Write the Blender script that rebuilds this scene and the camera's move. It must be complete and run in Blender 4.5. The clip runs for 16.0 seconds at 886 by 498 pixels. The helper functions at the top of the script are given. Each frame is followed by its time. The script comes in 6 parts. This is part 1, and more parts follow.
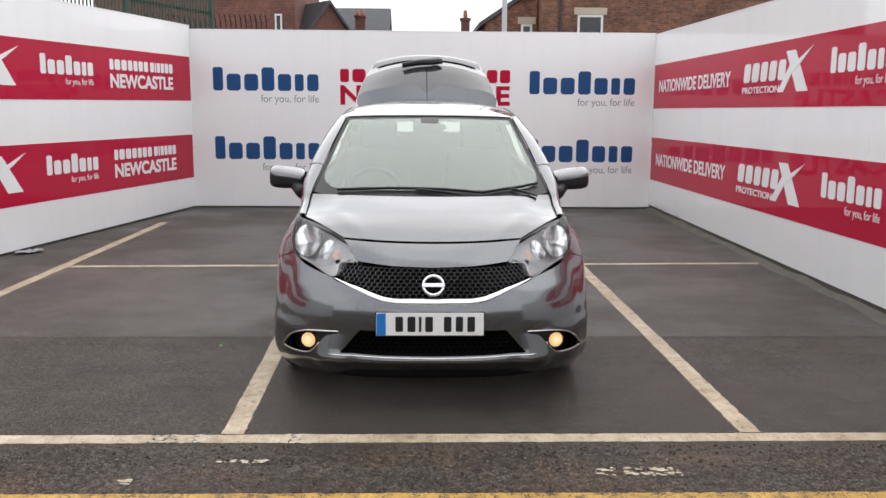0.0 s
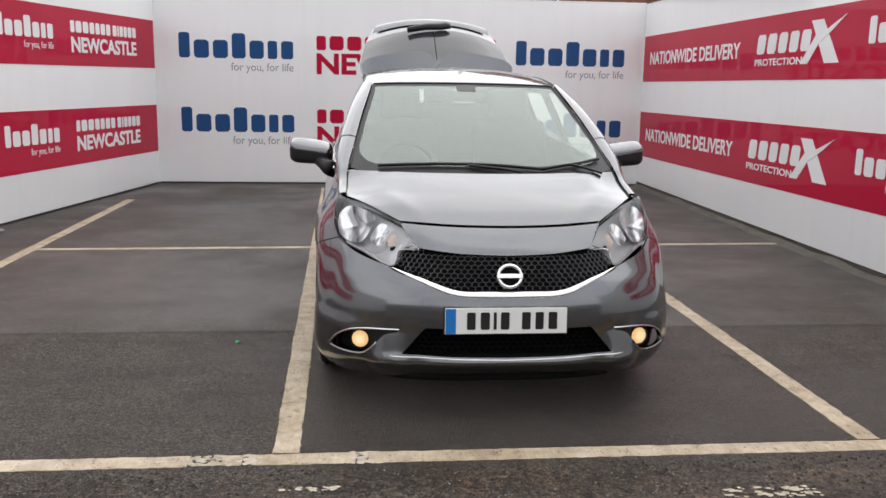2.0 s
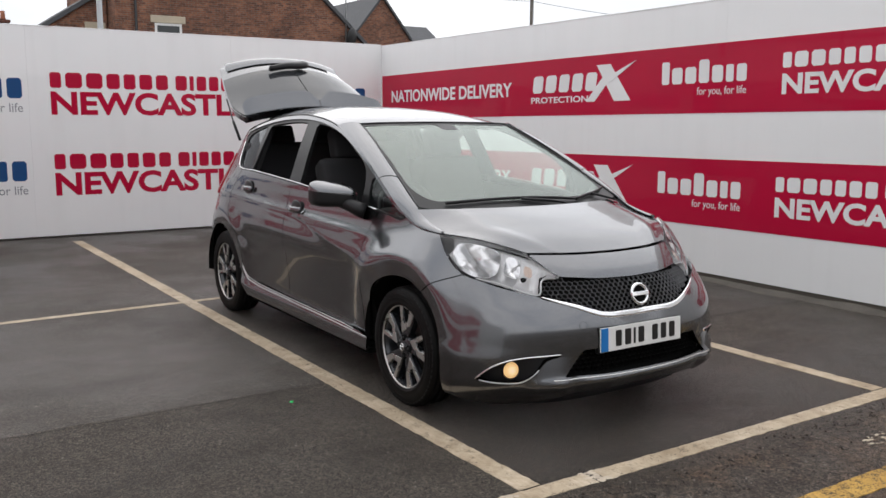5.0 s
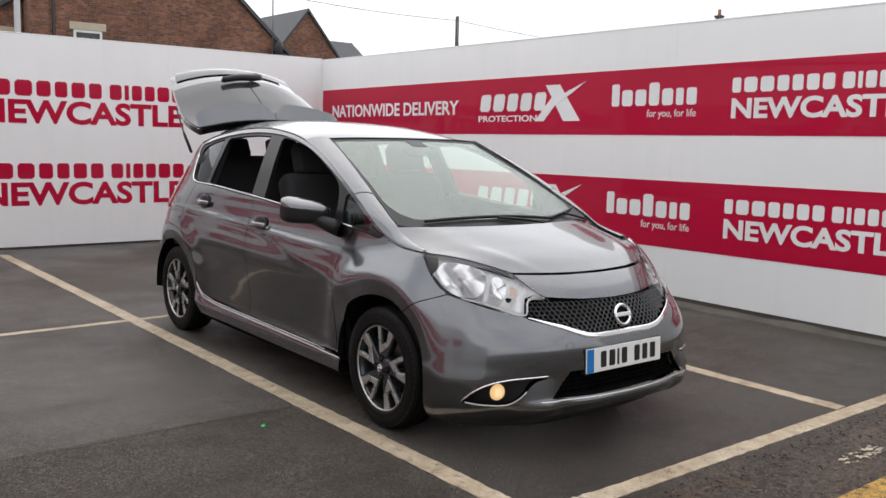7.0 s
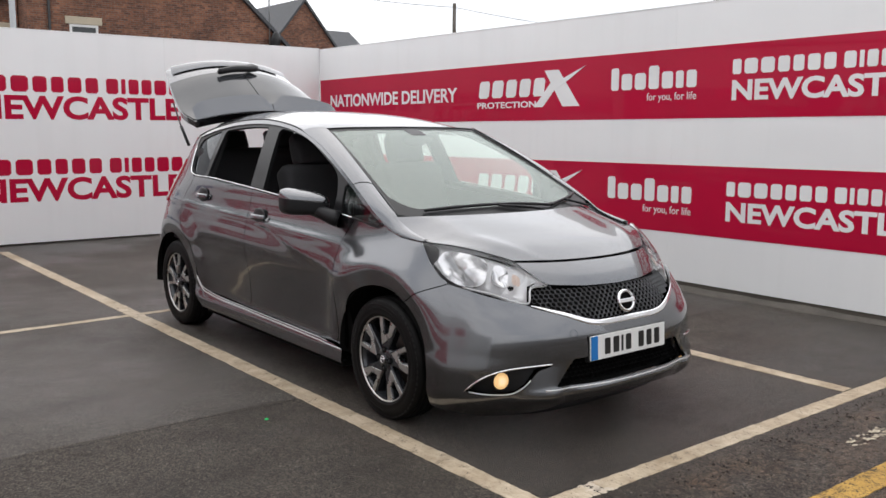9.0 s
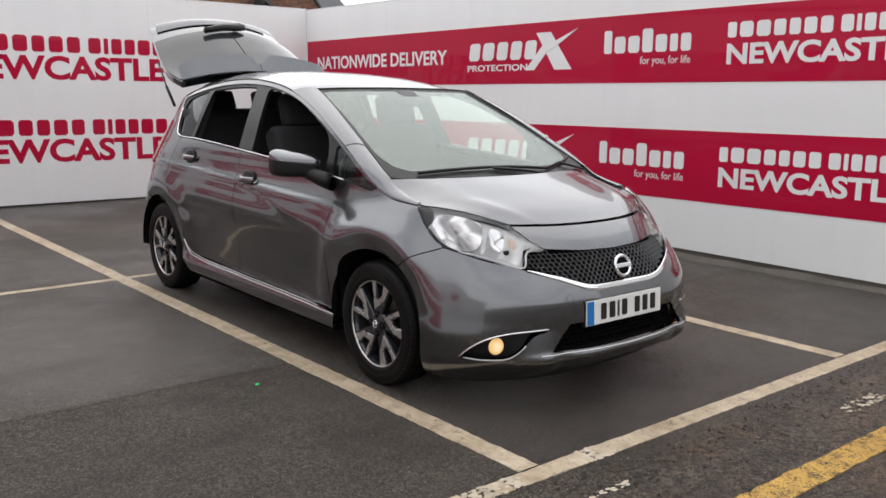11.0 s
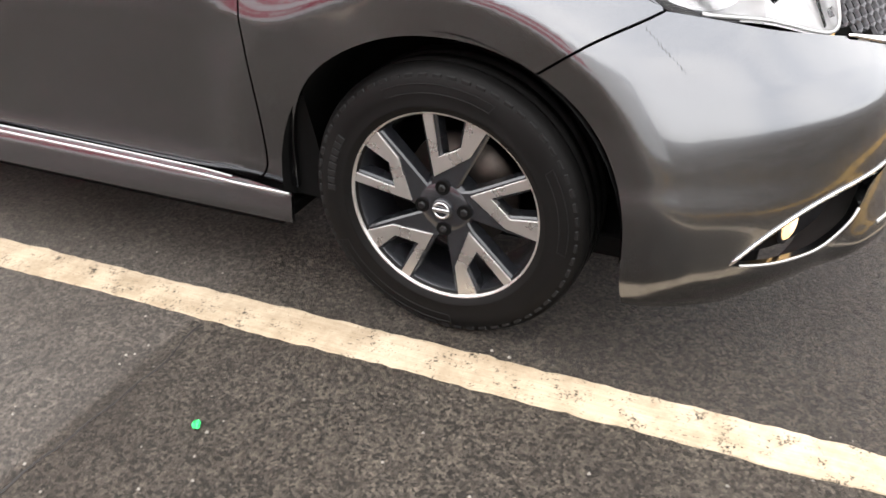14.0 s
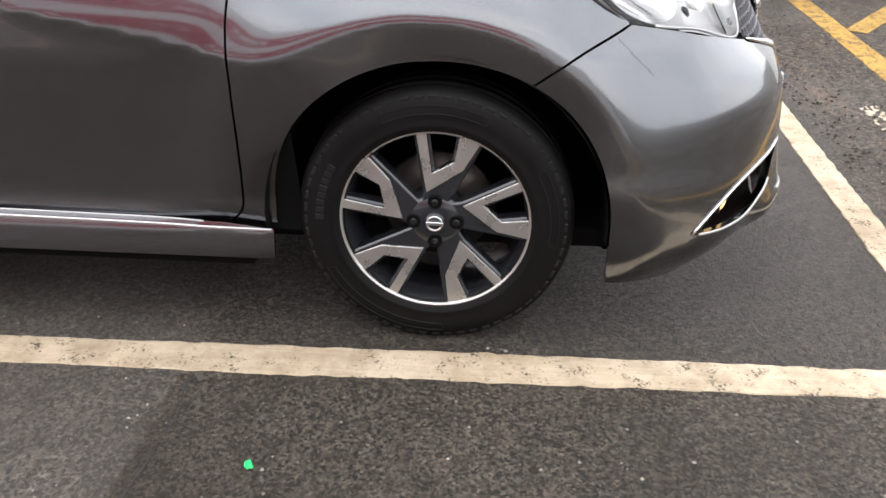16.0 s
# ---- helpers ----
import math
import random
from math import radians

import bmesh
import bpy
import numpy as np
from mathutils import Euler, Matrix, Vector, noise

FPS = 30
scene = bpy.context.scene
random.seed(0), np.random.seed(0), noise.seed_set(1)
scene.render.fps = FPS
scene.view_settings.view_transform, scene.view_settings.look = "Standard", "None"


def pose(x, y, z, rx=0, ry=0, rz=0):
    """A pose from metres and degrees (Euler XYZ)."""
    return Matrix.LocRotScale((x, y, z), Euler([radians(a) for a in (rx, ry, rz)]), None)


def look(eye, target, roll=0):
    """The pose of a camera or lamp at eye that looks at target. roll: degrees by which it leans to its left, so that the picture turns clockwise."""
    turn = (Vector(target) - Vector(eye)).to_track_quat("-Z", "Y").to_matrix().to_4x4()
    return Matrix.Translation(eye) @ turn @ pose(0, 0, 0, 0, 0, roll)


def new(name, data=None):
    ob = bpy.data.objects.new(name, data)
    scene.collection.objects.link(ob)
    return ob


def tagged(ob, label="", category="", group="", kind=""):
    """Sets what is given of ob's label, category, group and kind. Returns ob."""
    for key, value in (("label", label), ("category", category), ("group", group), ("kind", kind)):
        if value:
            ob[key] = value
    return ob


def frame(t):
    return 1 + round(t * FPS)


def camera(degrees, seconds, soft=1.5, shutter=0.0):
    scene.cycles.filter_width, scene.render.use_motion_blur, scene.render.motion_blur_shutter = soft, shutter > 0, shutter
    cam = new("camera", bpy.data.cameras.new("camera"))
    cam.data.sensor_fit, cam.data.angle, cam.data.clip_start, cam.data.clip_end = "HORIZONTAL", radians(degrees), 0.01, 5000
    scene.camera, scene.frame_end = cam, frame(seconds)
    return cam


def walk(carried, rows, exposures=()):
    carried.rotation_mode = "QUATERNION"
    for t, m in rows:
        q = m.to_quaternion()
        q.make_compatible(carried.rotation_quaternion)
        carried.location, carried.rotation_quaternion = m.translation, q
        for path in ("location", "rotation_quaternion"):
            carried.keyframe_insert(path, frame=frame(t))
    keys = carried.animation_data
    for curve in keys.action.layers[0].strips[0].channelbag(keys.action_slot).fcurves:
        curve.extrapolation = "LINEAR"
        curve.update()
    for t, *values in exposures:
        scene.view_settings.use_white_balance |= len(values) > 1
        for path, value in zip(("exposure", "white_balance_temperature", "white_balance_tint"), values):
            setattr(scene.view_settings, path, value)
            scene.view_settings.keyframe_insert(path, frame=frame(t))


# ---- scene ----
cam = camera(53.7, 16.0, shutter=0.15)
PATH = [
    (0, (-0.075, 0.041, 1.493), (-0.018, 2.012, 1.164), 0.4),
    (0.5, (-0.078, 0.126, 1.482), (-0.027, 2.096, 1.139), 0.2),
    (1, (-0.088, 0.248, 1.473), (-0.039, 2.214, 1.114), 0.9),
    (1.5, (-0.239, 0.418, 1.441), (-0.156, 2.38, 1.062), 1.2),
    (2, (-0.641, 0.637, 1.436), (-0.446, 2.59, 1.053), 1.0),
    (2.5, (-1.037, 0.726, 1.425), (-0.679, 2.656, 1.042), 1.0),
    (3, (-1.52, 0.923, 1.43), (-0.92, 2.795, 1.056), 1.3),
    (3.5, (-1.96, 0.961, 1.43), (-1.165, 2.766, 1.094), 1.0),
    (4, (-2.376, 1.163, 1.412), (-1.436, 2.9, 1.097), 0.8),
    (4.2, (-2.536, 1.192, 1.419), (-1.566, 2.912, 1.105), 0.6),
    (6.5, (-3.18, 1.537, 1.428), (-1.964, 3.106, 1.183), 1.2),
    (7, (-3.171, 1.551, 1.422), (-1.942, 3.108, 1.169), 1.5),
    (7.5, (-3.172, 1.559, 1.423), (-1.935, 3.109, 1.163), 1.2),
    (8, (-3.16, 1.564, 1.424), (-1.929, 3.116, 1.154), 0.6),
    (8.5, (-3.154, 1.572, 1.423), (-1.928, 3.128, 1.146), 0.4),
    (10.8, (-3.11, 1.609, 1.411), (-1.88, 3.151, 1.08), 0.5),
    (11, (-3.134, 1.658, 1.4), (-1.89, 3.184, 1.043), 0.8),
    (11.5, (-2.965, 1.965, 1.339), (-1.739, 3.472, 0.862), 1.0),
    (12, (-2.787, 2.433, 1.291), (-1.565, 3.905, 0.707), 1.1),
    (12.5, (-2.602, 2.916, 1.257), (-1.352, 4.319, 0.572), 0.8),
    (13, (-2.408, 3.425, 1.198), (-1.115, 4.704, 0.364), 0.8),
    (13.5, (-2.338, 3.896, 1.147), (-0.922, 4.952, 0.209), -0.2),
    (14, (-2.23, 4.327, 1.14), (-0.681, 5.066, 0.113), -1.8),
    (14.5, (-2.272, 4.649, 1.131), (-0.607, 5.059, 0.101), -1.9),
    (15, (-2.4, 4.801, 1.121), (-0.683, 5.052, 0.127), -1.5),
    (15.5, (-2.485, 4.837, 1.123), (-0.737, 5.004, 0.166), -0.4),
    (16, (-2.525, 4.833, 1.13), (-0.76, 4.987, 0.203), -0.0),
]
walk(cam, [(t, look(eye, target, roll)) for t, eye, target, roll in PATH],
     exposures=((0.0, 0.02, 6500, 12), (2.0, -0.08, 6500, 12), (2.5, -0.12, 6500, 12), (3.25, -0.06, 6500, 12), (4.0, -0.30, 6500, 12), (6.5, -0.18, 6500, 12), (8.5, -0.14, 6500, 12), (11.0, -0.13, 6550, 12),
                (11.5, -0.08, 6600, 12), (12.0, 0.23, 6650, 12), (13.0, 0.82, 6700, 12), (13.5, 1.18, 6700, 12), (14.0, 1.35, 6700, 12), (14.5, 1.06, 6660, 12), (15.0, 0.95, 6620, 12), (16.0, 0.94, 6480, 12)))

# ---------------------------------------------------------------- sky and sun
SUN_ELEVATION, SUN_HEADING = radians(52), radians(24)
world = bpy.data.worlds.new("overcast_sky")
scene.world = world
world.use_nodes = True
wn, wl = world.node_tree.nodes, world.node_tree.links
wn.clear()
w_out = wn.new("ShaderNodeOutputWorld")
w_sky = wn.new("ShaderNodeTexSky")
w_sky.sky_type, w_sky.sun_disc = "NISHITA", False
w_sky.sun_elevation, w_sky.sun_rotation = SUN_ELEVATION, SUN_HEADING
w_blue = wn.new("ShaderNodeBackground")
w_blue.inputs["Strength"].default_value = 0.10
w_cloud = wn.new("ShaderNodeBackground")
w_cloud.inputs["Strength"].default_value = 2.42
w_co = wn.new("ShaderNodeTexCoord")
w_map = wn.new("ShaderNodeMapping")
w_map.inputs["Scale"].default_value = (1.0, 1.0, 2.6)
w_noise = wn.new("ShaderNodeTexNoise")
w_noise.inputs["Scale"].default_value, w_noise.inputs["Detail"].default_value = 2.3, 6
w_ramp = wn.new("ShaderNodeValToRGB")
w_ramp.color_ramp.elements[0].position, w_ramp.color_ramp.elements[0].color = 0.33, (0.70, 0.73, 0.77, 1)
w_ramp.color_ramp.elements[1].position, w_ramp.color_ramp.elements[1].color = 0.66, (1.0, 1.0, 0.99, 1)
w_mix = wn.new("ShaderNodeMixShader")
w_mix.inputs[0].default_value = 0.88
wl.new(w_sky.outputs[0], w_blue.inputs["Color"])
wl.new(w_co.outputs["Generated"], w_map.inputs["Vector"])
wl.new(w_map.outputs[0], w_noise.inputs["Vector"])
wl.new(w_noise.outputs[0], w_ramp.inputs[0])
# a thin overcast, a little brighter overhead than at the horizon
w_sep, w_lift, w_mul = wn.new("ShaderNodeSeparateXYZ"), wn.new("ShaderNodeMapRange"), wn.new("ShaderNodeMix")
w_lift.inputs["To Min"].default_value, w_lift.inputs["To Max"].default_value = 0.66, 0.86
w_mul.data_type, w_mul.blend_type = "RGBA", "MULTIPLY"
w_mul.inputs[0].default_value = 1.0
wl.new(w_co.outputs["Generated"], w_sep.inputs[0])
wl.new(w_sep.outputs[2], w_lift.inputs["Value"])
wl.new(w_ramp.outputs[0], w_mul.inputs[6])
wl.new(w_lift.outputs[0], w_mul.inputs[7])
wl.new(w_mul.outputs[2], w_cloud.inputs["Color"])
wl.new(w_blue.outputs[0], w_mix.inputs[1])
wl.new(w_cloud.outputs[0], w_mix.inputs[2])
wl.new(w_mix.outputs[0], w_out.inputs[0])

sun = new("sun", bpy.data.lights.new("sun", "SUN"))
sun.data.energy, sun.data.angle, sun.data.color = 1.15, radians(100), (1.0, 0.97, 0.92)
sun.matrix_world = look((0, 0, 20), Vector((0, 0, 20)) - Vector((
    math.sin(SUN_HEADING) * math.cos(SUN_ELEVATION), math.cos(SUN_HEADING) * math.cos(SUN_ELEVATION), math.sin(SUN_ELEVATION))))

# ---------------------------------------------------------------- materials
def shader(name):
    m = bpy.data.materials.new(name)
    m.use_nodes = True
    t = m.node_tree
    return m, t, t.nodes["Principled BSDF"]


def node(t, kind, **values):
    n = t.nodes.new(kind)
    for key, value in values.items():
        n.inputs[key.replace("_", " ")].default_value = value
    return n


def ramp(t, source, a, b, ca, cb):
    n = t.nodes.new("ShaderNodeValToRGB")
    e = n.color_ramp.elements
    e[0].position, e[0].color, e[1].position, e[1].color = a, (*ca, 1), b, (*cb, 1)
    t.links.new(source, n.inputs[0])
    return n.outputs[0]


def coords(t, which="Object", scale=(1, 1, 1)):
    co, mp = t.nodes.new("ShaderNodeTexCoord"), t.nodes.new("ShaderNodeMapping")
    mp.inputs["Scale"].default_value = scale
    t.links.new(co.outputs[which], mp.inputs["Vector"])
    return mp.outputs[0]


def noise_of(t, vec, scale, detail=4, rough=0.55):
    n = node(t, "ShaderNodeTexNoise", Scale=scale, Detail=detail, Roughness=rough)
    t.links.new(vec, n.inputs["Vector"])
    return n.outputs["Fac"]


def mixed(t, fac, a, b, mode="MIX"):
    n = t.nodes.new("ShaderNodeMix")
    n.data_type, n.blend_type = "RGBA", mode
    for socket, value in ((n.inputs[0], fac), (n.inputs[6], a), (n.inputs[7], b)):
        if isinstance(value, (int, float)):
            socket.default_value = value
        elif isinstance(value, tuple):
            socket.default_value = (*value, 1)
        else:
            t.links.new(value, socket)
    return n.outputs[2]


def bumped(t, bsdf, height, strength, distance):
    n = node(t, "ShaderNodeBump", Strength=strength, Distance=distance)
    t.links.new(height, n.inputs["Height"])
    t.links.new(n.outputs[0], bsdf.inputs["Normal"])


def surface(name, colour, rough=0.5, metal=0.0, vary=0.12, big=1.5, fine=60.0, bump=0.0, grain=0.0006, coat=0.0, spread=0.08, specular=0.5):
    """A material whose colour and gloss vary at two scales."""
    m, t, b = shader(name)
    vec = coords(t)
    large, small = noise_of(t, vec, big, 5), noise_of(t, vec, fine, 3)
    dark, light = tuple(c * (1 - vary) for c in colour), tuple(min(1, c * (1 + vary)) for c in colour)
    col = mixed(t, 0.35, ramp(t, large, 0.3, 0.7, dark, light), ramp(t, small, 0.3, 0.7, dark, light))
    t.links.new(col, b.inputs["Base Color"])
    r = ramp(t, large, 0.3, 0.7, (max(0, rough - spread),) * 3, (min(1, rough + spread),) * 3)
    t.links.new(r, b.inputs["Roughness"])
    b.inputs["Metallic"].default_value = metal
    b.inputs["Coat Weight"].default_value = coat
    b.inputs["Coat Roughness"].default_value = 0.04
    b.inputs["Specular IOR Level"].default_value = specular
    if bump:
        bumped(t, b, small, bump, grain)
    return m


def glass(name, tint, gloss=0.0, ior=1.5, sky_veil=0.0):
    """Thin glass: clear or tinted, with a mirror gloss by Fresnel."""
    m, t, b = shader(name)
    t.nodes.remove(b)
    out = t.nodes["Material Output"]
    clear, shine, mix = t.nodes.new("ShaderNodeBsdfTransparent"), t.nodes.new("ShaderNodeBsdfGlossy"), t.nodes.new("ShaderNodeMixShader")
    clear.inputs["Color"].default_value = (*tint, 1)
    shine.inputs["Roughness"].default_value = gloss
    shine.inputs["Color"].default_value = (*(0.55 + 0.45 * c / max(tint) for c in tint), 1)
    fres = node(t, "ShaderNodeFresnel", IOR=ior)
    t.links.new(fres.outputs[0], mix.inputs[0])
    t.links.new(clear.outputs[0], mix.inputs[1])
    t.links.new(shine.outputs[0], mix.inputs[2])
    last = mix.outputs[0]
    if sky_veil:
        # a pale diffuse layer imitates the bright sky's reflection on the pane
        film, over = t.nodes.new("ShaderNodeBsdfDiffuse"), t.nodes.new("ShaderNodeMixShader")
        film.inputs["Color"].default_value = (0.70, 0.78, 0.72, 1)
        over.inputs[0].default_value = sky_veil
        t.links.new(last, over.inputs[1])
        t.links.new(film.outputs[0], over.inputs[2])
        last = over.outputs[0]
    t.links.new(last, out.inputs["Surface"])
    return m


def make_asphalt():
    m, t, b = shader("worn_asphalt")
    vec = coords(t)
    stones = node(t, "ShaderNodeTexVoronoi", Scale=150.0)
    t.links.new(vec, stones.inputs["Vector"])
    pebbles = node(t, "ShaderNodeTexVoronoi", Scale=85.0)
    t.links.new(vec, pebbles.inputs["Vector"])
    grit = noise_of(t, vec, 460, 3, 0.7)
    patch, stain, fine = noise_of(t, vec, 0.45, 6, 0.6), noise_of(t, vec, 3.2, 5, 0.65), noise_of(t, vec, 26, 4, 0.7)
    stone_col = ramp(t, stones.outputs["Color"], 0.25, 0.85, (0.008, 0.008, 0.007), (0.170, 0.158, 0.140))
    base = mixed(t, 0.30, stone_col, ramp(t, patch, 0.32, 0.68, (0.028, 0.028, 0.029), (0.072, 0.068, 0.063)))
    base = mixed(t, ramp(t, fine, 0.45, 0.7, (0, 0, 0), (0.22,) * 3), base, (0.028, 0.026, 0.025))
    base = mixed(t, ramp(t, stain, 0.50, 0.75, (0, 0, 0), (0.45, 0.45, 0.45)), base, (0.040, 0.035, 0.030))
    # drying streaks along the bays, soaked darker blots and trodden grit in the lane
    streak, blot = noise_of(t, coords(t, scale=(0.55, 5.5, 1)), 1.3, 6, 0.65), noise_of(t, coords(t, scale=(1.0, 1.6, 1)), 1.15, 7, 0.68)
    base = mixed(t, 1.0, base, ramp(t, streak, 0.32, 0.68, (0.84, 0.83, 0.82), (1.12, 1.11, 1.10)), "MULTIPLY")
    pits = noise_of(t, vec, 120, 4, 0.7)
    base = mixed(t, 1.0, base, ramp(t, pits, 0.36, 0.64, (0.72, 0.71, 0.70), (1.28, 1.27, 1.25)), "MULTIPLY")
    chips = noise_of(t, vec, 46, 6, 0.86)
    base = mixed(t, 1.0, base, ramp(t, chips, 0.40, 0.62, (0.64, 0.63, 0.62), (1.68, 1.67, 1.65)), "MULTIPLY")
    base = mixed(t, ramp(t, blot, 0.50, 0.66, (0, 0, 0), (0.45,) * 3), base, (0.020, 0.017, 0.015))
    base = mixed(t, ramp(t, blot, 0.28, 0.40, (0.30,) * 3, (0, 0, 0)), base, (0.120, 0.108, 0.096))
    lane_sep = t.nodes.new("ShaderNodeSeparateXYZ")
    t.links.new(vec, lane_sep.inputs[0])
    lane = node(t, "ShaderNodeMapRange", From_Min=3.78, From_Max=3.60, To_Max=0.75)
    t.links.new(lane_sep.outputs[1], lane.inputs["Value"])
    lumps, rust = noise_of(t, vec, 26, 6, 0.78), noise_of(t, vec, 2.6, 5, 0.6)
    base = mixed(t, lane.outputs[0], base, mixed(t, 1.0, base, ramp(t, lumps, 0.40, 0.62, (0.30, 0.28, 0.26), (2.75, 2.58, 2.42)), "MULTIPLY"))
    base = mixed(t, 1.0, base, mixed(t, lane.outputs[0], (1, 1, 1), ramp(t, rust, 0.48, 0.68, (0.85, 0.85, 0.85), (1.32, 1.06, 0.84))), "MULTIPLY")
    # sparkling grains, put into the base colour as pale specks
    sparkle = ramp(t, grit, 0.62, 0.74, (0, 0, 0), (0.26, 0.25, 0.23))
    base = mixed(t, 1.0, base, sparkle, "ADD")
    # an older, paler sheet of surfacing across the front of the bays, up to its cracked edge
    sep, edge = t.nodes.new("ShaderNodeSeparateXYZ"), noise_of(t, vec, 3.0, 4)
    t.links.new(vec, sep.inputs[0])
    limit = node(t, "ShaderNodeMapRange", From_Min=5.56, From_Max=5.53)
    t.links.new(sep.outputs[1], limit.inputs["Value"])
    across = node(t, "ShaderNodeMapRange", From_Min=7.0, From_Max=6.0)
    t.links.new(sep.outputs[0], across.inputs["Value"])
    near = node(t, "ShaderNodeMapRange", From_Min=3.6, From_Max=3.95)
    t.links.new(sep.outputs[1], near.inputs["Value"])
    both = t.nodes.new("ShaderNodeMath")
    both.operation = "MULTIPLY"
    t.links.new(limit.outputs[0], both.inputs[0])
    t.links.new(across.outputs[0], both.inputs[1])
    three = t.nodes.new("ShaderNodeMath")
    three.operation = "MULTIPLY"
    t.links.new(both.outputs[0], three.inputs[0])
    t.links.new(near.outputs[0], three.inputs[1])
    base = mixed(t, 1.0, base, mixed(t, three.outputs[0], (1.0, 0.95, 0.92), (1.22, 1.14, 1.07)), "MULTIPLY")
    faded = node(t, "ShaderNodeMapRange", To_Max=0.16)
    t.links.new(three.outputs[0], faded.inputs["Value"])
    base = mixed(t, faded.outputs[0], base, (0.084, 0.074, 0.064))
    # beyond the crack a smoother, dustier sheet of surfacing
    smooth = t.nodes.new("ShaderNodeMath")
    smooth.operation = "SUBTRACT"
    smooth.use_clamp = True
    t.links.new(across.outputs[0], smooth.inputs[0])
    t.links.new(limit.outputs[0], smooth.inputs[1])
    dusty = node(t, "ShaderNodeMapRange", To_Max=0.40)
    t.links.new(smooth.outputs[0], dusty.inputs["Value"])
    base = mixed(t, dusty.outputs[0], base, (0.050, 0.044, 0.039))
    # damp bay mouth, darkened also to paint in the shade at the car's nose
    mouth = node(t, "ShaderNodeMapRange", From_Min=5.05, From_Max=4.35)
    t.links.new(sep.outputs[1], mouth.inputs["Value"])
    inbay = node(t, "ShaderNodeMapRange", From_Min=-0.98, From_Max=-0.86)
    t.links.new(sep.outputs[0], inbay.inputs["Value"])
    damp_shade, bay_damp_shade = t.nodes.new("ShaderNodeMath"), t.nodes.new("ShaderNodeMath")
    damp_shade.operation = bay_damp_shade.operation = "MULTIPLY"
    t.links.new(mouth.outputs[0], damp_shade.inputs[0])
    t.links.new(near.outputs[0], damp_shade.inputs[1])
    t.links.new(damp_shade.outputs[0], bay_damp_shade.inputs[0])
    t.links.new(inbay.outputs[0], bay_damp_shade.inputs[1])
    uneven = mixed(t, 1.0, bay_damp_shade.outputs[0], ramp(t, noise_of(t, vec, 2.4, 5, 0.6), 0.30, 0.55, (0.55,) * 3, (1, 1, 1)), "MULTIPLY")
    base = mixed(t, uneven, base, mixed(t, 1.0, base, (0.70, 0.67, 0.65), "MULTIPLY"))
    # wet glints, painted into the base colour as fine bright specks
    glint = ramp(t, noise_of(t, vec, 330, 2, 0.8), 0.66, 0.74, (0, 0, 0), (0.20, 0.19, 0.17))
    base = mixed(t, 1.0, base, glint, "ADD")
    t.links.new(base, b.inputs["Base Color"])
    wet = noise_of(t, vec, 0.7, 4, 0.55)
    t.links.new(mixed(t, uneven, ramp(t, wet, 0.38, 0.62, (0.29,) * 3, (0.66,) * 3), (0.29, 0.29, 0.29)), b.inputs["Roughness"])
    t.links.new(mixed(t, uneven, (0.26,) * 3, (0.55,) * 3), b.inputs["Specular IOR Level"])
    height = mixed(t, 0.45, ramp(t, stones.outputs["Distance"], 0.0, 0.8, (1, 1, 1), (0, 0, 0)), ramp(t, pebbles.outputs["Distance"], 0.0, 0.9, (1, 1, 1), (0, 0, 0)))
    height = mixed(t, 0.3, mixed(t, 0.45, height, ramp(t, chips, 0.36, 0.66, (0, 0, 0), (1, 1, 1))), grit)
    bumped(t, b, height, 1.0, 0.016)
    level = node(t, "ShaderNodeMapRange", To_Min=1.0, To_Max=0.35)
    t.links.new(smooth.outputs[0], level.inputs["Value"])
    t.links.new(level.outputs[0], b.inputs["Normal"].links[0].from_node.inputs["Strength"])
    return m


def make_paint_line(name, colour, wear):
    m, t, b = shader(name)
    vec = coords(t)
    big, mid, fine = noise_of(t, vec, 2.2, 5), noise_of(t, vec, 17, 6, 0.7), noise_of(t, vec, 160, 3)
    worn = mixed(t, 0.5, mid, fine)
    drag = ramp(t, noise_of(t, coords(t, scale=(9.0, 0.5, 1)), 14, 5, 0.7), 0.36, 0.62, (0.90, 0.88, 0.85), (1.05, 1.05, 1.05))
    mask = ramp(t, worn, wear, wear + 0.09, (0.05, 0.048, 0.045), (1, 1, 1))
    dirt = mixed(t, 1.0, ramp(t, big, 0.3, 0.75, (0.70, 0.65, 0.58), (1, 1, 1)), ramp(t, noise_of(t, vec, 9, 6, 0.7), 0.35, 0.62, (0.72, 0.68, 0.62), (1.08, 1.07, 1.05)), "MULTIPLY")
    dirt = mixed(t, 1.0, dirt, drag, "MULTIPLY")
    t.links.new(mixed(t, 1.0, mixed(t, 1.0, colour, dirt, "MULTIPLY"), mask, "MULTIPLY"), b.inputs["Base Color"])
    b.inputs["Roughness"].default_value = 0.62
    bumped(t, b, worn, 0.6, 0.003)
    return m


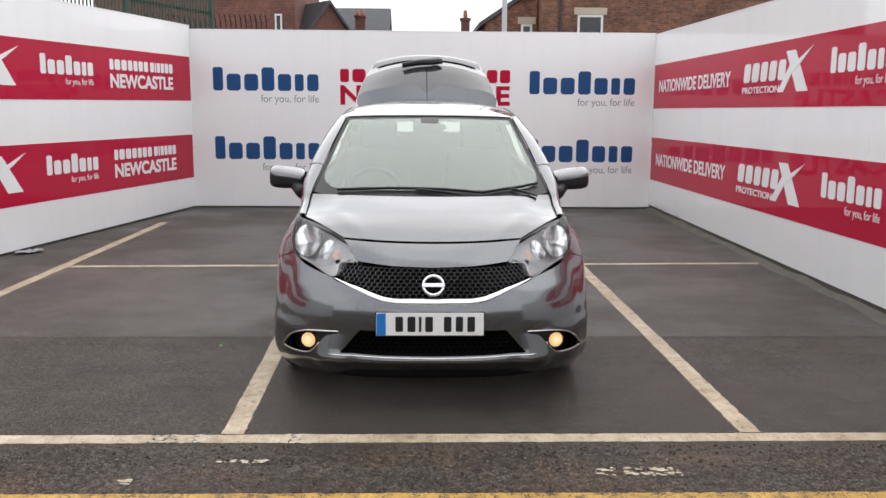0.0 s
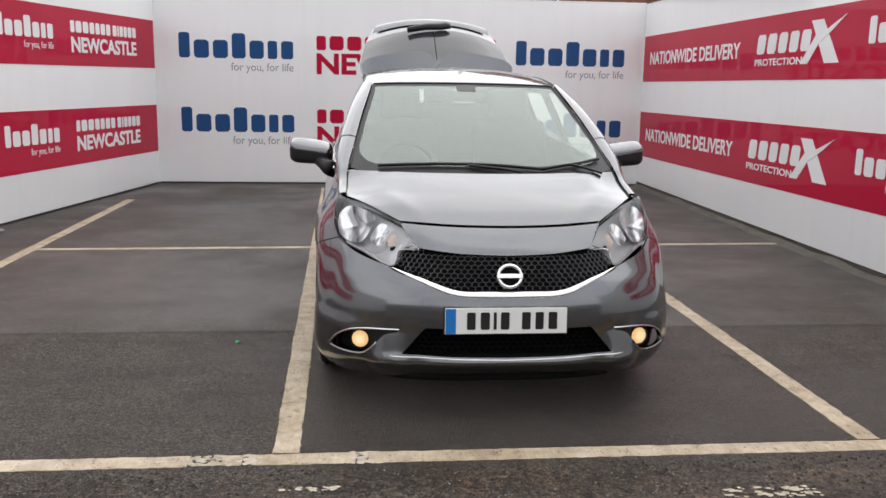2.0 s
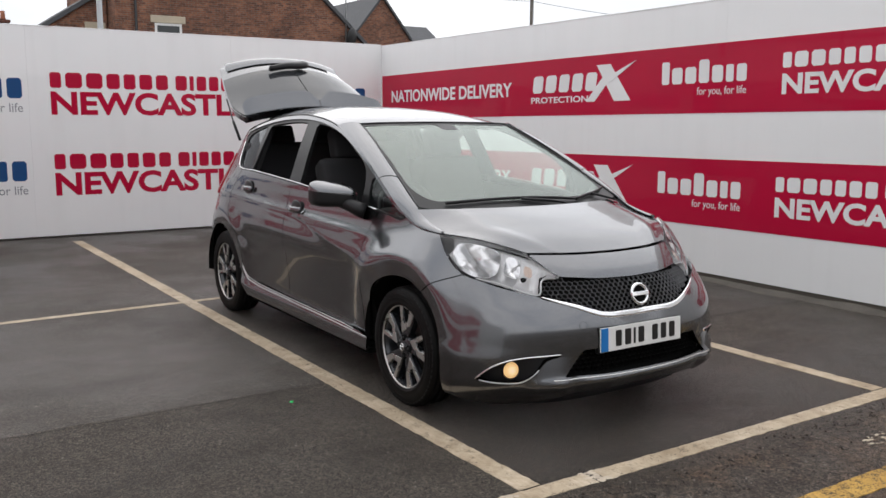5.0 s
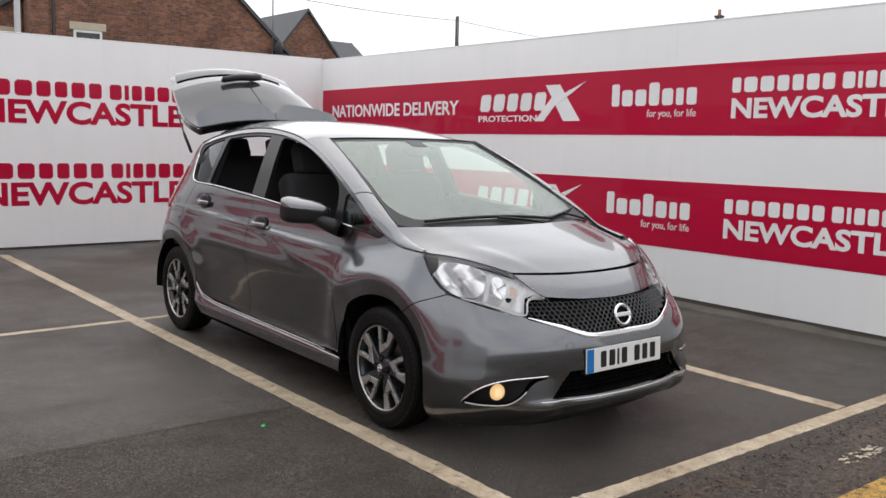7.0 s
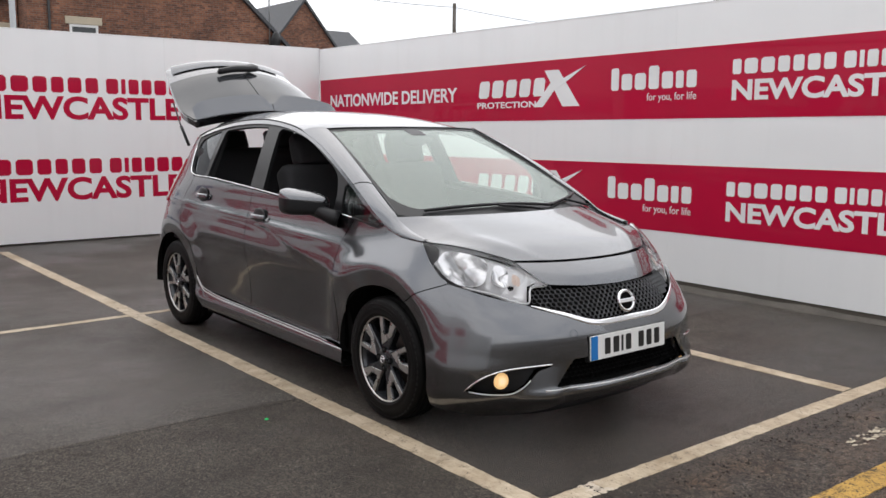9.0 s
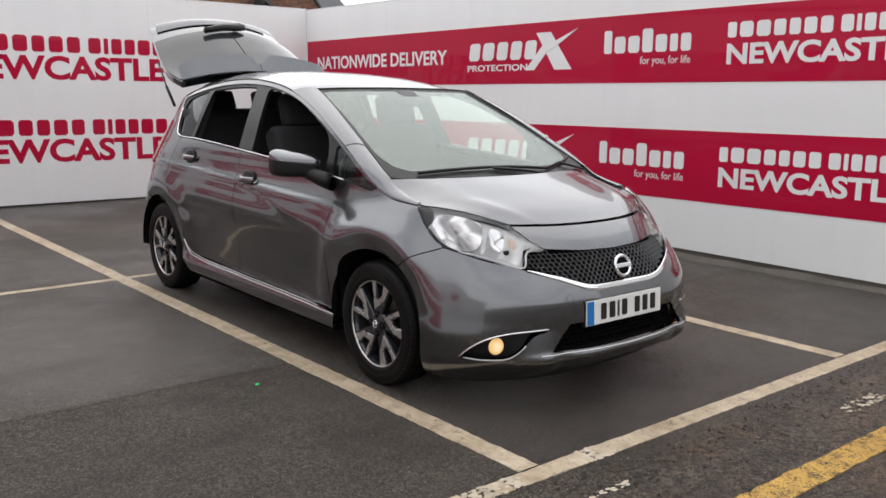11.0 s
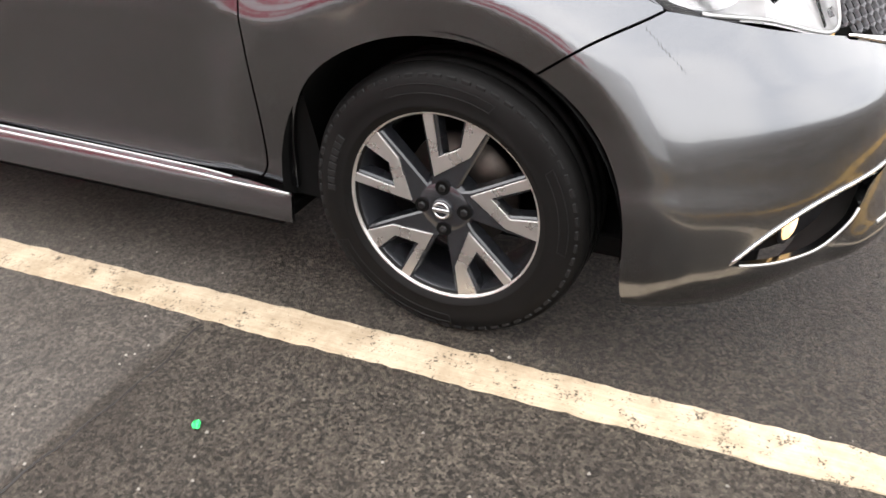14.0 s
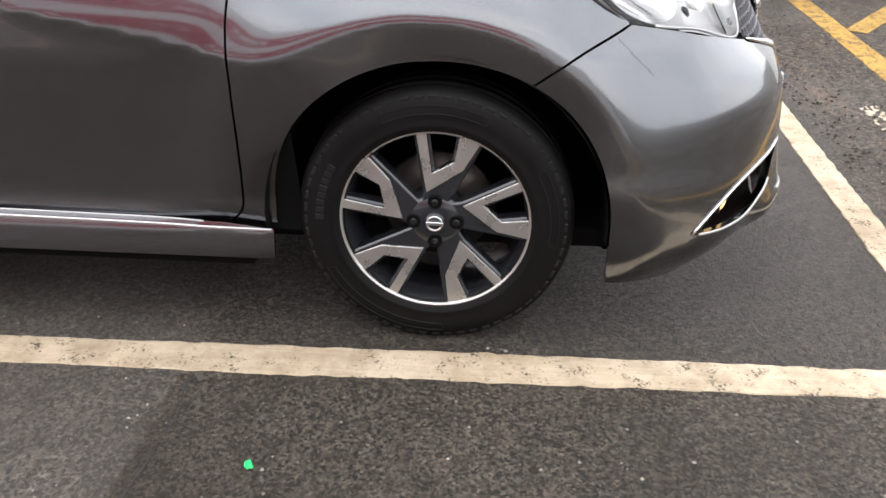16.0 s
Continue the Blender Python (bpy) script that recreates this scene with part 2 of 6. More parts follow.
def make_panel():
    """White sheet hoarding with a lacquered face, faint grime and runs."""
    m, t, b = shader("white_hoarding_sheet")
    vec = coords(t)
    cloud = noise_of(t, vec, 0.7, 5)
    runs = noise_of(t, coords(t, scale=(5, 5, 0.3)), 1.0, 5)
    col = mixed(t, 0.25, ramp(t, cloud, 0.3, 0.7, (0.82, 0.825, 0.83), (0.88, 0.88, 0.875)), ramp(t, runs, 0.25, 0.5, (0.76, 0.76, 0.75), (0.87, 0.87, 0.87)))
    t.links.new(col, b.inputs["Base Color"])
    b.inputs["Roughness"].default_value = 0.42
    b.inputs["Coat Weight"].default_value, b.inputs["Coat Roughness"].default_value = 0.8, 0.035
    bumped(t, b, noise_of(t, vec, 1.6, 3), 0.05, 0.02)
    return m


def make_vinyl(name, colour):
    m, t, b = shader(name)
    vec = coords(t)
    cloud = noise_of(t, vec, 1.1, 5)
    t.links.new(ramp(t, cloud, 0.3, 0.7, tuple(c * 0.92 for c in colour), tuple(min(1, c * 1.05) for c in colour)), b.inputs["Base Color"])
    b.inputs["Roughness"].default_value = 0.5
    b.inputs["Specular IOR Level"].default_value = 0.08
    b.inputs["Coat Weight"].default_value, b.inputs["Coat Roughness"].default_value, b.inputs["Coat IOR"].default_value = 0.42, 0.03, 1.45
    return m


def make_brick(name, a, c, mortar):
    m, t, b = shader(name)
    co = t.nodes.new("ShaderNodeTexCoord")
    sep, com = t.nodes.new("ShaderNodeSeparateXYZ"), t.nodes.new("ShaderNodeCombineXYZ")
    add = t.nodes.new("ShaderNodeMath")
    t.links.new(co.outputs["Object"], sep.inputs[0])
    t.links.new(sep.outputs[0], add.inputs[0])
    t.links.new(sep.outputs[1], add.inputs[1])
    t.links.new(add.outputs[0], com.inputs[0])
    t.links.new(sep.outputs[2], com.inputs[1])
    br = node(t, "ShaderNodeTexBrick", Scale=1.0, Mortar_Size=0.009, Bias=0.0, Brick_Width=0.225, Row_Height=0.075)
    br.inputs["Color1"].default_value, br.inputs["Color2"].default_value, br.inputs["Mortar"].default_value = (*a, 1), (*c, 1), (*mortar, 1)
    t.links.new(com.outputs[0], br.inputs["Vector"])
    soot = noise_of(t, co.outputs["Object"], 0.9, 6)
    spots = noise_of(t, co.outputs["Object"], 7.0, 3)
    col = mixed(t, 1.0, br.outputs["Color"], ramp(t, soot, 0.3, 0.7, (0.62, 0.6, 0.6), (1.1, 1.05, 1.0)), "MULTIPLY")
    col = mixed(t, 1.0, col, ramp(t, spots, 0.3, 0.7, (0.7, 0.7, 0.7), (1.15, 1.1, 1.1)), "MULTIPLY")
    t.links.new(col, b.inputs["Base Color"])
    b.inputs["Roughness"].default_value = 0.9
    bumped(t, b, br.outputs["Fac"], -0.5, 0.01)
    return m


ASPHALT = make_asphalt()
LINE_WHITE = make_paint_line("worn_white_line_paint", (0.57, 0.495, 0.39), 0.36)
LINE_YELLOW = make_paint_line("worn_yellow_line_paint", (0.58, 0.36, 0.07), 0.42)
SHEET = make_panel()
VINYL_RED = make_vinyl("crimson_vinyl", (0.46, 0.006, 0.040))
VINYL_WHITE = make_vinyl("white_vinyl", (0.80, 0.80, 0.80))
VINYL_BLUE = make_vinyl("navy_blue_vinyl", (0.018, 0.075, 0.21))
VINYL_GREY = make_vinyl("grey_vinyl", (0.30, 0.31, 0.33))
BRICK = make_brick("red_brown_brick", (0.34, 0.150, 0.085), (0.15, 0.066, 0.046), (0.22, 0.18, 0.15))
BRICK_RED = make_brick("red_brick", (0.24, 0.085, 0.060), (0.17, 0.062, 0.046), (0.24, 0.19, 0.17))
SLATE = surface("slate_roof", (0.075, 0.078, 0.085), 0.7, vary=0.3, big=0.8, fine=6)
STONE = surface("cream_stone", (0.52, 0.45, 0.34), 0.85, vary=0.15)
FRAME_WHITE = surface("white_window_frame", (0.75, 0.75, 0.74), 0.4, vary=0.05)
FAR_GLASS = surface("dark_window_glass", (0.03, 0.035, 0.038), 0.08, vary=0.3)
FENCE_GREEN = surface("dark_green_paint", (0.012, 0.045, 0.026), 0.45, vary=0.2)
GALVANISED = surface("galvanised_steel", (0.36, 0.37, 0.38), 0.5, metal=0.6, vary=0.15)
TIMBER_DARK = surface("weathered_timber", (0.10, 0.085, 0.07), 0.85, vary=0.3)
CONCRETE = surface("stained_concrete", (0.115, 0.11, 0.10), 0.85, vary=0.22, big=2.5, fine=90, bump=0.3, grain=0.002)
BLACK = surface("black_plastic", (0.012, 0.012, 0.013), 0.42, vary=0.2, fine=200)
TERRACOTTA = surface("terracotta", (0.33, 0.13, 0.075), 0.85, vary=0.2)
SCRAP_GREEN = surface("bright_green_plastic", (0.02, 0.62, 0.16), 0.4, vary=0.1)

# ---------------------------------------------------------------- building helpers
def mesh_of(name, verts, faces, smooth=False):
    me = bpy.data.meshes.new(name)
    me.from_pydata([tuple(float(c) for c in v) for v in verts], [], [tuple(int(i) for i in f) for f in faces])
    if smooth:
        me.polygons.foreach_set("use_smooth", [True] * len(me.polygons))
    me.update()
    return me


def part(name, data, material, parent=None, label="", matrix=None):
    """Links a mesh or a bmesh as one object under a thing or a part; its places are the world's."""
    if isinstance(data, bmesh.types.BMesh):
        me = bpy.data.meshes.new(name)
        data.to_mesh(me)
        data.free()
        data = me
    if material and not data.materials:
        data.materials.append(material)
    ob = new(name, data)
    if matrix is not None:
        ob.matrix_basis = matrix
    if parent is not None:
        ob.parent = parent
        ob.matrix_parent_inverse = world_of(parent).inverted()
    return tagged(ob, label)


def world_of(ob):
    """The place of an object, worked out along its parents."""
    if ob.parent is None:
        return ob.matrix_basis.copy()
    return world_of(ob.parent) @ ob.matrix_parent_inverse @ ob.matrix_basis


def thing(name, label, category, at=(0, 0, 0), group="", kind=""):
    ob = new(name)
    ob.empty_display_size = 0.1
    ob.matrix_basis = pose(*at)
    return tagged(ob, label, category, group, kind)


def box_bm(x0, y0, z0, x1, y1, z1, bevel=0.0, segments=2):
    bm = bmesh.new()
    bmesh.ops.create_cube(bm, size=1.0, matrix=Matrix.LocRotScale(((x0 + x1) / 2, (y0 + y1) / 2, (z0 + z1) / 2), None, (abs(x1 - x0), abs(y1 - y0), abs(z1 - z0))))
    if bevel:
        bmesh.ops.bevel(bm, geom=bm.edges[:], offset=bevel, segments=segments, affect="EDGES", profile=0.5)
    return bm


def prism(points, depth_axis, a, b):
    """A solid from a flat outline, drawn out along one axis from a to b."""
    n, verts = len(points), []
    for d in (a, b):
        for p, q in points:
            v = {0: (d, p, q), 1: (p, d, q), 2: (p, q, d)}[depth_axis]
            verts.append(v)
    faces = [list(range(n)), list(range(2 * n - 1, n - 1, -1))] + [(i, (i + 1) % n, n + (i + 1) % n, n + i) for i in range(n)]
    bm = bmesh.new()
    vs = [bm.verts.new(v) for v in verts]
    for f in faces:
        bm.faces.new([vs[i] for i in f])
    bmesh.ops.recalc_face_normals(bm, faces=bm.faces[:])
    return bm


def rod(points, radius, sides=10, closed=False):
    """A round bar along a line of points."""
    pts = [Vector(p) for p in points]
    verts, faces, n = [], [], len(pts)
    side = None
    for i, p in enumerate(pts):
        a = pts[i - 1] if (i or closed) else p
        b = pts[(i + 1) % n] if (i < n - 1 or closed) else p
        d = (b - a).normalized()
        if side is None:
            side = d.orthogonal().normalized()
        side = (side - d * side.dot(d)).normalized()
        up = d.cross(side)
        r = radius[i] if isinstance(radius, (list, tuple)) else radius
        for k in range(sides):
            w = 2 * math.pi * k / sides
            verts.append(p + (side * math.cos(w) + up * math.sin(w)) * r)
    for i in range(n if closed else n - 1):
        j = (i + 1) % n
        for k in range(sides):
            l = (k + 1) % sides
            faces.append((i * sides + k, i * sides + l, j * sides + l, j * sides + k))
    if not closed:
        faces += [tuple(range(sides - 1, -1, -1)), tuple(range((n - 1) * sides, n * sides))]
    return mesh_of("rod", verts, faces, True)


def lettering(words, width, height, thick=0.002, bold=0.0):
    """Words as a mesh in the x-z plane, lower left corner at the origin, of that width and height."""
    cu = bpy.data.curves.new("words", "FONT")
    cu.body, cu.extrude, cu.offset, cu.resolution_u = words, 0.02, bold, 4
    ob = new("words", cu)
    me = bpy.data.meshes.new_from_object(ob.evaluated_get(bpy.context.evaluated_depsgraph_get()))
    bpy.data.objects.remove(ob)
    co = np.empty(len(me.vertices) * 3)
    me.vertices.foreach_get("co", co)
    co = co.reshape(-1, 3)
    lo, hi = co.min(0), co.max(0)
    u = (co - lo) / (hi - lo)
    out = np.stack([u[:, 0] * width, -u[:, 2] * thick, u[:, 1] * height], 1)
    me.vertices.foreach_set("co", out.ravel())
    me.update()
    return me


def slab(x0, z0, x1, z1, thick=0.002, lean=0.0, cut=0.10):
    """A plain bar with clipped corners in the x-z plane, its face towards -y."""
    w, h = x1 - x0, z1 - z0
    c = cut * min(w, h)
    ring = [(x0 + c, z0), (x1 - c, z0), (x1, z0 + c), (x1, z1 - c), (x1 - c, z1), (x0 + c, z1), (x0, z1 - c), (x0, z0 + c)]
    return prism([(x + lean * (z - z0), z) for x, z in ring], 1, 0, -thick)


# ---------------------------------------------------------------- ground and markings
WALL_Y, WALL_X = 12.58, 3.265
ground_bm = bmesh.new()
for x0, x1, nx in ((-300, 300, 24),):
    bmesh.ops.create_grid(ground_bm, x_segments=nx, y_segments=nx, size=300)
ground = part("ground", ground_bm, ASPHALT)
tagged(ground, "dark worn asphalt of the parking yard, damp in places, shade painted at the bay mouth", "ground", kind="structure")


def stripe(name, a, b, width, material, label, seed, gaps=(), lift=0.003):
    """A painted line with ragged edges from a to b, left open where gaps (from, to, in metres along it) say so."""
    rng = random.Random(seed)
    a, b = Vector((*a, 0)), Vector((*b, 0))
    length, d = (b - a).length, (b - a).normalized()
    side = Vector((-d.y, d.x, 0))
    verts, faces, prev = [], [], None
    steps = max(2, int(length / 0.025))
    for i in range(steps + 1):
        s = length * i / steps
        if any(g0 < s < g1 for g0, g1 in gaps):
            prev = None
            continue
        p = a + d * s
        rag = [0.005 * noise.noise((s * 2.3, seed, k * 7)) + 0.004 * noise.noise((s * 17, seed, k * 5)) + rng.uniform(-0.003, 0.003) for k in (0, 1)]
        k = len(verts)
        for off, z in ((-width / 2 + rag[0], 0.0005), (-width / 2 + rag[0] + 0.002, lift), (width / 2 + rag[1] - 0.002, lift), (width / 2 + rag[1], 0.0005)):
            verts.append(p + side * off + Vector((0, 0, z)))
        if prev is not None:
            for j in range(3):
                faces.append((prev + j, k + j, k + j + 1, prev + j + 1))
        prev = k
    me = mesh_of(name, verts, [tuple(reversed(f)) for f in faces])
    return tagged(part(name, me, material), label, "road marking", kind="structure")


stripe("line_bay_front", (-5.2, 3.80), (4.6, 3.79), 0.095, LINE_WHITE, "worn cream-white painted line across the front of the bays", 3, gaps=((3.93, 4.045), (4.13, 4.155), (4.565, 4.60)))
stripe("line_bay_side", (-0.915, 3.848), (-1.05, 12.1), 0.106, LINE_WHITE, "worn cream-white painted bay side line", 5, lift=0.0034)
stripe("line_bay_side", (1.462, 3.848), (1.43, 8.10), 0.10, LINE_WHITE, "worn cream-white painted bay side line", 7, lift=0.0034)
stripe("line_bay_side", (-3.40, 3.848), (-3.235, 10.95), 0.10, LINE_WHITE, "worn cream-white painted bay side line", 9, lift=0.0034)
stripe("line_bay_rear", (-3.25, 7.97), (3.22, 8.19), 0.07, LINE_WHITE, "thin worn white painted line across the back of the bays", 11, lift=0.0026)
stripe("line_yellow", (-6.5, 3.21), (5.5, 3.13), 0.125, LINE_YELLOW, "worn yellow painted line along the yard lane", 13)
stripe("line_yellow", (2.28, 3.06), (4.3, 1.68), 0.12, LINE_YELLOW, "worn yellow diagonal hatch line", 15, lift=0.0034)


def speck_marks(name, cx, cy, w, h, count, material, label, seed):
    """Left-over flecks of paint, flat irregular chips lying on the asphalt."""
    rng = random.Random(seed)
    verts, faces = [], []
    for _ in range(count):
        x, y, r = cx + rng.uniform(-w, w) / 2, cy + rng.uniform(-h, h) / 2, rng.uniform(0.004, 0.014)
        k, n, up = len(verts), 7, rng.uniform(0.0012, 0.0042)
        for i in range(n):
            q = r * rng.uniform(0.5, 1.1)
            verts.append((x + q * 1.5 * math.cos(2 * math.pi * i / n), y + q * math.sin(2 * math.pi * i / n), up))
        faces.append(tuple(range(k, k + n)))
    return tagged(part(name, mesh_of(name, verts, faces), material), label, "paint flecks", kind="stuff")


LINE_CHIP = surface("flaking_white_paint", (0.50, 0.43, 0.34), 0.7, vary=0.25, big=20, fine=120)
CHIP_PAINT = surface("flaking_line_paint", (0.42, 0.36, 0.27), 0.7, vary=0.35, big=20, fine=120)
speck_marks("paint_flecks", 0.83, 3.42, 0.36, 0.07, 60, CHIP_PAINT, "flaking remains of yellow ground lettering", 21)
speck_marks("paint_flecks", -0.615, 3.795, 0.13, 0.10, 90, LINE_CHIP, "flaked white paint at a worn break in the line", 25)
speck_marks("paint_flecks", -1.055, 3.797, 0.10, 0.08, 50, LINE_CHIP, "flaked white paint where the line has worn away", 27)
speck_marks("paint_flecks", -0.81, 3.54, 0.22, 0.03, 20, LINE_CHIP, "thin smear of old white paint on the asphalt", 29)
speck_marks("paint_flecks", -1.24, 3.345, 0.05, 0.04, 12, CHIP_PAINT, "flaking remains of yellow paint", 33)
speck_marks("paint_flecks", -1.19, 3.795, 0.18, 0.085, 120, CHIP_PAINT, "flaked white paint where the line has worn away", 23)

crack_bm = bmesh.new()
prev = None
for i in range(330):
    x = -4.3 + 7.5 * i / 329
    y = 5.515 + 0.022 * noise.noise((x * 2.1, 3, 0)) + 0.014 * noise.noise((x * 9, 5, 0))
    w = 0.0016 + 0.0044 * abs(noise.noise((x * 14, 9, 0)))
    if -1.0 < x < 1.5:
        prev = None
        continue
    pair = [crack_bm.verts.new((x, y - w, 0.0012)), crack_bm.verts.new((x, y + w, 0.0012))]
    if prev:
        crack_bm.faces.new((prev[0], pair[0], pair[1], prev[1]))
    prev = pair
TAR = surface("crack_dirt", (0.026, 0.023, 0.021), 0.9, vary=0.3)
tagged(part("asphalt_crack", crack_bm, TAR), "dark crack along the edge of an asphalt patch", "crack", kind="structure")

def loose_grit(count, seed, material, label, size=1.0, spread=0.22):
    """Small angular stones swept together along the lane and beside the line, all in one mesh."""
    rng = random.Random(seed)
    verts, faces = [], []
    for _ in range(count):
        x, y = rng.uniform(-4.2, 3.6), 3.70 - abs(rng.gauss(0, spread))
        if size < 1.5 and rng.random() < 0.25:
            x, y = rng.uniform(-3.0, -0.8), rng.uniform(3.9, 6.4)
        r, k = size * rng.uniform(0.0018, 0.0050), len(verts)
        for dx, dy, dz in ((1, 0, 0.1), (0.2, 1, 0.1), (-0.9, 0.4, 0.1), (-0.3, -0.9, 0.1), (0.1, 0.1, 0.9)):
            verts.append((x + r * dx * rng.uniform(0.7, 1.3), y + r * dy * rng.uniform(0.7, 1.3), r * dz))
        faces += [(k, k + 1, k + 4), (k + 1, k + 2, k + 4), (k + 2, k + 3, k + 4), (k + 3, k, k + 4)]
    return tagged(part("loose_grit", mesh_of("loose_grit", verts, faces), material), label, "grit", kind="stuff")


GRIT = surface("loose_grit", (0.26, 0.24, 0.21), 0.8, vary=0.5, big=14, fine=90)
CLOD = surface("dark_clod", (0.040, 0.032, 0.026), 0.95, vary=0.5, big=14, fine=90)
loose_grit(1500, 31, GRIT, "loose pale grit scattered over the damp asphalt")
loose_grit(700, 37, CLOD, "dark crumbs of earth swept along the painted line", 2.0, 0.16)

scrap_bm = bmesh.new()
bmesh.ops.create_icosphere(scrap_bm, subdivisions=2, radius=0.009)
for v in scrap_bm.verts:
    v.co = Vector((v.co.x * 1.5, v.co.y * 0.8, v.co.z * 0.35 + 0.004)) + 0.005 * noise.noise_vector(v.co * 120)
scrap = part("plastic_scrap", scrap_bm, SCRAP_GREEN, matrix=pose(-1.291, 5.307, 0.003, 0, 0, 25))
tagged(scrap, "tiny crumpled bright green plastic scrap on asphalt", "litter")

# ---------------------------------------------------------------- hoarding walls
LEFT_TURN = math.degrees(math.atan2(0.41, 1.95))


def hoarding(name, label, length, height, panel, matrix, skip=0.0, low=0.022):
    """A sheeted wall along its own x, face towards -y, with a dark back frame and a low concrete footing."""
    wall = thing(name, label, "wall", kind="structure")
    wall.matrix_basis = matrix
    part("back_frame", box_bm(0, 0.012, 0.02, length, 0.09, height - 0.02), TIMBER_DARK, wall, matrix=matrix)
    x = -skip
    while x < length - 0.01:
        a, b = max(0, x), min(length, x + panel)
        if b - a > 0.02:
            part("wall_panel", box_bm(a + 0.0003, 0, low, b - 0.0003, 0.01, height, 0.0006, 1), SHEET, wall, matrix=matrix)
        x += panel
    part("footing", box_bm(0, 0.016, 0, length, 0.13, low + 0.012, 0.008), CONCRETE, wall, "rough grey concrete footing", matrix=matrix)
    part("top_capping", box_bm(0, -0.004, height, length, 0.095, height + 0.012, 0.003), SHEET, wall, matrix=matrix)
    return wall


M_BACK = pose(-3.25, WALL_Y, 0)
M_RIGHT = pose(WALL_X, WALL_Y, 0, 0, 0, -90)
M_LEFT = pose(-3.25, WALL_Y, 0) @ pose(0, 0, 0, 0, 0, 90 - LEFT_TURN) @ pose(-12.5, 0, 0)
wall_back = hoarding("wall_back", "white sheet hoarding wall with blue and crimson lettering", 6.515, 2.47, 2.44, M_BACK, 0.6)
wall_right = hoarding("wall_right", "white sheet hoarding wall carrying two crimson banners", 11.5, 2.455, 2.44, M_RIGHT, 1.2, 0.062)
wall_left = hoarding("wall_left", "white sheet hoarding wall carrying two crimson banners", 12.5, 2.52, 2.44, M_LEFT, 0.4)


def logo_blocks(x, z, width, height, widths, talls, material, parent, matrix, lean=0.0, name="logo_block"):
    """A maker's word drawn as a row of plain blocks, with no letters."""
    gap = 0.24 * width / len(widths)
    unit = (width - gap * (len(widths) - 1)) / sum(widths)
    for w, tall in zip(widths, talls):
        part(name, slab(x, z, x + w * unit, z + height * tall, lean=lean, cut=0.16), material, parent, matrix=matrix)
        x += w * unit + gap


MARK_W, MARK_T = (0.8, 1.1, 1.1, 1.0, 1.05, 0.7, 0.9), (1, 0.72, 0.72, 1, 0.72, 0.72, 0.72)
TITLE_W = (0.8, 1.2, 1.2, 1.0, 0.9, 1.0, 0.95)
TITLE2_W = (1.1, 0.4, 0.95, 0.95, 1.15, 1.1)


def title(x, z_top, width, h1, gap, h2, material, parent, matrix):
    """Two lines: a row of plain blocks for the makers' names above the town's name."""
    w1 = width * 0.575
    logo_blocks(x, z_top - h1, w1, h1, TITLE_W, (1,) * 7, material, parent, matrix)
    logo_blocks(x + width * 0.615, z_top - h1, width * 0.385, h1, TITLE2_W, (1,) * 6, material, parent, matrix)
    part("lettering", lettering("NEWCASTLE", width, h2, bold=0.034), material, parent, matrix=matrix @ pose(x, 0, z_top - h1 - gap - h2))


def mark(x, z_base, width, height, ink, sub_ink, parent, matrix, sub_w, sub_h, sub_drop):
    logo_blocks(x, z_base, width, height, MARK_W, MARK_T, ink, parent, matrix)
    part("lettering", lettering("for you, for life", sub_w, sub_h, bold=0.0), sub_ink, parent, matrix=matrix @ pose(x + width - sub_w, 0, z_base - sub_drop - sub_h))


M_FACE = pose(-3.25, WALL_Y - 0.0005, 0)
for drop in (0.0, 0.957):
    mark(0.304, 1.645 - drop, 1.47, 0.322, VINYL_BLUE, VINYL_GREY, wall_back, M_FACE, 0.81, 0.135, 0.055)
    mark(4.744, 1.625 - drop, 1.50, 0.322, VINYL_BLUE, VINYL_GREY, wall_back, M_FACE, 0.81, 0.135, 0.055)
    title(2.078, 1.955 - drop, 2.39, 0.182, 0.038, 0.278, VINYL_RED, wall_back, M_FACE)


def banner(parent, matrix, top, start, length, rise):
    """A crimson strip with white lettering, lying on its wall; start: where its reading begins."""
    m = matrix @ pose(start, -0.003, top, 0, -rise, 0)
    strip = part("banner", box_bm(0, -0.0004, -0.60, length, 0.0026, 0), VINYL_RED, parent, "crimson vinyl banner strip", matrix=m)
    w = m @ pose(0, -0.0005, 0)
    part("lettering", lettering("NATIONWIDE DELIVERY", 2.80, 0.165, bold=0.022), VINYL_WHITE, strip, matrix=w @ pose(0.27, 0, -0.38))
    logo_blocks(3.45, -0.355, 1.02, 0.185, (1.1, 1.15, 1.05, 1.05, 1.05), (1,) * 5, VINYL_WHITE, strip, w, lean=0.14)
    part("lettering", lettering("PROTECTION", 0.93, 0.066, bold=0.02), VINYL_WHITE, strip, matrix=w @ pose(3.43, 0, -0.465))
    for layer, ring in enumerate((((4.48, -0.10), (4.68, -0.10), (4.97, -0.465), (4.74, -0.465)), ((4.33, -0.465), (4.46, -0.465), (4.64, -0.285), (4.58, -0.215)), ((4.66, -0.285), (4.74, -0.190), (5.04, -0.080), (4.84, -0.195)))):
        part("logo_block", prism(ring, 1, 0, -0.002 - 0.0012 * layer), VINYL_WHITE, strip, matrix=w)
    mark(5.37, -0.335, 0.95, 0.205, VINYL_WHITE, VINYL_WHITE, strip, w, 0.53, 0.088, 0.035)
    title(6.67, -0.125, 1.53, 0.122, 0.045, 0.168, VINYL_WHITE, strip, w)
    return strip


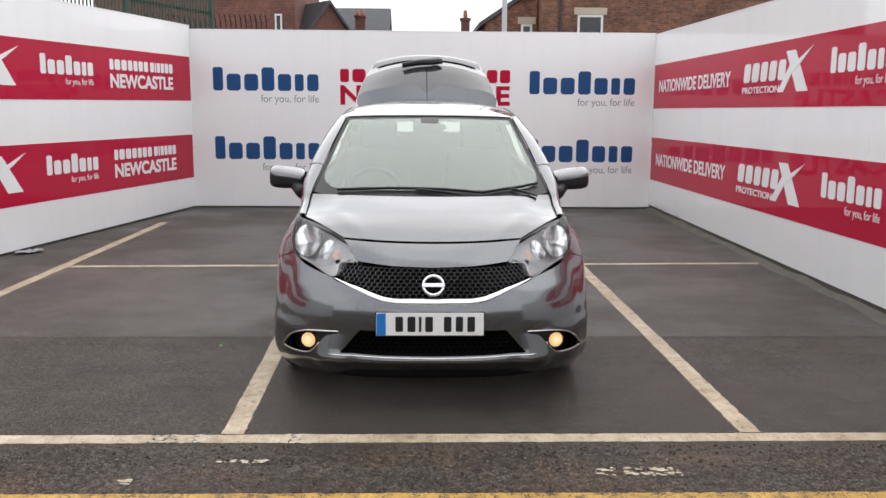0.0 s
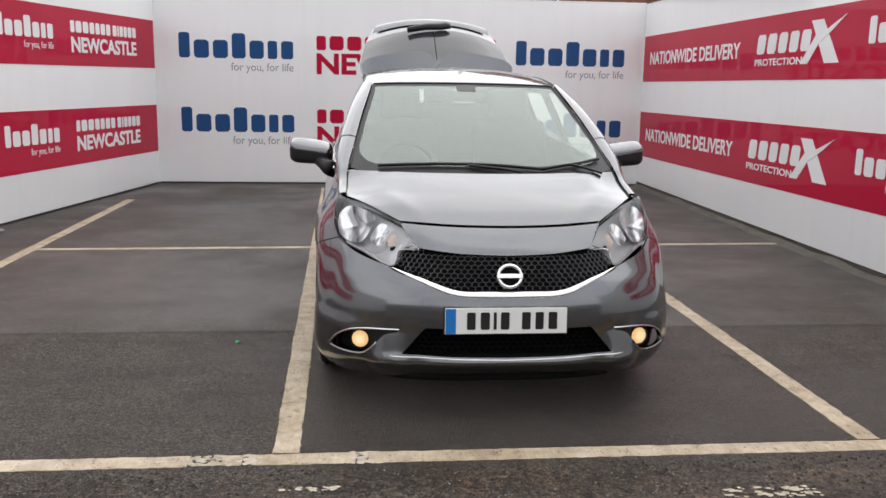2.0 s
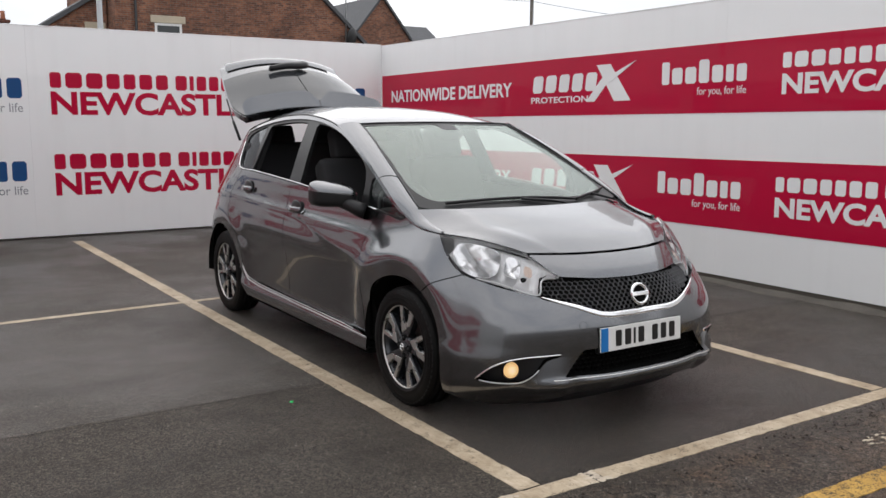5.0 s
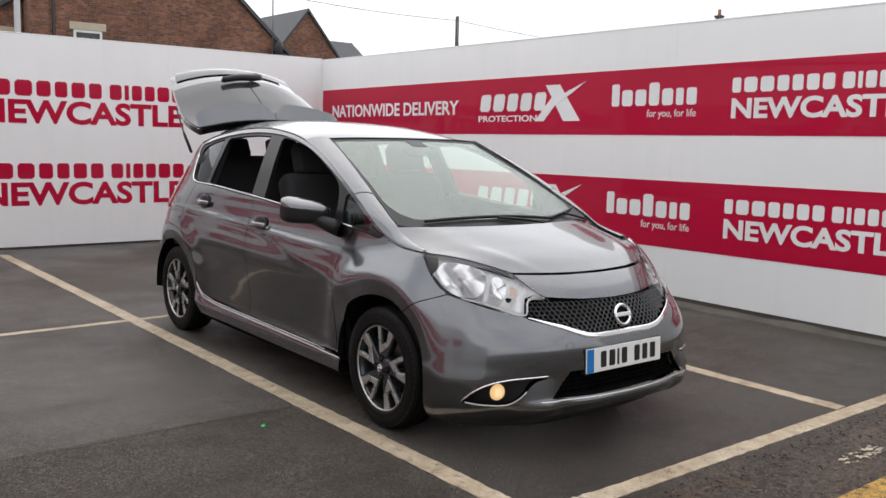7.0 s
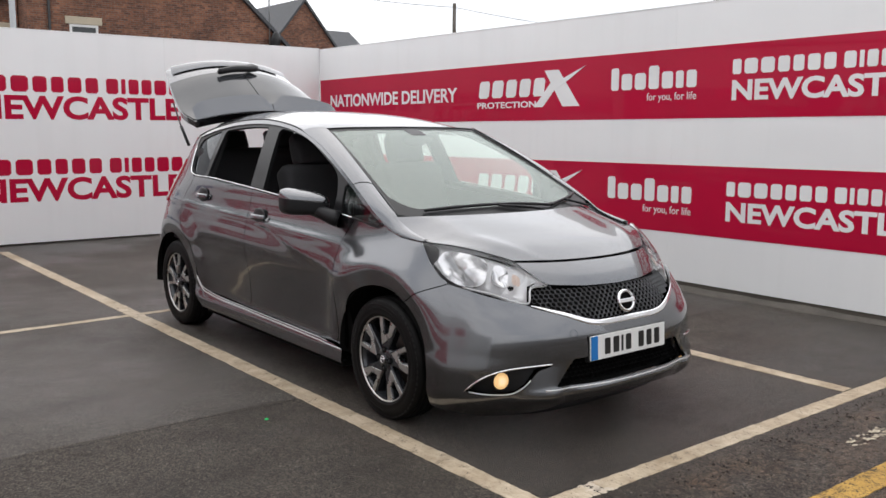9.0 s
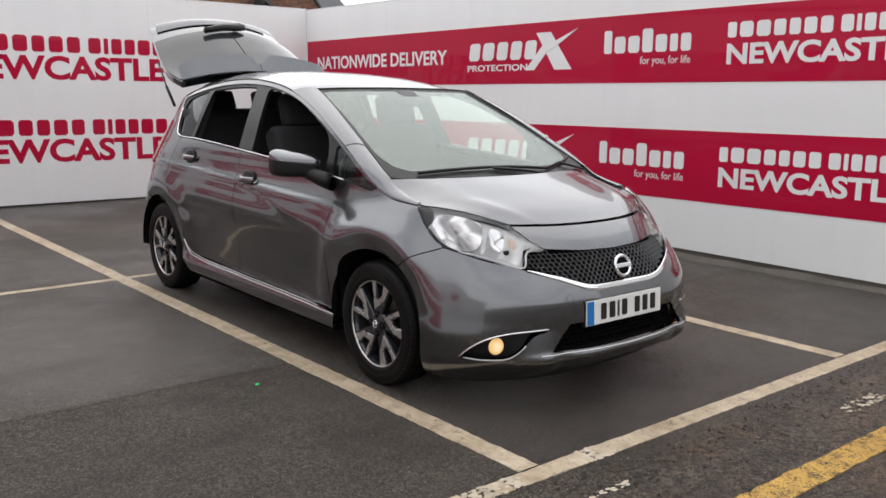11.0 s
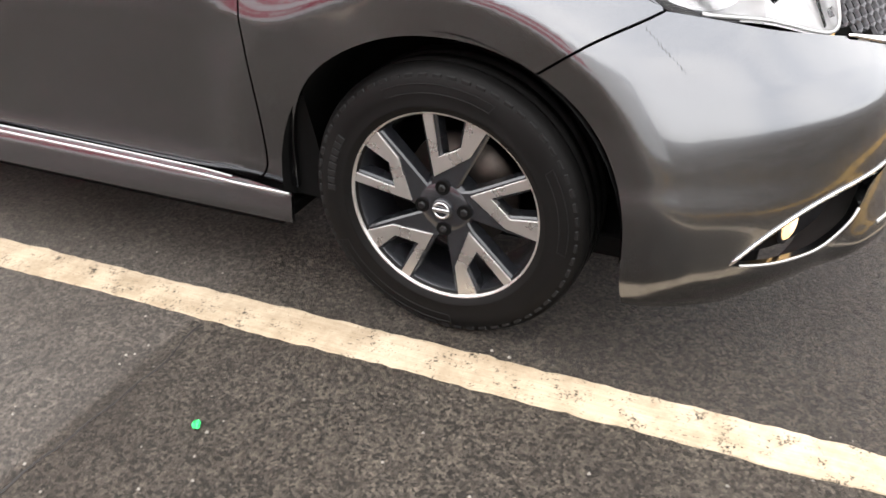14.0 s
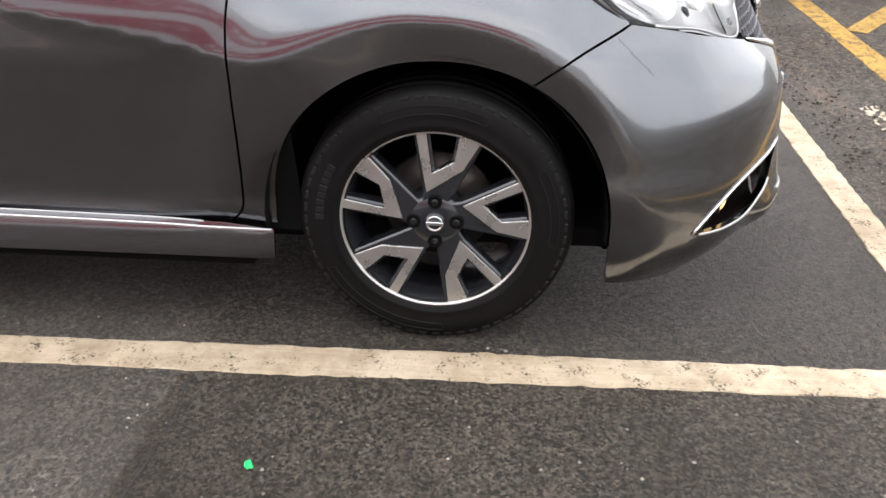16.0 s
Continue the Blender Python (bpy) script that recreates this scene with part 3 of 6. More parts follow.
for top in (2.035, 1.03):
    banner(wall_right, M_RIGHT, top, 0.03, 8.75, 0.55)
for top in (2.10, 1.085):
    banner(wall_left, M_LEFT, top, 12.5 - 8.74, 8.71, -0.35 if top < 2 else 0)

def silt_bank(a, b, width, high, seed, label):
    """A low ragged bank of silt swept against a wall's foot, from a to b; its foot spreads to the left of that way."""
    a, b = Vector((*a, 0)), Vector((*b, 0))
    d = (b - a).normalized()
    side = Vector((-d.y, d.x, 0))
    n = int((b - a).length / 0.04)
    verts, faces = [], []
    for i in range(n + 1):
        at = a + (b - a) * i / n
        spread = width * (0.55 + 0.45 * noise.noise((i * 0.06, seed, 0)) + 0.18 * noise.noise((i * 0.35, seed, 4)))
        lift = high * (0.6 + 0.5 * noise.noise((i * 0.09, seed, 8)))
        for q, z in ((-0.012, lift), (0.25, lift * 0.8), (0.6, lift * 0.35), (1.0, 0.0008)):
            verts.append(at + side * spread * q + Vector((0, 0, max(0.0008, z + (0.006 * noise.noise((i * 0.5, q * 9, seed)) if 0 < q < 1 else 0)))))
        if i:
            k = 4 * i
            faces += [(k - 4 + j, k + j, k + j + 1, k - 3 + j) for j in range(3)]
    me = mesh_of("silt", verts, faces, True)
    return tagged(part("silt_bank", me, SILT), label, "dirt", kind="stuff")


SILT = surface("dry_silt", (0.105, 0.094, 0.080), 0.95, vary=0.45, big=5, fine=70, bump=0.8, grain=0.006)
silt_bank((WALL_X - 0.004, 2.2), (WALL_X - 0.004, 12.5), 0.16, 0.05, 41, "grey silt swept against the foot of the hoarding")

litter_bm = bmesh.new()
bmesh.ops.create_grid(litter_bm, x_segments=9, y_segments=7, size=1.0)
for v in litter_bm.verts:
    v.co = Vector((v.co.x * 0.13 + 0.03 * noise.noise(v.co * 2), v.co.y * 0.08, 0.012 + 0.045 * abs(noise.noise(v.co * 2.3 + Vector((3, 1, 0))))))
litter = part("plastic_wrapper", litter_bm, VINYL_GREY, matrix=pose(-3.93, 8.70, 0.0, 0, 0, 40))
tagged(litter, "crumpled pale plastic wrapper lying by the hoarding", "litter")

# unseen wall added behind the camera to darken the horizon in the car's reflections
YARD = surface("unseen_end_wall", (0.22, 0.21, 0.20), 0.8, vary=0.2, big=0.4)
tagged(part("wall_unseen_end", box_bm(-30, -16, 0, 30, -15.6, 3.2), YARD), "unseen plain grey wall added behind the camera", "wall", kind="structure")

# ---------------------------------------------------------------- beyond the hoarding
def house(name, label, x0, x1, y0, y1, eaves, ridge, brick, ridge_along="y", windows=(), gable=None, lintels=True):
    """A brick house with a pitched slate roof; windows: x, z, width, height on the wall that faces the yard."""
    h = thing(name, label, "house", at=(x0, y0, 0))
    if ridge_along == "y":
        top = gable or [(x0, eaves), ((x0 + x1) / 2, ridge), (x1, eaves)]
        part("wall", prism([(x0, 0), (x1, 0)] + top[::-1], 1, y0, y1), brick, h)
        for i in range(len(top) - 1):
            (xa, za), (xb, zb) = top[i], top[i + 1]
            g = (zb - za) / (xb - xa)
            xa, za = (xa - 0.25, za - 0.25 * g) if i == 0 else (xa, za)
            xb, zb = (xb + 0.25, zb + 0.25 * g) if i == len(top) - 2 else (xb, zb)
            part("roof", prism([(xa, za + 0.02), (xb, zb + 0.02), (xb, zb + 0.20), (xa, za + 0.20)], 1, y0 - 0.15, y1 + 0.15), SLATE, h)
    else:
        ym = (y0 + y1) / 2
        part("wall", prism([(y0, 0), (y1, 0), (y1, eaves), (ym, ridge), (y0, eaves)], 0, x0, x1), brick, h)
        for sy, ye in ((-1, y0), (1, y1)):
            g = (ridge - eaves) / abs(ym - ye)
            part("roof", prism([(ye + sy * 0.25, eaves - g * 0.25 + 0.02), (ym, ridge + 0.02), (ym, ridge + 0.2), (ye + sy * 0.25, eaves - g * 0.25 + 0.2)], 0, x0 - 0.15, x1 + 0.15), SLATE, h)
    for wx, wz, ww, wh in windows:
        win = part("window", box_bm(wx, y0 - 0.03, wz, wx + ww, y0 + 0.02, wz + wh), FRAME_WHITE, h, "white-framed window")
        part("pane", box_bm(wx + 0.09, y0 - 0.036, wz + 0.09, wx + ww - 0.09, y0 - 0.031, wz + wh - 0.09), FAR_GLASS, win)
        if lintels:
            part("lintel", box_bm(wx - 0.14, y0 - 0.05, wz + wh, wx + ww + 0.14, y0 + 0.02, wz + wh + 0.27, 0.01), STONE, h, "cream stone lintel")
    return h


h1 = house("house", "red-brown brick house with a slate roof and stone lintels", 4.75, 17.4, 35.0, 44.0, 2.2, 10.0, BRICK, "y", ((6.12, 3.6, 1.0, 1.32),), gable=[(4.75, 9.6), (8.5, 10.2), (17.4, 2.2)])
part("downpipe", rod([(5.45, 34.94, 0), (5.45, 34.94, 7)], 0.05), BLACK, h1)
part("aerial_pole", rod([(13.95, 34.9, 4.4), (13.95, 34.9, 8.5)], 0.03), GALVANISED, h1)
dish_bm = bmesh.new()
bmesh.ops.create_uvsphere(dish_bm, u_segments=20, v_segments=10, radius=0.42, matrix=Matrix.LocRotScale((14.15, 34.8, 4.78), Euler((0.2, 0, 0.5)), (0.8, 0.28, 1)))
part("satellite_dish", dish_bm, BLACK, h1, "dark satellite dish")
wing = house("house", "low brick rear wing with a sloping slate roof", 2.6, 4.75, 36.2, 44.0, 4.6, 6.1, BRICK, "y", ((4.05, 3.3, 0.45, 1.35),), gable=[(2.6, 4.65), (4.7, 6.05)])
house("house", "brick house with a grey slate gable roof", 20.8, 25.05, 48.0, 62.0, 5.9, 8.5, BRICK, "y")
house("house", "small brick house with a dark slate roof", 25.5, 29.6, 51.0, 57.0, 5.6, 7.5, BRICK, "x")
house("house", "red brick house with a narrow white-framed window", -16.0, -6.2, 45.0, 56.0, 9.0, 11.0, BRICK_RED, "x", ((-7.21, 4.85, 0.36, 0.95),), lintels=False)
house("house", "brick terrace with a long grey slate roof", -8.6, -2.05, 56.0, 64.0, 4.9, 7.45, BRICK_RED, "x")
gabled = house("house", "brick house with a steep gable and slate roof", -1.75, 1.75, 0.0, 6.5, 4.45, 6.5, BRICK_RED, "y")
gabled.matrix_basis = pose(-4.72, 47.0, 0, 0, 0, 35) @ pose(-1.75, 0, 0)


def chimney(x, y, z0, z1, w, pots, brick):
    c = thing("chimney", "brick chimney stack with clay pots", "chimney", at=(x, y, z0))
    part("stack", box_bm(x - w / 2, y - w / 2, z0, x + w / 2, y + w / 2, z1, 0.01), brick, c)
    part("cap", box_bm(x - w / 2 - 0.06, y - w / 2 - 0.06, z1, x + w / 2 + 0.06, y + w / 2 + 0.06, z1 + 0.12, 0.01), brick, c)
    for i in range(pots):
        px = x + (i - (pots - 1) / 2) * w * 0.5
        part("chimney_pot", rod([(px, y, z1 + 0.1), (px, y, z1 + 0.22), (px, y, z1 + 0.5)], [0.13, 0.11, 0.09]), TERRACOTTA, c)
    return c


chimney(2.26, 45.0, 0.0, 5.55, 0.42, 1, BRICK_RED)
chimney(-3.75, 57.0, 0.0, 6.75, 0.62, 2, BRICK_RED)
chimney(45.5, 35.6, 0.0, 9.40, 0.34, 1, SLATE)

post = thing("street_lamp", "grey galvanised steel lamp post beyond the hoarding", "lamp post", at=(2.5, 27, 0))
part("pole", rod([(2.5, 27, 0), (2.5, 27, 1.2), (2.5, 27, 1.25), (2.5, 27, 7.5)], [0.11, 0.11, 0.085, 0.07]), GALVANISED, post)
part("lamp_head", box_bm(2.35, 26.2, 7.45, 2.65, 27.05, 7.6, 0.04), GALVANISED, post)

tpole = thing("telegraph_pole", "dark timber telegraph pole with overhead wires", "pole", at=(34.2, 48, 0))
part("pole", rod([(34.2, 48, 0), (34.2, 48, 9.4)], [0.16, 0.12]), TIMBER_DARK, tpole)
for end in ((15.0, 46.0, 9.3), (28.0, 40.0, 6.0), (60.0, 52.0, 9.4)):
    a, b = Vector((34.2, 48, 9.15)), Vector(end)
    pts = [a.lerp(b, i / 16) - Vector((0, 0, 1.2 * (i / 16) * (1 - i / 16))) for i in range(17)]
    part("wire", rod(pts, 0.016, 5), BLACK, tpole)

fence = thing("palisade_fence", "dark green steel paling fence behind the hoarding", "fence", at=(-3.40, 14.6, 0))
fence_m = pose(-3.40, 14.6, 0, 0, 0, 250)
for i in range(4):
    part("post", box_bm(i * 2.1 - 0.035, -0.035, 0, i * 2.1 + 0.035, 0.035, 3.7, 0.006), FENCE_GREEN, fence, matrix=fence_m)
for z in (0.4, 2.86, 3.22):
    part("rail", box_bm(0, -0.02, z, 6.3, 0.02, z + 0.045, 0.004), FENCE_GREEN, fence, matrix=fence_m)
pale = box_bm(-0.011, 0.02, 0.1, 0.011, 0.032, 3.60)
pale_me = bpy.data.meshes.new("slat")
pale.to_mesh(pale_me)
pale.free()
pale_me.materials.append(FENCE_GREEN)
for i in range(90):
    part("slat", pale_me, None, fence, matrix=fence_m @ pose(0.035 + i * 0.07, 0, 0))
railing = thing("railing", "black iron railings in front of a brick house", "fence", at=(-4.6, 16.2, 0))
for z in (0.5, 2.72):
    part("rail", box_bm(-5.0, 16.18, z, -2.75, 16.22, z + 0.04, 0.004), BLACK, railing)
bar_me = rod([(0, 0, 0), (0, 0, 2.84), (0, -0.05, 2.95), (0, -0.14, 3.0)], 0.011, 6)
bar_me.materials.append(BLACK)
for i in range(25):
    part("bar", bar_me, None, railing, matrix=pose(-4.95 + i * 0.09, 16.2, 0))

# ---------------------------------------------------------------- car materials
def make_car_paint():
    m, t, b = shader("gunmetal_metallic_paint")
    vec = coords(t)
    flake = node(t, "ShaderNodeTexVoronoi", Scale=1400.0)
    t.links.new(vec, flake.inputs["Vector"])
    film = noise_of(t, vec, 1.1, 4)
    col = mixed(t, 0.35, (0.138, 0.142, 0.151), ramp(t, flake.outputs["Color"], 0.1, 0.9, (0.090, 0.093, 0.099), (0.186, 0.191, 0.203)))
    t.links.new(col, b.inputs["Base Color"])
    b.inputs["Metallic"].default_value = 1.0
    t.links.new(ramp(t, film, 0.3, 0.7, (0.195,) * 3, (0.225,) * 3), b.inputs["Roughness"])
    b.inputs["Coat Weight"].default_value, b.inputs["Coat Roughness"].default_value, b.inputs["Coat IOR"].default_value = 1.0, 0.045, 1.55
    return m


PAINT = make_car_paint()
TRIM = surface("satin_black_trim", (0.011, 0.011, 0.012), 0.35, vary=0.2, fine=300, specular=0.3)
MATT_BLACK = surface("matt_black_liner", (0.006, 0.006, 0.006), 0.9, vary=0.2, specular=0.06)
RUBBER = surface("tyre_rubber", (0.0065, 0.0063, 0.0062), 0.52, specular=0.12, vary=0.25, big=9, fine=120, bump=0.3, grain=0.001)
TREAD = surface("tread_rubber", (0.011, 0.011, 0.011), 0.6, specular=0.2, vary=0.3, big=9, fine=120, bump=0.3, grain=0.001)
CHROME = surface("chrome", (0.82, 0.82, 0.83), 0.09, metal=1.0, vary=0.04, spread=0.03)
SILVER = surface("satin_silver", (0.62, 0.62, 0.62), 0.3, metal=0.9, vary=0.05)
RIM_FACE = surface("machined_alloy", (0.58, 0.565, 0.545), 0.30, metal=0.85, vary=0.08, big=12, fine=300)
MESH_BLACK = surface("gloss_black_mesh", (0.17, 0.17, 0.18), 0.22, vary=0.2)
RIM_DARK = surface("dark_grey_alloy", (0.030, 0.032, 0.037), 0.24, metal=0.4, vary=0.15, coat=0.6)
DISC = surface("brake_disc_iron", (0.10, 0.085, 0.075), 0.45, metal=0.8, vary=0.3)
WINDSCREEN = glass("green_tinted_windscreen", (0.66, 0.79, 0.71), 0.26, 2.2, sky_veil=0.06)
SIDE_GLASS = glass("side_window_glass", (0.62, 0.68, 0.66), 0.0, 1.5)
PRIVACY = glass("dark_privacy_glass", (0.06, 0.065, 0.07), 0.0, 1.30)
CLEAR = glass("clear_lamp_cover", (0.94, 0.94, 0.94), 0.0, 1.30)
LAMP_GREY = surface("bright_lamp_bezel", (0.72, 0.72, 0.73), 0.26, metal=0.3, vary=0.05)


def make_reflector():
    """Bright metal with upright flutes."""
    m, t, b = shader("fluted_lamp_reflector")
    wave = node(t, "ShaderNodeTexWave", Scale=11.0, Distortion=2.2, Detail=1.0)
    t.links.new(coords(t, scale=(0.35, 0.3, 1.6)), wave.inputs["Vector"])
    # the flutes' bright and dark reflections are banded into the base colour
    t.links.new(ramp(t, wave.outputs["Fac"], 0.15, 0.60, (0.30, 0.30, 0.305), (0.84, 0.84, 0.85)), b.inputs["Base Color"])
    b.inputs["Metallic"].default_value, b.inputs["Roughness"].default_value = 0.8, 0.20
    bumped(t, b, wave.outputs["Fac"], 0.8, 0.006)
    return m


REFLECTOR = make_reflector()
AMBER = surface("amber_plastic", (0.60, 0.47, 0.40), 0.25, vary=0.1)
TAIL_RED = surface("red_lamp_plastic", (0.45, 0.02, 0.03), 0.12, vary=0.1, coat=1.0)


def make_fog_glow():
    """A lit lens, whitest over the bulb and amber towards its rim, with moulded flutes."""
    m, t, b = shader("lit_fog_lamp")
    ball = t.nodes.new("ShaderNodeTexGradient")
    ball.gradient_type = "SPHERICAL"
    t.links.new(coords(t, scale=(32, 32, 46)), ball.inputs["Vector"])
    glow = ramp(t, ball.outputs["Fac"], 0.02, 0.62, (0.72, 0.46, 0.20), (1.0, 0.93, 0.74))
    flutes = node(t, "ShaderNodeTexWave", Scale=80.0, Distortion=1.0)
    t.links.new(coords(t), flutes.inputs["Vector"])
    glow = mixed(t, 1.0, glow, ramp(t, flutes.outputs["Fac"], 0.2, 0.8, (0.62,) * 3, (1,) * 3), "MULTIPLY")
    t.links.new(glow, b.inputs["Base Color"])
    t.links.new(glow, b.inputs["Emission Color"])
    b.inputs["Emission Strength"].default_value = 1.3
    b.inputs["Roughness"].default_value = 0.08
    return m


FOG_GLOW = make_fog_glow()
PLATE_WHITE = surface("white_number_plate", (0.78, 0.78, 0.76), 0.3, vary=0.03, coat=0.5)
PLATE_BLUE = surface("blue_plate_band", (0.01, 0.17, 0.50), 0.3, vary=0.05)
TAILGATE_GLASS = surface("dark_tailgate_glass", (0.030, 0.032, 0.035), 0.10, vary=0.15, coat=0.3, specular=0.5)
INK = surface("black_plate_ink", (0.012, 0.012, 0.012), 0.35, vary=0.1)
FABRIC = surface("dark_seat_fabric", (0.022, 0.022, 0.024), 0.9, vary=0.25, fine=180, bump=0.4, grain=0.002)
DASH = surface("dark_dashboard", (0.028, 0.029, 0.030), 0.7, vary=0.15, fine=250, bump=0.3, grain=0.001)

# ---------------------------------------------------------------- car: the body's surface
def pchip(xs, ys, x):
    """A smooth curve through points that never overshoots them."""
    xs, ys, x = np.asarray(xs, float), np.asarray(ys, float), np.asarray(x, float)
    h = np.diff(xs)
    d = np.diff(ys, axis=0) / (h if ys.ndim == 1 else h[:, None])
    m = np.zeros_like(ys)
    if len(xs) > 2:
        w1, w2 = 2 * h[1:] + h[:-1], h[1:] + 2 * h[:-1]
        if ys.ndim > 1:
            w1, w2 = w1[:, None], w2[:, None]
        ok = d[:-1] * d[1:] > 0
        with np.errstate(divide="ignore", invalid="ignore"):
            mm = (w1 + w2) / (w1 / d[:-1] + w2 / d[1:])
        m[1:-1] = np.where(ok, mm, 0)
    m[0], m[-1] = d[0], d[-1]
    i = np.clip(np.searchsorted(xs, x) - 1, 0, len(xs) - 2)
    t = (x - xs[i]) / h[i]
    t = np.clip(t, -0.5, 1.5)
    hh = h[i]
    if ys.ndim > 1:
        t, hh = t[..., None], hh[..., None]
    t2, t3 = t * t, t * t * t
    return (2 * t3 - 3 * t2 + 1) * ys[i] + (t3 - 2 * t2 + t) * hh * m[i] + (3 * t2 - 2 * t3) * ys[i + 1] + (t3 - t2) * hh * m[i + 1]


def smoothed(a, sigma, axis=0, mirror=False):
    r = int(4 * sigma) + 1
    k = np.exp(-0.5 * (np.arange(-r, r + 1) / sigma) ** 2)
    k /= k.sum()
    pad = [(0, 0)] * a.ndim
    pad[axis] = (r, r)
    p = np.pad(a, pad, mode="reflect" if mirror else "edge")
    return np.apply_along_axis(lambda v: np.convolve(v, k, "valid"), axis, p)


def curve(points, step=0.02):
    """A smooth open line through points of two or three numbers."""
    p = np.array(points, float)
    if len(p) == 2:
        n = max(2, int(np.linalg.norm(p[1] - p[0]) / step) + 1)
        return p[0] + (p[1] - p[0]) * np.linspace(0, 1, n)[:, None]
    u = np.concatenate([[0], np.cumsum(np.sqrt(np.linalg.norm(np.diff(p, axis=0), axis=1)))])
    q = np.vstack([2 * p[0] - p[1], p, 2 * p[-1] - p[-2]])
    uu = np.concatenate([[2 * u[0] - u[1]], u, [2 * u[-1] - u[-2]]])
    out = []
    for i in range(1, len(p)):
        n = max(2, int(np.linalg.norm(p[i] - p[i - 1]) / step) + 1)
        for t in np.linspace(0, 1, n, endpoint=False):
            x = uu[i] + t * (uu[i + 1] - uu[i])
            a1 = (uu[i] - x) / (uu[i] - uu[i - 1]) * q[i - 1] + (x - uu[i - 1]) / (uu[i] - uu[i - 1]) * q[i]
            a2 = (uu[i + 1] - x) / (uu[i + 1] - uu[i]) * q[i] + (x - uu[i]) / (uu[i + 1] - uu[i]) * q[i + 1]
            a3 = (uu[i + 2] - x) / (uu[i + 2] - uu[i + 1]) * q[i + 1] + (x - uu[i + 1]) / (uu[i + 2] - uu[i + 1]) * q[i + 2]
            b1 = (uu[i + 1] - x) / (uu[i + 1] - uu[i - 1]) * a1 + (x - uu[i - 1]) / (uu[i + 1] - uu[i - 1]) * a2
            b2 = (uu[i + 2] - x) / (uu[i + 2] - uu[i]) * a2 + (x - uu[i]) / (uu[i + 2] - uu[i]) * a3
            out.append((uu[i + 1] - x) / (uu[i + 1] - uu[i]) * b1 + (x - uu[i]) / (uu[i + 1] - uu[i]) * b2)
    out.append(p[-1])
    return np.array(out)


# the outline seen from above, one side, front middle to rear middle
PLAN = curve([(-0.26, 4.161), (0, 4.155), (0.26, 4.161), (0.46, 4.200), (0.62, 4.285), (0.75, 4.405), (0.815, 4.56), (0.838, 4.75), (0.846, 5.0), (0.8475, 5.6),
              (0.8475, 6.4), (0.846, 7.1), (0.838, 7.55), (0.815, 7.85), (0.765, 8.05), (0.66, 8.16), (0.45, 8.215), (0, 8.235), (-0.3, 8.225)], 0.01)
start, stop = np.argmin(np.hypot(PLAN[:, 0], PLAN[:, 1] - 4.155)), np.argmin(np.hypot(PLAN[:, 0], PLAN[:, 1] - 8.235))
PLAN = PLAN[start:stop + 1]
length = np.concatenate([[0], np.cumsum(np.linalg.norm(np.diff(PLAN, axis=0), axis=1))])
S_END = length[-1]
S_GRID = np.linspace(0, S_END, 900)
PX, PY = np.interp(S_GRID, length, PLAN[:, 0]), np.interp(S_GRID, length, PLAN[:, 1])
r_pad = 60
PX = smoothed(np.concatenate([-PX[r_pad:0:-1], PX, -PX[-2:-r_pad - 2:-1]]), 7)[r_pad:-r_pad]
PY = smoothed(np.concatenate([PY[r_pad:0:-1], PY, PY[-2:-r_pad - 2:-1]]), 7)[r_pad:-r_pad]
TX, TY = np.gradient(PX, S_GRID), np.gradient(PY, S_GRID)
tl = np.hypot(TX, TY)
NX, NY = TY / tl, -TX / tl


def along(x, y):
    """The stretch along the outline at which a point seen from above lies, and how far inside of it."""
    x = abs(x)
    side = (x - PX) * TX + (y - PY) * TY
    off = (x - PX) * NX + (y - PY) * NY
    near = np.abs(side) + 0.3 * np.abs(off)
    i = int(np.argmin(near))
    return float(np.clip(S_GRID[i] + side[i], 0, S_END)), -off[i]


def sx(x):
    return along(x, float(np.interp(x, PX[:200], PY[:200])))[0]


def sy(y):
    return along(0.84, y)[0]


# how far the body lies inside that outline, by height, at stations from front to rear
GREEN = [(1.0, 0.0725), (1.1, 0.112), (1.2, 0.153), (1.3, 0.198), (1.4, 0.247), (1.45, 0.275), (1.5, 0.31)]
DOOR = [(0.14, 0.05), (0.20, 0.036), (0.27, 0.043), (0.33, 0.0525), (0.39, 0.0485), (0.45, 0.042), (0.54, 0.027), (0.60, 0.015), (0.66, 0.005), (0.72, 0.003), (0.78, 0.011), (0.84, 0.029), (0.90, 0.050), (0.95, 0.064)] + GREEN
NOSE = [(0.14, 0.09), (0.19, 0.030), (0.228, -0.006), (0.248, -0.024), (0.268, -0.020), (0.292, 0.002), (0.40, 0.0), (0.48, 0.008), (0.54, 0.036), (0.62, 0.060), (0.69, 0.092), (0.75, 0.145), (0.803, 0.225), (0.85, 0.33), (1.5, 1.2)]
NOSE_SIDE = [(0.14, 0.09), (0.19, 0.030), (0.228, -0.006), (0.248, -0.024), (0.268, -0.020), (0.292, 0.002), (0.40, 0.0), (0.48, 0.006), (0.549, 0.024), (0.62, 0.060), (0.70, 0.112), (0.76, 0.172), (0.806, 0.235), (0.85, 0.33), (1.5, 1.2)]
LAMP_INNER = [(0.14, 0.09), (0.19, 0.03), (0.235, 0.0), (0.25, -0.003), (0.28, 0.0), (0.40, 0.0), (0.50, 0.008), (0.57, 0.045), (0.631, 0.100), (0.71, 0.160), (0.77, 0.215), (0.816, 0.268), (0.86, 0.35), (1.5, 1.2)]
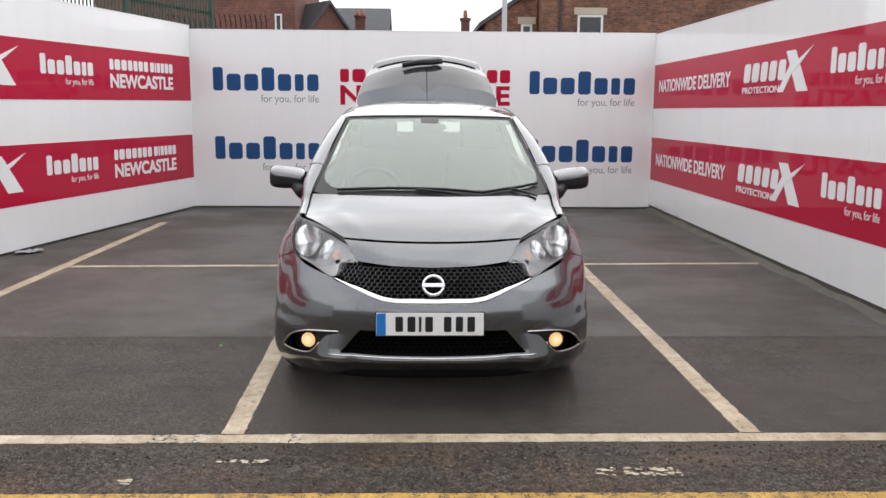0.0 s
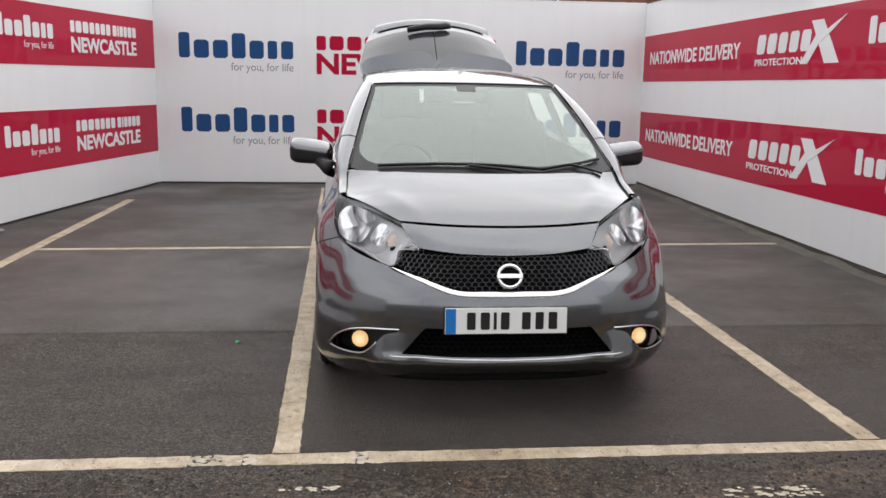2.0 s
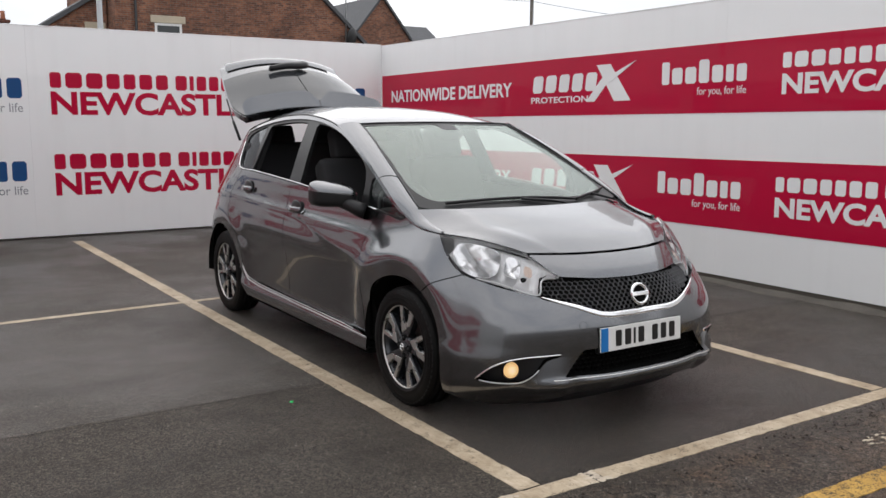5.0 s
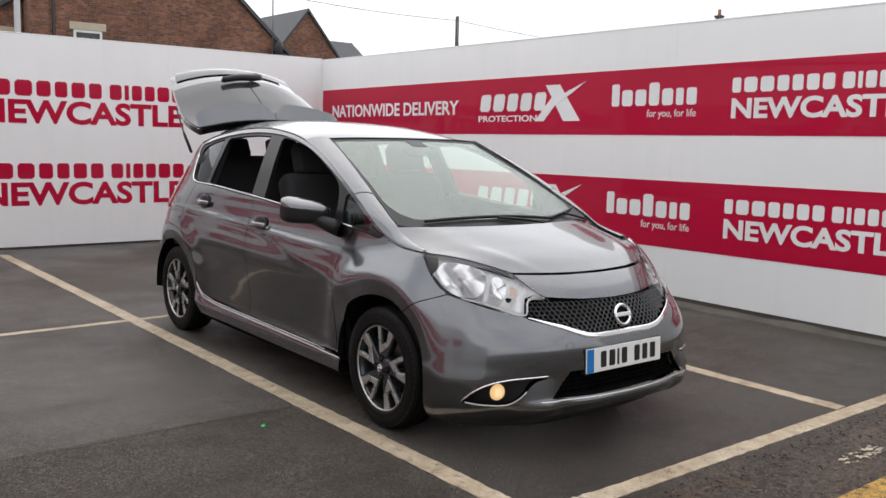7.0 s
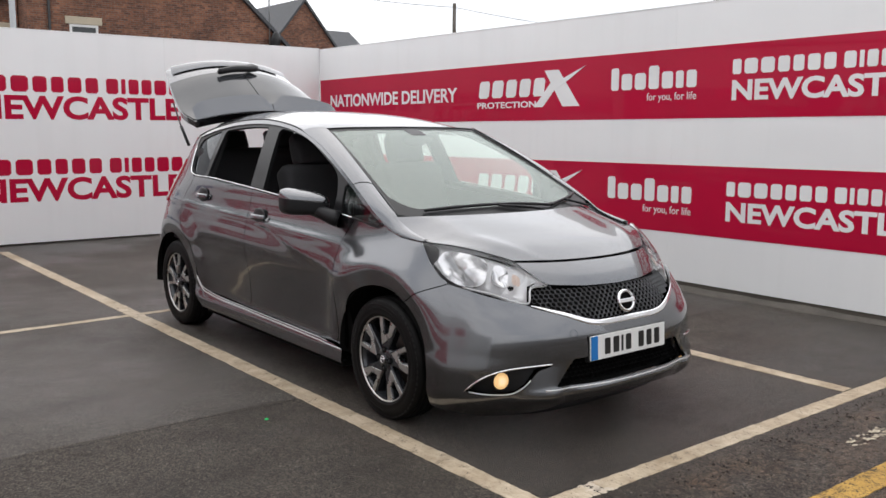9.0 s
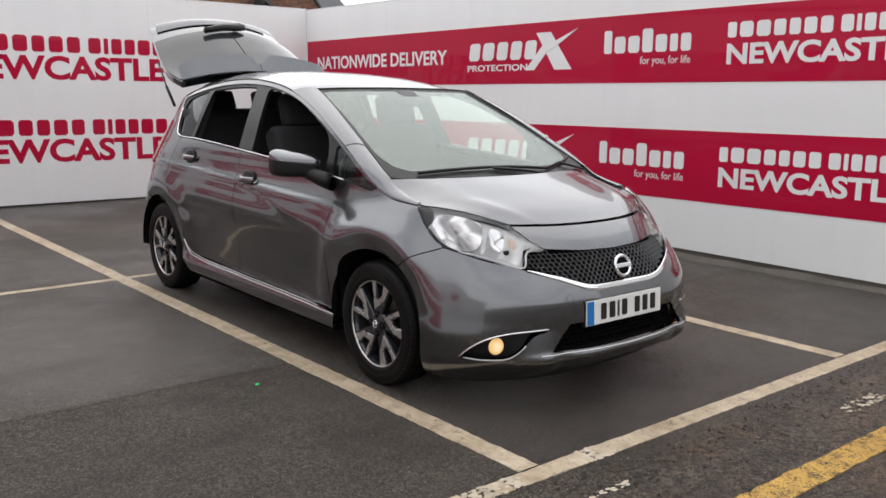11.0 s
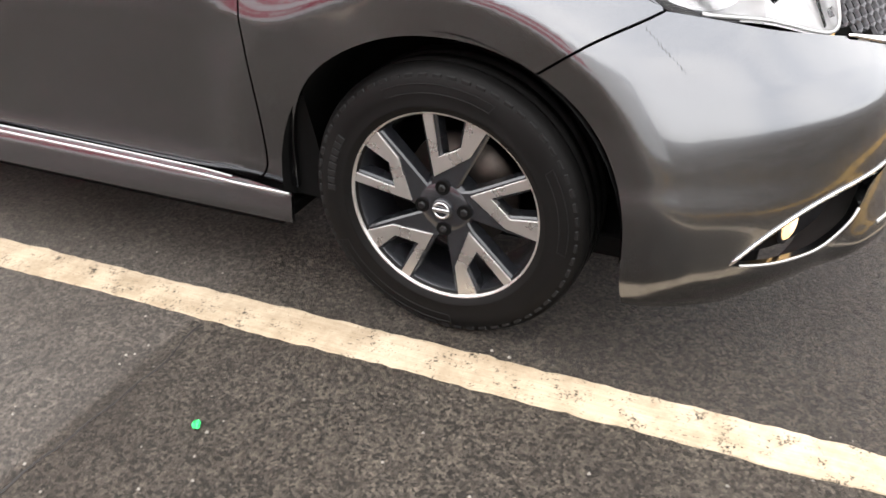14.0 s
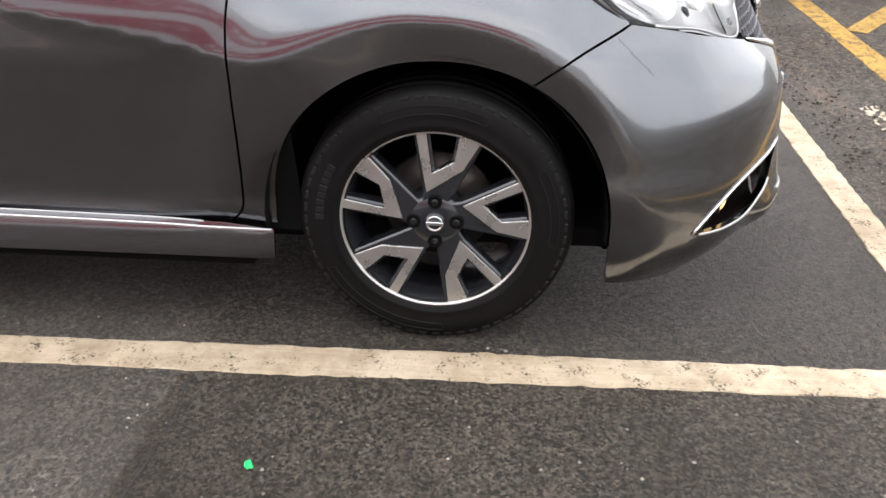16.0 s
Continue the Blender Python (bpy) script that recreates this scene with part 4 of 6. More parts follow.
LAMP_MIDDLE = [(0.14, 0.06), (0.19, 0.020), (0.25, 0.0), (0.34, 0.0), (0.38, 0.004), (0.42, 0.014), (0.46, 0.019), (0.50, 0.027), (0.55, 0.042), (0.63, 0.072), (0.716, 0.125), (0.80, 0.20), (0.87, 0.29), (1.5, 1.2)]
LAMP_OUTER = [(0.14, 0.04), (0.19, 0.015), (0.25, 0.0), (0.35, 0.0), (0.39, 0.003), (0.43, 0.011), (0.47, 0.016), (0.51, 0.023), (0.57, 0.037), (0.65, 0.060), (0.716, 0.098), (0.80, 0.15), (0.88, 0.22), (1.5, 1.0)]
WING_FRONT = [(0.14, 0.03), (0.19, 0.01), (0.30, 0.0), (0.55, 0.0), (0.62, 0.008), (0.70, 0.029), (0.78, 0.063), (0.84, 0.090), (0.884, 0.114), (0.93, 0.18), (1.5, 0.9)]
WING_REAR = [(0.14, 0.03), (0.20, 0.01), (0.30, 0.0), (0.55, 0.0), (0.62, 0.005), (0.70, 0.023), (0.78, 0.057), (0.84, 0.086), (0.88, 0.106), (0.91, 0.117), (0.94, 0.125), (1.0, 0.134), (1.06, 0.145), (1.2, 0.195), (1.5, 0.36)]
REAR_ARCH = [(0.14, 0.03), (0.20, 0.012), (0.27, 0.004), (0.45, 0.0), (0.60, -0.004), (0.72, 0.002), (0.84, 0.016), (0.92, 0.036), (1.0, 0.075), (1.1, 0.125), (1.2, 0.17), (1.3, 0.218), (1.4, 0.27), (1.5, 0.34)]
REAR_CORNER = [(0.14, 0.05), (0.22, 0.01), (0.35, 0.0), (0.55, 0.0), (0.70, 0.02), (0.85, 0.045), (1.0, 0.11), (1.1, 0.165), (1.3, 0.27), (1.5, 0.40)]
TAIL_SIDE = [(0.14, 0.06), (0.22, 0.01), (0.35, 0.0), (0.55, 0.02), (0.70, 0.06), (0.85, 0.10), (1.0, 0.16), (1.3, 0.34), (1.5, 0.5)]
TAIL = [(0.14, 0.06), (0.22, 0.01), (0.35, 0.0), (0.55, 0.02), (0.70, 0.07), (0.85, 0.12), (1.0, 0.18), (1.3, 0.34), (1.5, 0.5)]


def drawn_in(amount):
    """The door's section, drawn in above its middle towards the narrower front of the cabin."""
    return [(z, d + amount * min(1, max(0, (z - 0.66) / 0.16)) * (1 if z < 1.0 else max(0, 1 - (z - 1.0) / 0.3))) for z, d in DOOR]


STATIONS = [
    (0.0, NOSE),
    (sx(0.24), NOSE_SIDE),
    (sx(0.47), LAMP_INNER),
    (along(0.727, 4.61)[0] - 0.12, LAMP_MIDDLE),
    (along(0.727, 4.61)[0], LAMP_OUTER),
    (sy(4.80), WING_FRONT),
    (sy(5.02), WING_REAR),
    (sy(5.25), drawn_in(0.028)), (sy(5.6), drawn_in(0.013)), (sy(6.05), DOOR), (sy(6.5), DOOR),
    (sy(7.1), [(z, d * (0.6 if z < 0.6 else 1.0)) for z, d in DOOR]),
    (sy(7.6), REAR_ARCH),
    (sy(7.95), REAR_CORNER),
    (S_END - 0.7, TAIL_SIDE),
    (S_END, TAIL),
]
Z_GRID = np.linspace(0.10, 1.50, 281)
levels = np.array([pchip([p[0] for p in rows], [p[1] for p in rows], Z_GRID) for _, rows in STATIONS])
INSET = pchip([s for s, _ in STATIONS], levels, S_GRID)
HUBS = ((5.0, 0.297), (7.6, 0.297))
ARCH_R = 0.347


def smoothed_table(table):
    table = smoothed(table, 2.2, 1)
    return smoothed(table, 14, 0, True)


INSET = smoothed_table(INSET)
# lips round the wheel arches, the swell over them and the swept hollow along the doors
yy = PY[:, None] * np.ones_like(Z_GRID)[None, :]
zz = np.ones_like(PY)[:, None] * Z_GRID[None, :]
on_side = np.clip((PX - 0.74) / 0.06, 0, 1)[:, None]
side_run = np.where(PX > 0.74)[0]


def inset_at(s, z):
    i = np.clip(s / S_END * (len(S_GRID) - 1), 0, len(S_GRID) - 1.001)
    j = np.clip((z - Z_GRID[0]) / (Z_GRID[1] - Z_GRID[0]), 0, len(Z_GRID) - 1.001)
    a, b = i.astype(int), j.astype(int)
    u, v = i - a, j - b
    return INSET[a, b] * (1 - u) * (1 - v) + INSET[a + 1, b] * u * (1 - v) + INSET[a, b + 1] * (1 - u) * v + INSET[a + 1, b + 1] * u * v


for hy, hz in HUBS:
    dist = np.hypot(yy - hy, zz - hz)
    BAND_R = 0.428 + 0.045 * np.clip((yy - hy) / np.maximum(dist, 0.05), 0, 1) + 0.018 * np.clip((zz - hz) / np.maximum(dist, 0.05), 0, 1)
    up = np.clip((zz - hz) / np.maximum(dist, 0.05), 0, 1) ** 2
    swell = 0.018 + (0.013 if hy < 6 else 0.004) * up
    # outside the band the swell dies away, inside it the skin stands upright and turns in towards the wheel
    ring = np.clip(BAND_R / np.maximum(dist, 0.05), 1, 6)
    ring_s = np.interp(hy + (yy - hy) * ring, PY[side_run], S_GRID[side_run])
    edge = inset_at(ring_s, hz + (zz - hz) * ring)
    upright = edge - swell + 0.055 * (BAND_R - np.clip(dist, 0.31, BAND_R))
    plain = INSET - np.where(dist < BAND_R, swell - 0.09 * (BAND_R - dist), swell * np.exp(-((dist - BAND_R) / 0.088) ** 2))
    mix = np.clip((zz - hz - 0.02) / 0.14, 0, 1)
    made = np.where(dist < BAND_R, upright * mix + plain * (1 - mix), plain)
    swelled = np.where(dist < 0.28, INSET - 0.0031, made) - INSET
    INSET += on_side * np.clip((zz - np.where(yy < 5.0, 0.12, 0.262)) / 0.05, 0, 1) * smoothed(smoothed(swelled, 1.7, 1), 1.7, 0)
# cheeks between the fog lamps and the intake, turned up to the light
cheek = np.exp(-((PX - 0.50) / 0.085) ** 4)[:, None] * (PY < 5.0)[:, None]
INSET -= cheek * 0.024 * np.clip((0.385 - zz) / 0.125, 0, 1) * np.clip((zz - 0.16) / 0.06, 0, 1)
# the crease that drops from the handles to the front arch, undercut below
crease_z = np.interp(yy, [5.25, 5.41, 5.80, 6.30, 6.75, 7.2], [0.635, 0.655, 0.735, 0.850, 0.905, 0.935])
under = np.clip((crease_z - zz) / 0.050, 0, 12)
INSET += on_side * 0.0055 * under * np.exp(1 - under) * np.clip((yy - 5.30) / 0.22, 0, 1) * np.clip((6.85 - yy) / 0.5, 0, 1)
shoulder = 0.80 + 0.085 * np.clip((yy - 4.9) / 2.6, 0, 1)
INSET -= on_side * 0.0065 * np.exp(-((zz - shoulder) / 0.022) ** 2) * np.clip((yy - 5.2) / 0.5, 0, 1)


def body(s, z, sink=0.0):
    """The body's skin at the stretch s along the outline (below 0: the other side) and the height z."""
    s, z = np.asarray(s, float), np.asarray(z, float)
    sign, a = np.where(s < 0, -1.0, 1.0), np.clip(np.abs(s), 0, S_END)
    d = inset_at(a, z) + sink
    px, py, nx, ny = (np.interp(a, S_GRID, g) for g in (PX, PY, NX, NY))
    return np.stack([sign * (px - nx * d), py - ny * d, z], -1)


def normals_of(fn, u, v, e=0.006):
    du, dv = fn(u + e, v) - fn(u - e, v), fn(u, v + e) - fn(u, v - e)
    n = np.cross(du, dv)
    return n / np.maximum(np.linalg.norm(n, axis=-1, keepdims=True), 1e-9)


def inside(poly, pts):
    x, y = pts[:, 0][:, None], pts[:, 1][:, None]
    a, b = poly, np.roll(poly, -1, 0)
    cond = (a[:, 1] > y) != (b[:, 1] > y)
    with np.errstate(divide="ignore", invalid="ignore"):
        cross = (b[:, 0] - a[:, 0]) * (y - a[:, 1]) / (b[:, 1] - a[:, 1]) + a[:, 0]
    return (np.sum(cond & (x < cross), 1) % 2) == 1


def edge_distance(poly, pts):
    a, d = poly, np.roll(poly, -1, 0) - poly
    ap = pts[:, None, :] - a[None]
    t = np.clip((ap * d).sum(-1) / np.maximum((d * d).sum(-1), 1e-12), 0, 1)
    return np.linalg.norm(ap - t[..., None] * d[None], axis=-1).min(1)


def tidy(poly, step):
    """A closed outline with no doubled points and no long edges."""
    p = [np.asarray(q, float) for q in poly]
    out = []
    for i, a in enumerate(p):
        b = p[(i + 1) % len(p)]
        n = int(np.linalg.norm(b - a) / step) + 1
        out += [a + (b - a) * k / n for k in range(n)]
    keep = [out[0]]
    for q in out[1:]:
        if np.linalg.norm(q - keep[-1]) > step * 0.15:
            keep.append(q)
    if np.linalg.norm(keep[0] - keep[-1]) < step * 0.15:
        keep.pop()
    return np.array(keep)


def shrunk(poly, g):
    """The outline drawn in by g."""
    area = 0.5 * np.sum(poly[:, 0] * np.roll(poly[:, 1], -1) - np.roll(poly[:, 0], -1) * poly[:, 1])
    d = np.roll(poly, -1, 0) - np.roll(poly, 1, 0)
    n = np.stack([-d[:, 1], d[:, 0]], 1) / np.maximum(np.linalg.norm(d, axis=1, keepdims=True), 1e-9)
    return poly + n * g * np.sign(area)


def panel(outline, fn, step=0.035, gap=0.0025, depth=0.012, holes=(), out=1.0):
    """A sheet of bodywork: an outline in the two measures of fn, bent to fn's shape, its edges turned in by depth."""
    from mathutils.geometry import delaunay_2d_cdt
    loops = [shrunk(tidy(outline, step * 0.6), gap)] + [shrunk(tidy(h, step * 0.6), -gap) for h in holes]
    lo, hi = loops[0].min(0), loops[0].max(0)
    gu, gv = np.meshgrid(np.arange(lo[0], hi[0], step), np.arange(lo[1], hi[1], step * 0.87))
    gu = gu + (np.arange(gu.shape[0]) % 2)[:, None] * step * 0.5
    grid = np.stack([gu.ravel(), gv.ravel()], 1)
    ok = inside(loops[0], grid) & (edge_distance(loops[0], grid) > step * 0.45)
    for h in loops[1:]:
        ok &= ~inside(h, grid) & (edge_distance(h, grid) > step * 0.45)
    pts, edges = [], []
    for lp in loops:
        k, n = len(pts), len(lp)
        pts += [tuple(p) for p in lp]
        edges += [(k + i, k + (i + 1) % n) for i in range(n)]
    pts += [tuple(p) for p in grid[ok]]
    got = delaunay_2d_cdt([Vector(p) for p in pts], edges, [], 0, 1e-6)
    flat = np.array([tuple(v) for v in got[0]])
    tris = np.array([f for f in got[2] if len(f) == 3])
    mid = flat[tris].mean(1)
    keep = inside(loops[0], mid)
    for h in loops[1:]:
        keep &= ~inside(h, mid)
    tris = tris[keep]
    xyz, nor = fn(flat[:, 0], flat[:, 1]), normals_of(fn, flat[:, 0], flat[:, 1]) * out
    fl = np.cross(xyz[tris[:, 1]] - xyz[tris[:, 0]], xyz[tris[:, 2]] - xyz[tris[:, 0]])
    turn = (fl * nor[tris[:, 0]]).sum(1) < 0
    tris[turn] = tris[turn][:, ::-1]
    verts, faces, nors = [tuple(v) for v in xyz], [tuple(f) for f in tris], [tuple(n) for n in nor]
    if depth:
        where = {}
        for new_i, olds in enumerate(got[3]):
            for o in olds:
                where[o] = new_i
        count = {}
        for f in tris:
            for k in range(3):
                count[(f[k], f[(k + 1) % 3])] = 1
        k0 = 0
        for lp in loops:
            n = len(lp)
            ids = [where.get(k0 + i) for i in range(n)]
            k0 += n
            if None in ids:
                continue
            base = len(verts)
            for i in ids:
                verts += [tuple(xyz[i]), tuple(xyz[i] - nor[i] * depth)]
                nors += [(0, 0, 0), (0, 0, 0)]
            for i in range(n):
                a, b = base + 2 * i, base + 2 * ((i + 1) % n)
                faces.append((a, a + 1, b + 1, b) if (ids[i], ids[(i + 1) % n]) in count else (a, b, b + 1, a + 1))
    me = mesh_of("panel", verts, faces, True)
    me.normals_split_custom_set_from_vertices(nors)
    return me


def sheet(fn, nu, nv, flip=False, thick=0.0):
    """A grid bent to fn over the unit square, with analytic shading; thick: a second skin behind it."""
    u, v = np.meshgrid(np.linspace(0, 1, nu), np.linspace(0, 1, nv))
    u, v = u.ravel(), v.ravel()
    xyz = fn(u, v)
    e = 1e-3
    cu, cv = np.clip(u, e, 1 - e), np.clip(v, e, 1 - e)
    n = np.cross(fn(cu + e, cv) - fn(cu - e, cv), fn(cu, cv + e) - fn(cu, cv - e))
    n /= np.maximum(np.linalg.norm(n, axis=1, keepdims=True), 1e-9)
    if flip:
        n = -n
    faces = []
    for j in range(nv - 1):
        for i in range(nu - 1):
            q = (j * nu + i, j * nu + i + 1, (j + 1) * nu + i + 1, (j + 1) * nu + i)
            faces.append(tuple(reversed(q)) if flip else q)
    verts, nors = [tuple(p) for p in xyz], [tuple(q) for q in n]
    if thick:
        k = len(verts)
        back = xyz - n * thick
        verts += [tuple(p) for p in back]
        nors += [tuple(-q) for q in n]
        faces += [tuple(k + i for i in reversed(f)) for f in faces]
        ring = [i for i in range(nu)] + [j * nu + nu - 1 for j in range(1, nv)] + [(nv - 1) * nu + i for i in range(nu - 2, -1, -1)] + [j * nu for j in range(nv - 2, 0, -1)]
        b = len(verts)
        for i in ring:
            verts += [tuple(xyz[i]), tuple(back[i])]
            nors += [(0, 0, 0)] * 2
        m = len(ring)
        for i in range(m):
            p, q = b + 2 * i, b + 2 * ((i + 1) % m)
            faces.append((p, q, q + 1, p + 1) if flip else (p, p + 1, q + 1, q))
    me = mesh_of("sheet", verts, faces, True)
    me.normals_split_custom_set_from_vertices(nors)
    return me


def smooth_rows(points):
    """A line through points as a function of 0 to 1."""
    c = curve(points, 0.01)
    l = np.concatenate([[0], np.cumsum(np.linalg.norm(np.diff(c, axis=0), axis=1))])
    l /= l[-1]
    return lambda t: np.stack([np.interp(np.asarray(t), l, c[:, k]) for k in range(c.shape[1])], -1)


def strip(path, normal, width, thick, sides=None):
    """A flat moulded strip along a path, of that width across the normal and thickness along it."""
    p = np.asarray(path, float)
    n = np.asarray(normal, float) * np.ones_like(p)
    n /= np.linalg.norm(n, axis=1, keepdims=True)
    d = np.gradient(p, axis=0)
    d /= np.linalg.norm(d, axis=1, keepdims=True)
    w = np.cross(d, n)
    w /= np.linalg.norm(w, axis=1, keepdims=True)
    wid = np.asarray(width) * np.ones(len(p))
    prof = [(-0.5, 0.0), (-0.5, 0.5), (-0.32, 1.0), (0.32, 1.0), (0.5, 0.5), (0.5, 0.0)]
    verts, faces, m = [], [], len(prof)
    for i in range(len(p)):
        for a, b in prof:
            verts.append(p[i] + w[i] * wid[i] * a + n[i] * thick * b)
    for i in range(len(p) - 1):
        for k in range(m):
            l = (k + 1) % m
            faces.append((i * m + k, (i + 1) * m + k, (i + 1) * m + l, i * m + l))
    faces += [tuple(range(m)), tuple(range(len(p) * m - 1, (len(p) - 1) * m - 1, -1))]
    bm = bmesh.new()
    vs = [bm.verts.new(v) for v in verts]
    for f in faces:
        bm.faces.new([vs[i] for i in f])
    bmesh.ops.recalc_face_normals(bm, faces=bm.faces[:])
    for f in bm.faces:
        f.smooth = True
    return bm


# ---------------------------------------------------------------- car: shared lines
car = thing("car", "gunmetal grey five-door hatchback with open tailgate, parked in a painted bay", "car", at=(0, 6.2, 0))
HEADLIGHT_TOP = [(-0.373, 4.337, 0.712), (-0.455, 4.475, 0.808), (-0.58, 4.605, 0.856), (-0.734, 4.792, 0.884)]
HEADLIGHT_LOW = [(-0.378, 4.338, 0.706), (-0.466, 4.352, 0.699), (-0.487, 4.338, 0.634), (-0.610, 4.455, 0.672), (-0.727, 4.610, 0.716), (-0.752, 4.70, 0.790), (-0.738, 4.788, 0.878)]
HOOD_EDGE = [(-0.455, 4.475, 0.812), (-0.578, 4.612, 0.858), (-0.645, 4.715, 0.874), (-0.696, 4.818, 0.882), (-0.694, 4.92, 0.905), (-0.690, 5.0, 0.932), (-0.690, 5.045, 0.954), (-0.684, 5.078, 0.976)]
SCREEN_SIDE = [(-0.680, 5.135, 1.005), (-0.655, 5.30, 1.087), (-0.612, 5.58, 1.225), (-0.572, 5.80, 1.325), (-0.545, 5.975, 1.394)]
HOOD_MID = [(0, 4.385, 0.803), (0, 4.50, 0.862), (0, 4.68, 0.923), (0, 4.90, 0.978)]
DRIP = [(5.10, 0.955), (5.29, 1.06), (5.56, 1.19), (5.775, 1.28), (6.0, 1.352), (6.21, 1.402), (6.45, 1.435), (6.70, 1.450), (7.0, 1.440), (7.25, 1.412), (7.50, 1.372), (7.68, 1.335)]


def sz(x, y, z):
    return (along(x, y)[0], z)


def arc(hub, a0, a1, r=ARCH_R, n=28):
    """Part of a wheel arch as points of outline stretch and height; degrees, 0 forwards, 90 up."""
    out = []
    for a in np.linspace(a0, a1, n):
        c, q = math.cos(radians(a)), math.sin(radians(a))
        wide = (r + 0.026 if hub[0] < 6 else r) if c > 0 else r + 0.006
        if q < 0:
            y, z = hub[0] - wide * math.copysign(1, c), hub[1] + wide * q
        else:
            y, z = hub[0] - wide * math.copysign(abs(c) ** 0.92, c), hub[1] + (r + 0.012) * q ** 0.92
        out.append((sy(y), z))
    return out


def join(*runs):
    out = []
    for r in runs:
        out += [tuple(p) for p in r]
    return out


# the front door's leading edge, rounded off above the sill
DOOR_FRONT = join(curve([(sy(5.34), 0.945), (sy(5.385), 0.86), (sy(5.408), 0.75), (sy(5.413), 0.60), (sy(5.420), 0.42), (sy(5.424), 0.345)]),
                  [(sy(5.424) + 0.055 * (1 - math.cos(radians(a))), 0.332 - 0.055 * math.sin(radians(a))) for a in (15, 30, 45, 60, 75, 90)])
seam_arc = 60  # where the bumper's seam meets the arch, in degrees seen from the front
BUMPER_SIDE = join([(sy(4.620), 0.160)], arc(HUBS[0], -12, seam_arc), curve([arc(HUBS[0], seam_arc, seam_arc, n=1)[0], sz(0.80, 4.72, 0.668), sz(0.727, 4.612, 0.714)])[1:])
LIGHT_EDGE = [sz(*p) for p in HEADLIGHT_LOW[2:5]][::-1]
V_LINE = [sz(0.483, 4.335, 0.628), sz(0.36, 4.255, 0.590), sz(0.245, 4.186, 0.548), (sx(0.19), 0.539), (0.0, 0.537)]
half = join(BUMPER_SIDE, curve(LIGHT_EDGE), V_LINE)
half_low = [(sy(4.620), 0.160), (along(0.80, 4.52)[0], 0.142), (along(0.74, 4.39)[0], 0.135), (along(0.60, 4.27)[0], 0.140), (sx(0.5), 0.158), (sx(0.42), 0.196), (0.0, 0.200)]
bumper_outline = join(half[:-1], [(-s, z) for s, z in half[::-1]], [(-s, z) for s, z in half_low[1:]], half_low[::-1][1:-1])
INTAKE = [(sx(0.355), 0.400), (sx(0.375), 0.378), (sx(0.42), 0.322), (sx(0.448), 0.290), (sx(0.25), 0.283), (0, 0.280)]
intake_loop = join(INTAKE, [(-s, z) for s, z in INTAKE[::-1][1:]])
FOG = join(curve([sz(0.775, 4.435, 0.268), sz(0.735, 4.388, 0.318), sz(0.69, 4.34, 0.352), sz(0.62, 4.285, 0.374), sz(0.462, 4.212, 0.389)]),
           curve([sz(0.47, 4.214, 0.380), sz(0.525, 4.236, 0.362), sz(0.575, 4.26, 0.300), sz(0.62, 4.285, 0.266), sz(0.70, 4.35, 0.258), sz(0.775, 4.435, 0.266)])[:-1])
bumper = part("front_bumper", panel(bumper_outline, body, 0.018, holes=(intake_loop, FOG, [(-s, z) for s, z in FOG]), depth=0.02), PAINT, car)


def sunk(amount):
    return lambda s, z: body(s, z, amount)


# lower intake: a dark honeycomb in a recess
part("intake_back", panel(intake_loop, sunk(0.060), 0.05, gap=-0.02, depth=0), MATT_BLACK, car)


def honeycomb(name, loop, fn, cell_w, cell_h, material, parent, thick=0.22, depth=0.012):
    """Open hexagonal cells filling an outline, laid on fn."""
    lp = tidy(loop, 0.02)
    lo, hi = lp.min(0), lp.max(0)
    verts, faces = [], []
    row, v = 0, lo[1]
    while v < hi[1] + cell_h:
        u = lo[0] + (row % 2) * cell_w * 0.5
        while u < hi[0] + cell_w:
            if inside(lp, np.array([[u, v]]))[0] and edge_distance(lp, np.array([[u, v]]))[0] > 0.3 * cell_h:
                ring = []
                for k in range(6):
                    w = radians(60 * k + 30)
                    ring.append((math.cos(w), math.sin(w)))
                k0 = len(verts)
                for scale, sinkage in ((1.0, depth * 0.35), (1 - thick * 0.5, 0.0), (1 - thick, depth * 0.3), (1 - thick, depth * 1.6)):
                    uu = np.array([u + a * cell_w * 0.5774 * scale for a, b in ring])
                    vv = np.array([v + b * cell_h * 0.667 * scale for a, b in ring])
                    p = fn(uu, vv)
                    n = normals_of(fn, uu, vv)
                    verts += [tuple(q) for q in p - n * sinkage]
                for r in range(3):
                    for k in range(6):
                        l = (k + 1) % 6
                        faces.append((k0 + r * 6 + k, k0 + r * 6 + l, k0 + (r + 1) * 6 + l, k0 + (r + 1) * 6 + k))
            u += cell_w
        v += cell_h
        row += 1
    return part(name, mesh_of(name, verts, faces), material, parent)


honeycomb("intake_mesh", intake_loop, sunk(0.034), 0.030, 0.020, MATT_BLACK, car)
# the lip's bright highlight is modelled as a thin silver strip
lip_path = np.array([body(np.array([s]), np.array([z]))[0] for s, z in [(q, 0.268 + 0.008 * min(1, abs(q) / 0.46)) for q in np.linspace(-sx(0.50), sx(0.50), 60)]])
lip_n = normals_of(body, np.linspace(-sx(0.50), sx(0.50), 60), np.full(60, 0.268))
part("lip_highlight", strip(lip_path, lip_n, 0.008, 0.003), SILVER, car, "silver strip drawn as the highlight on the bumper lip")
chin_fn = lambda u, v: body((u * 2 - 1) * along(0.80, 4.52)[0], 0.115 + 0.10 * v, 0.055 - 0.02 * v)
part("chin_spoiler", sheet(chin_fn, 60, 4), TRIM, car)

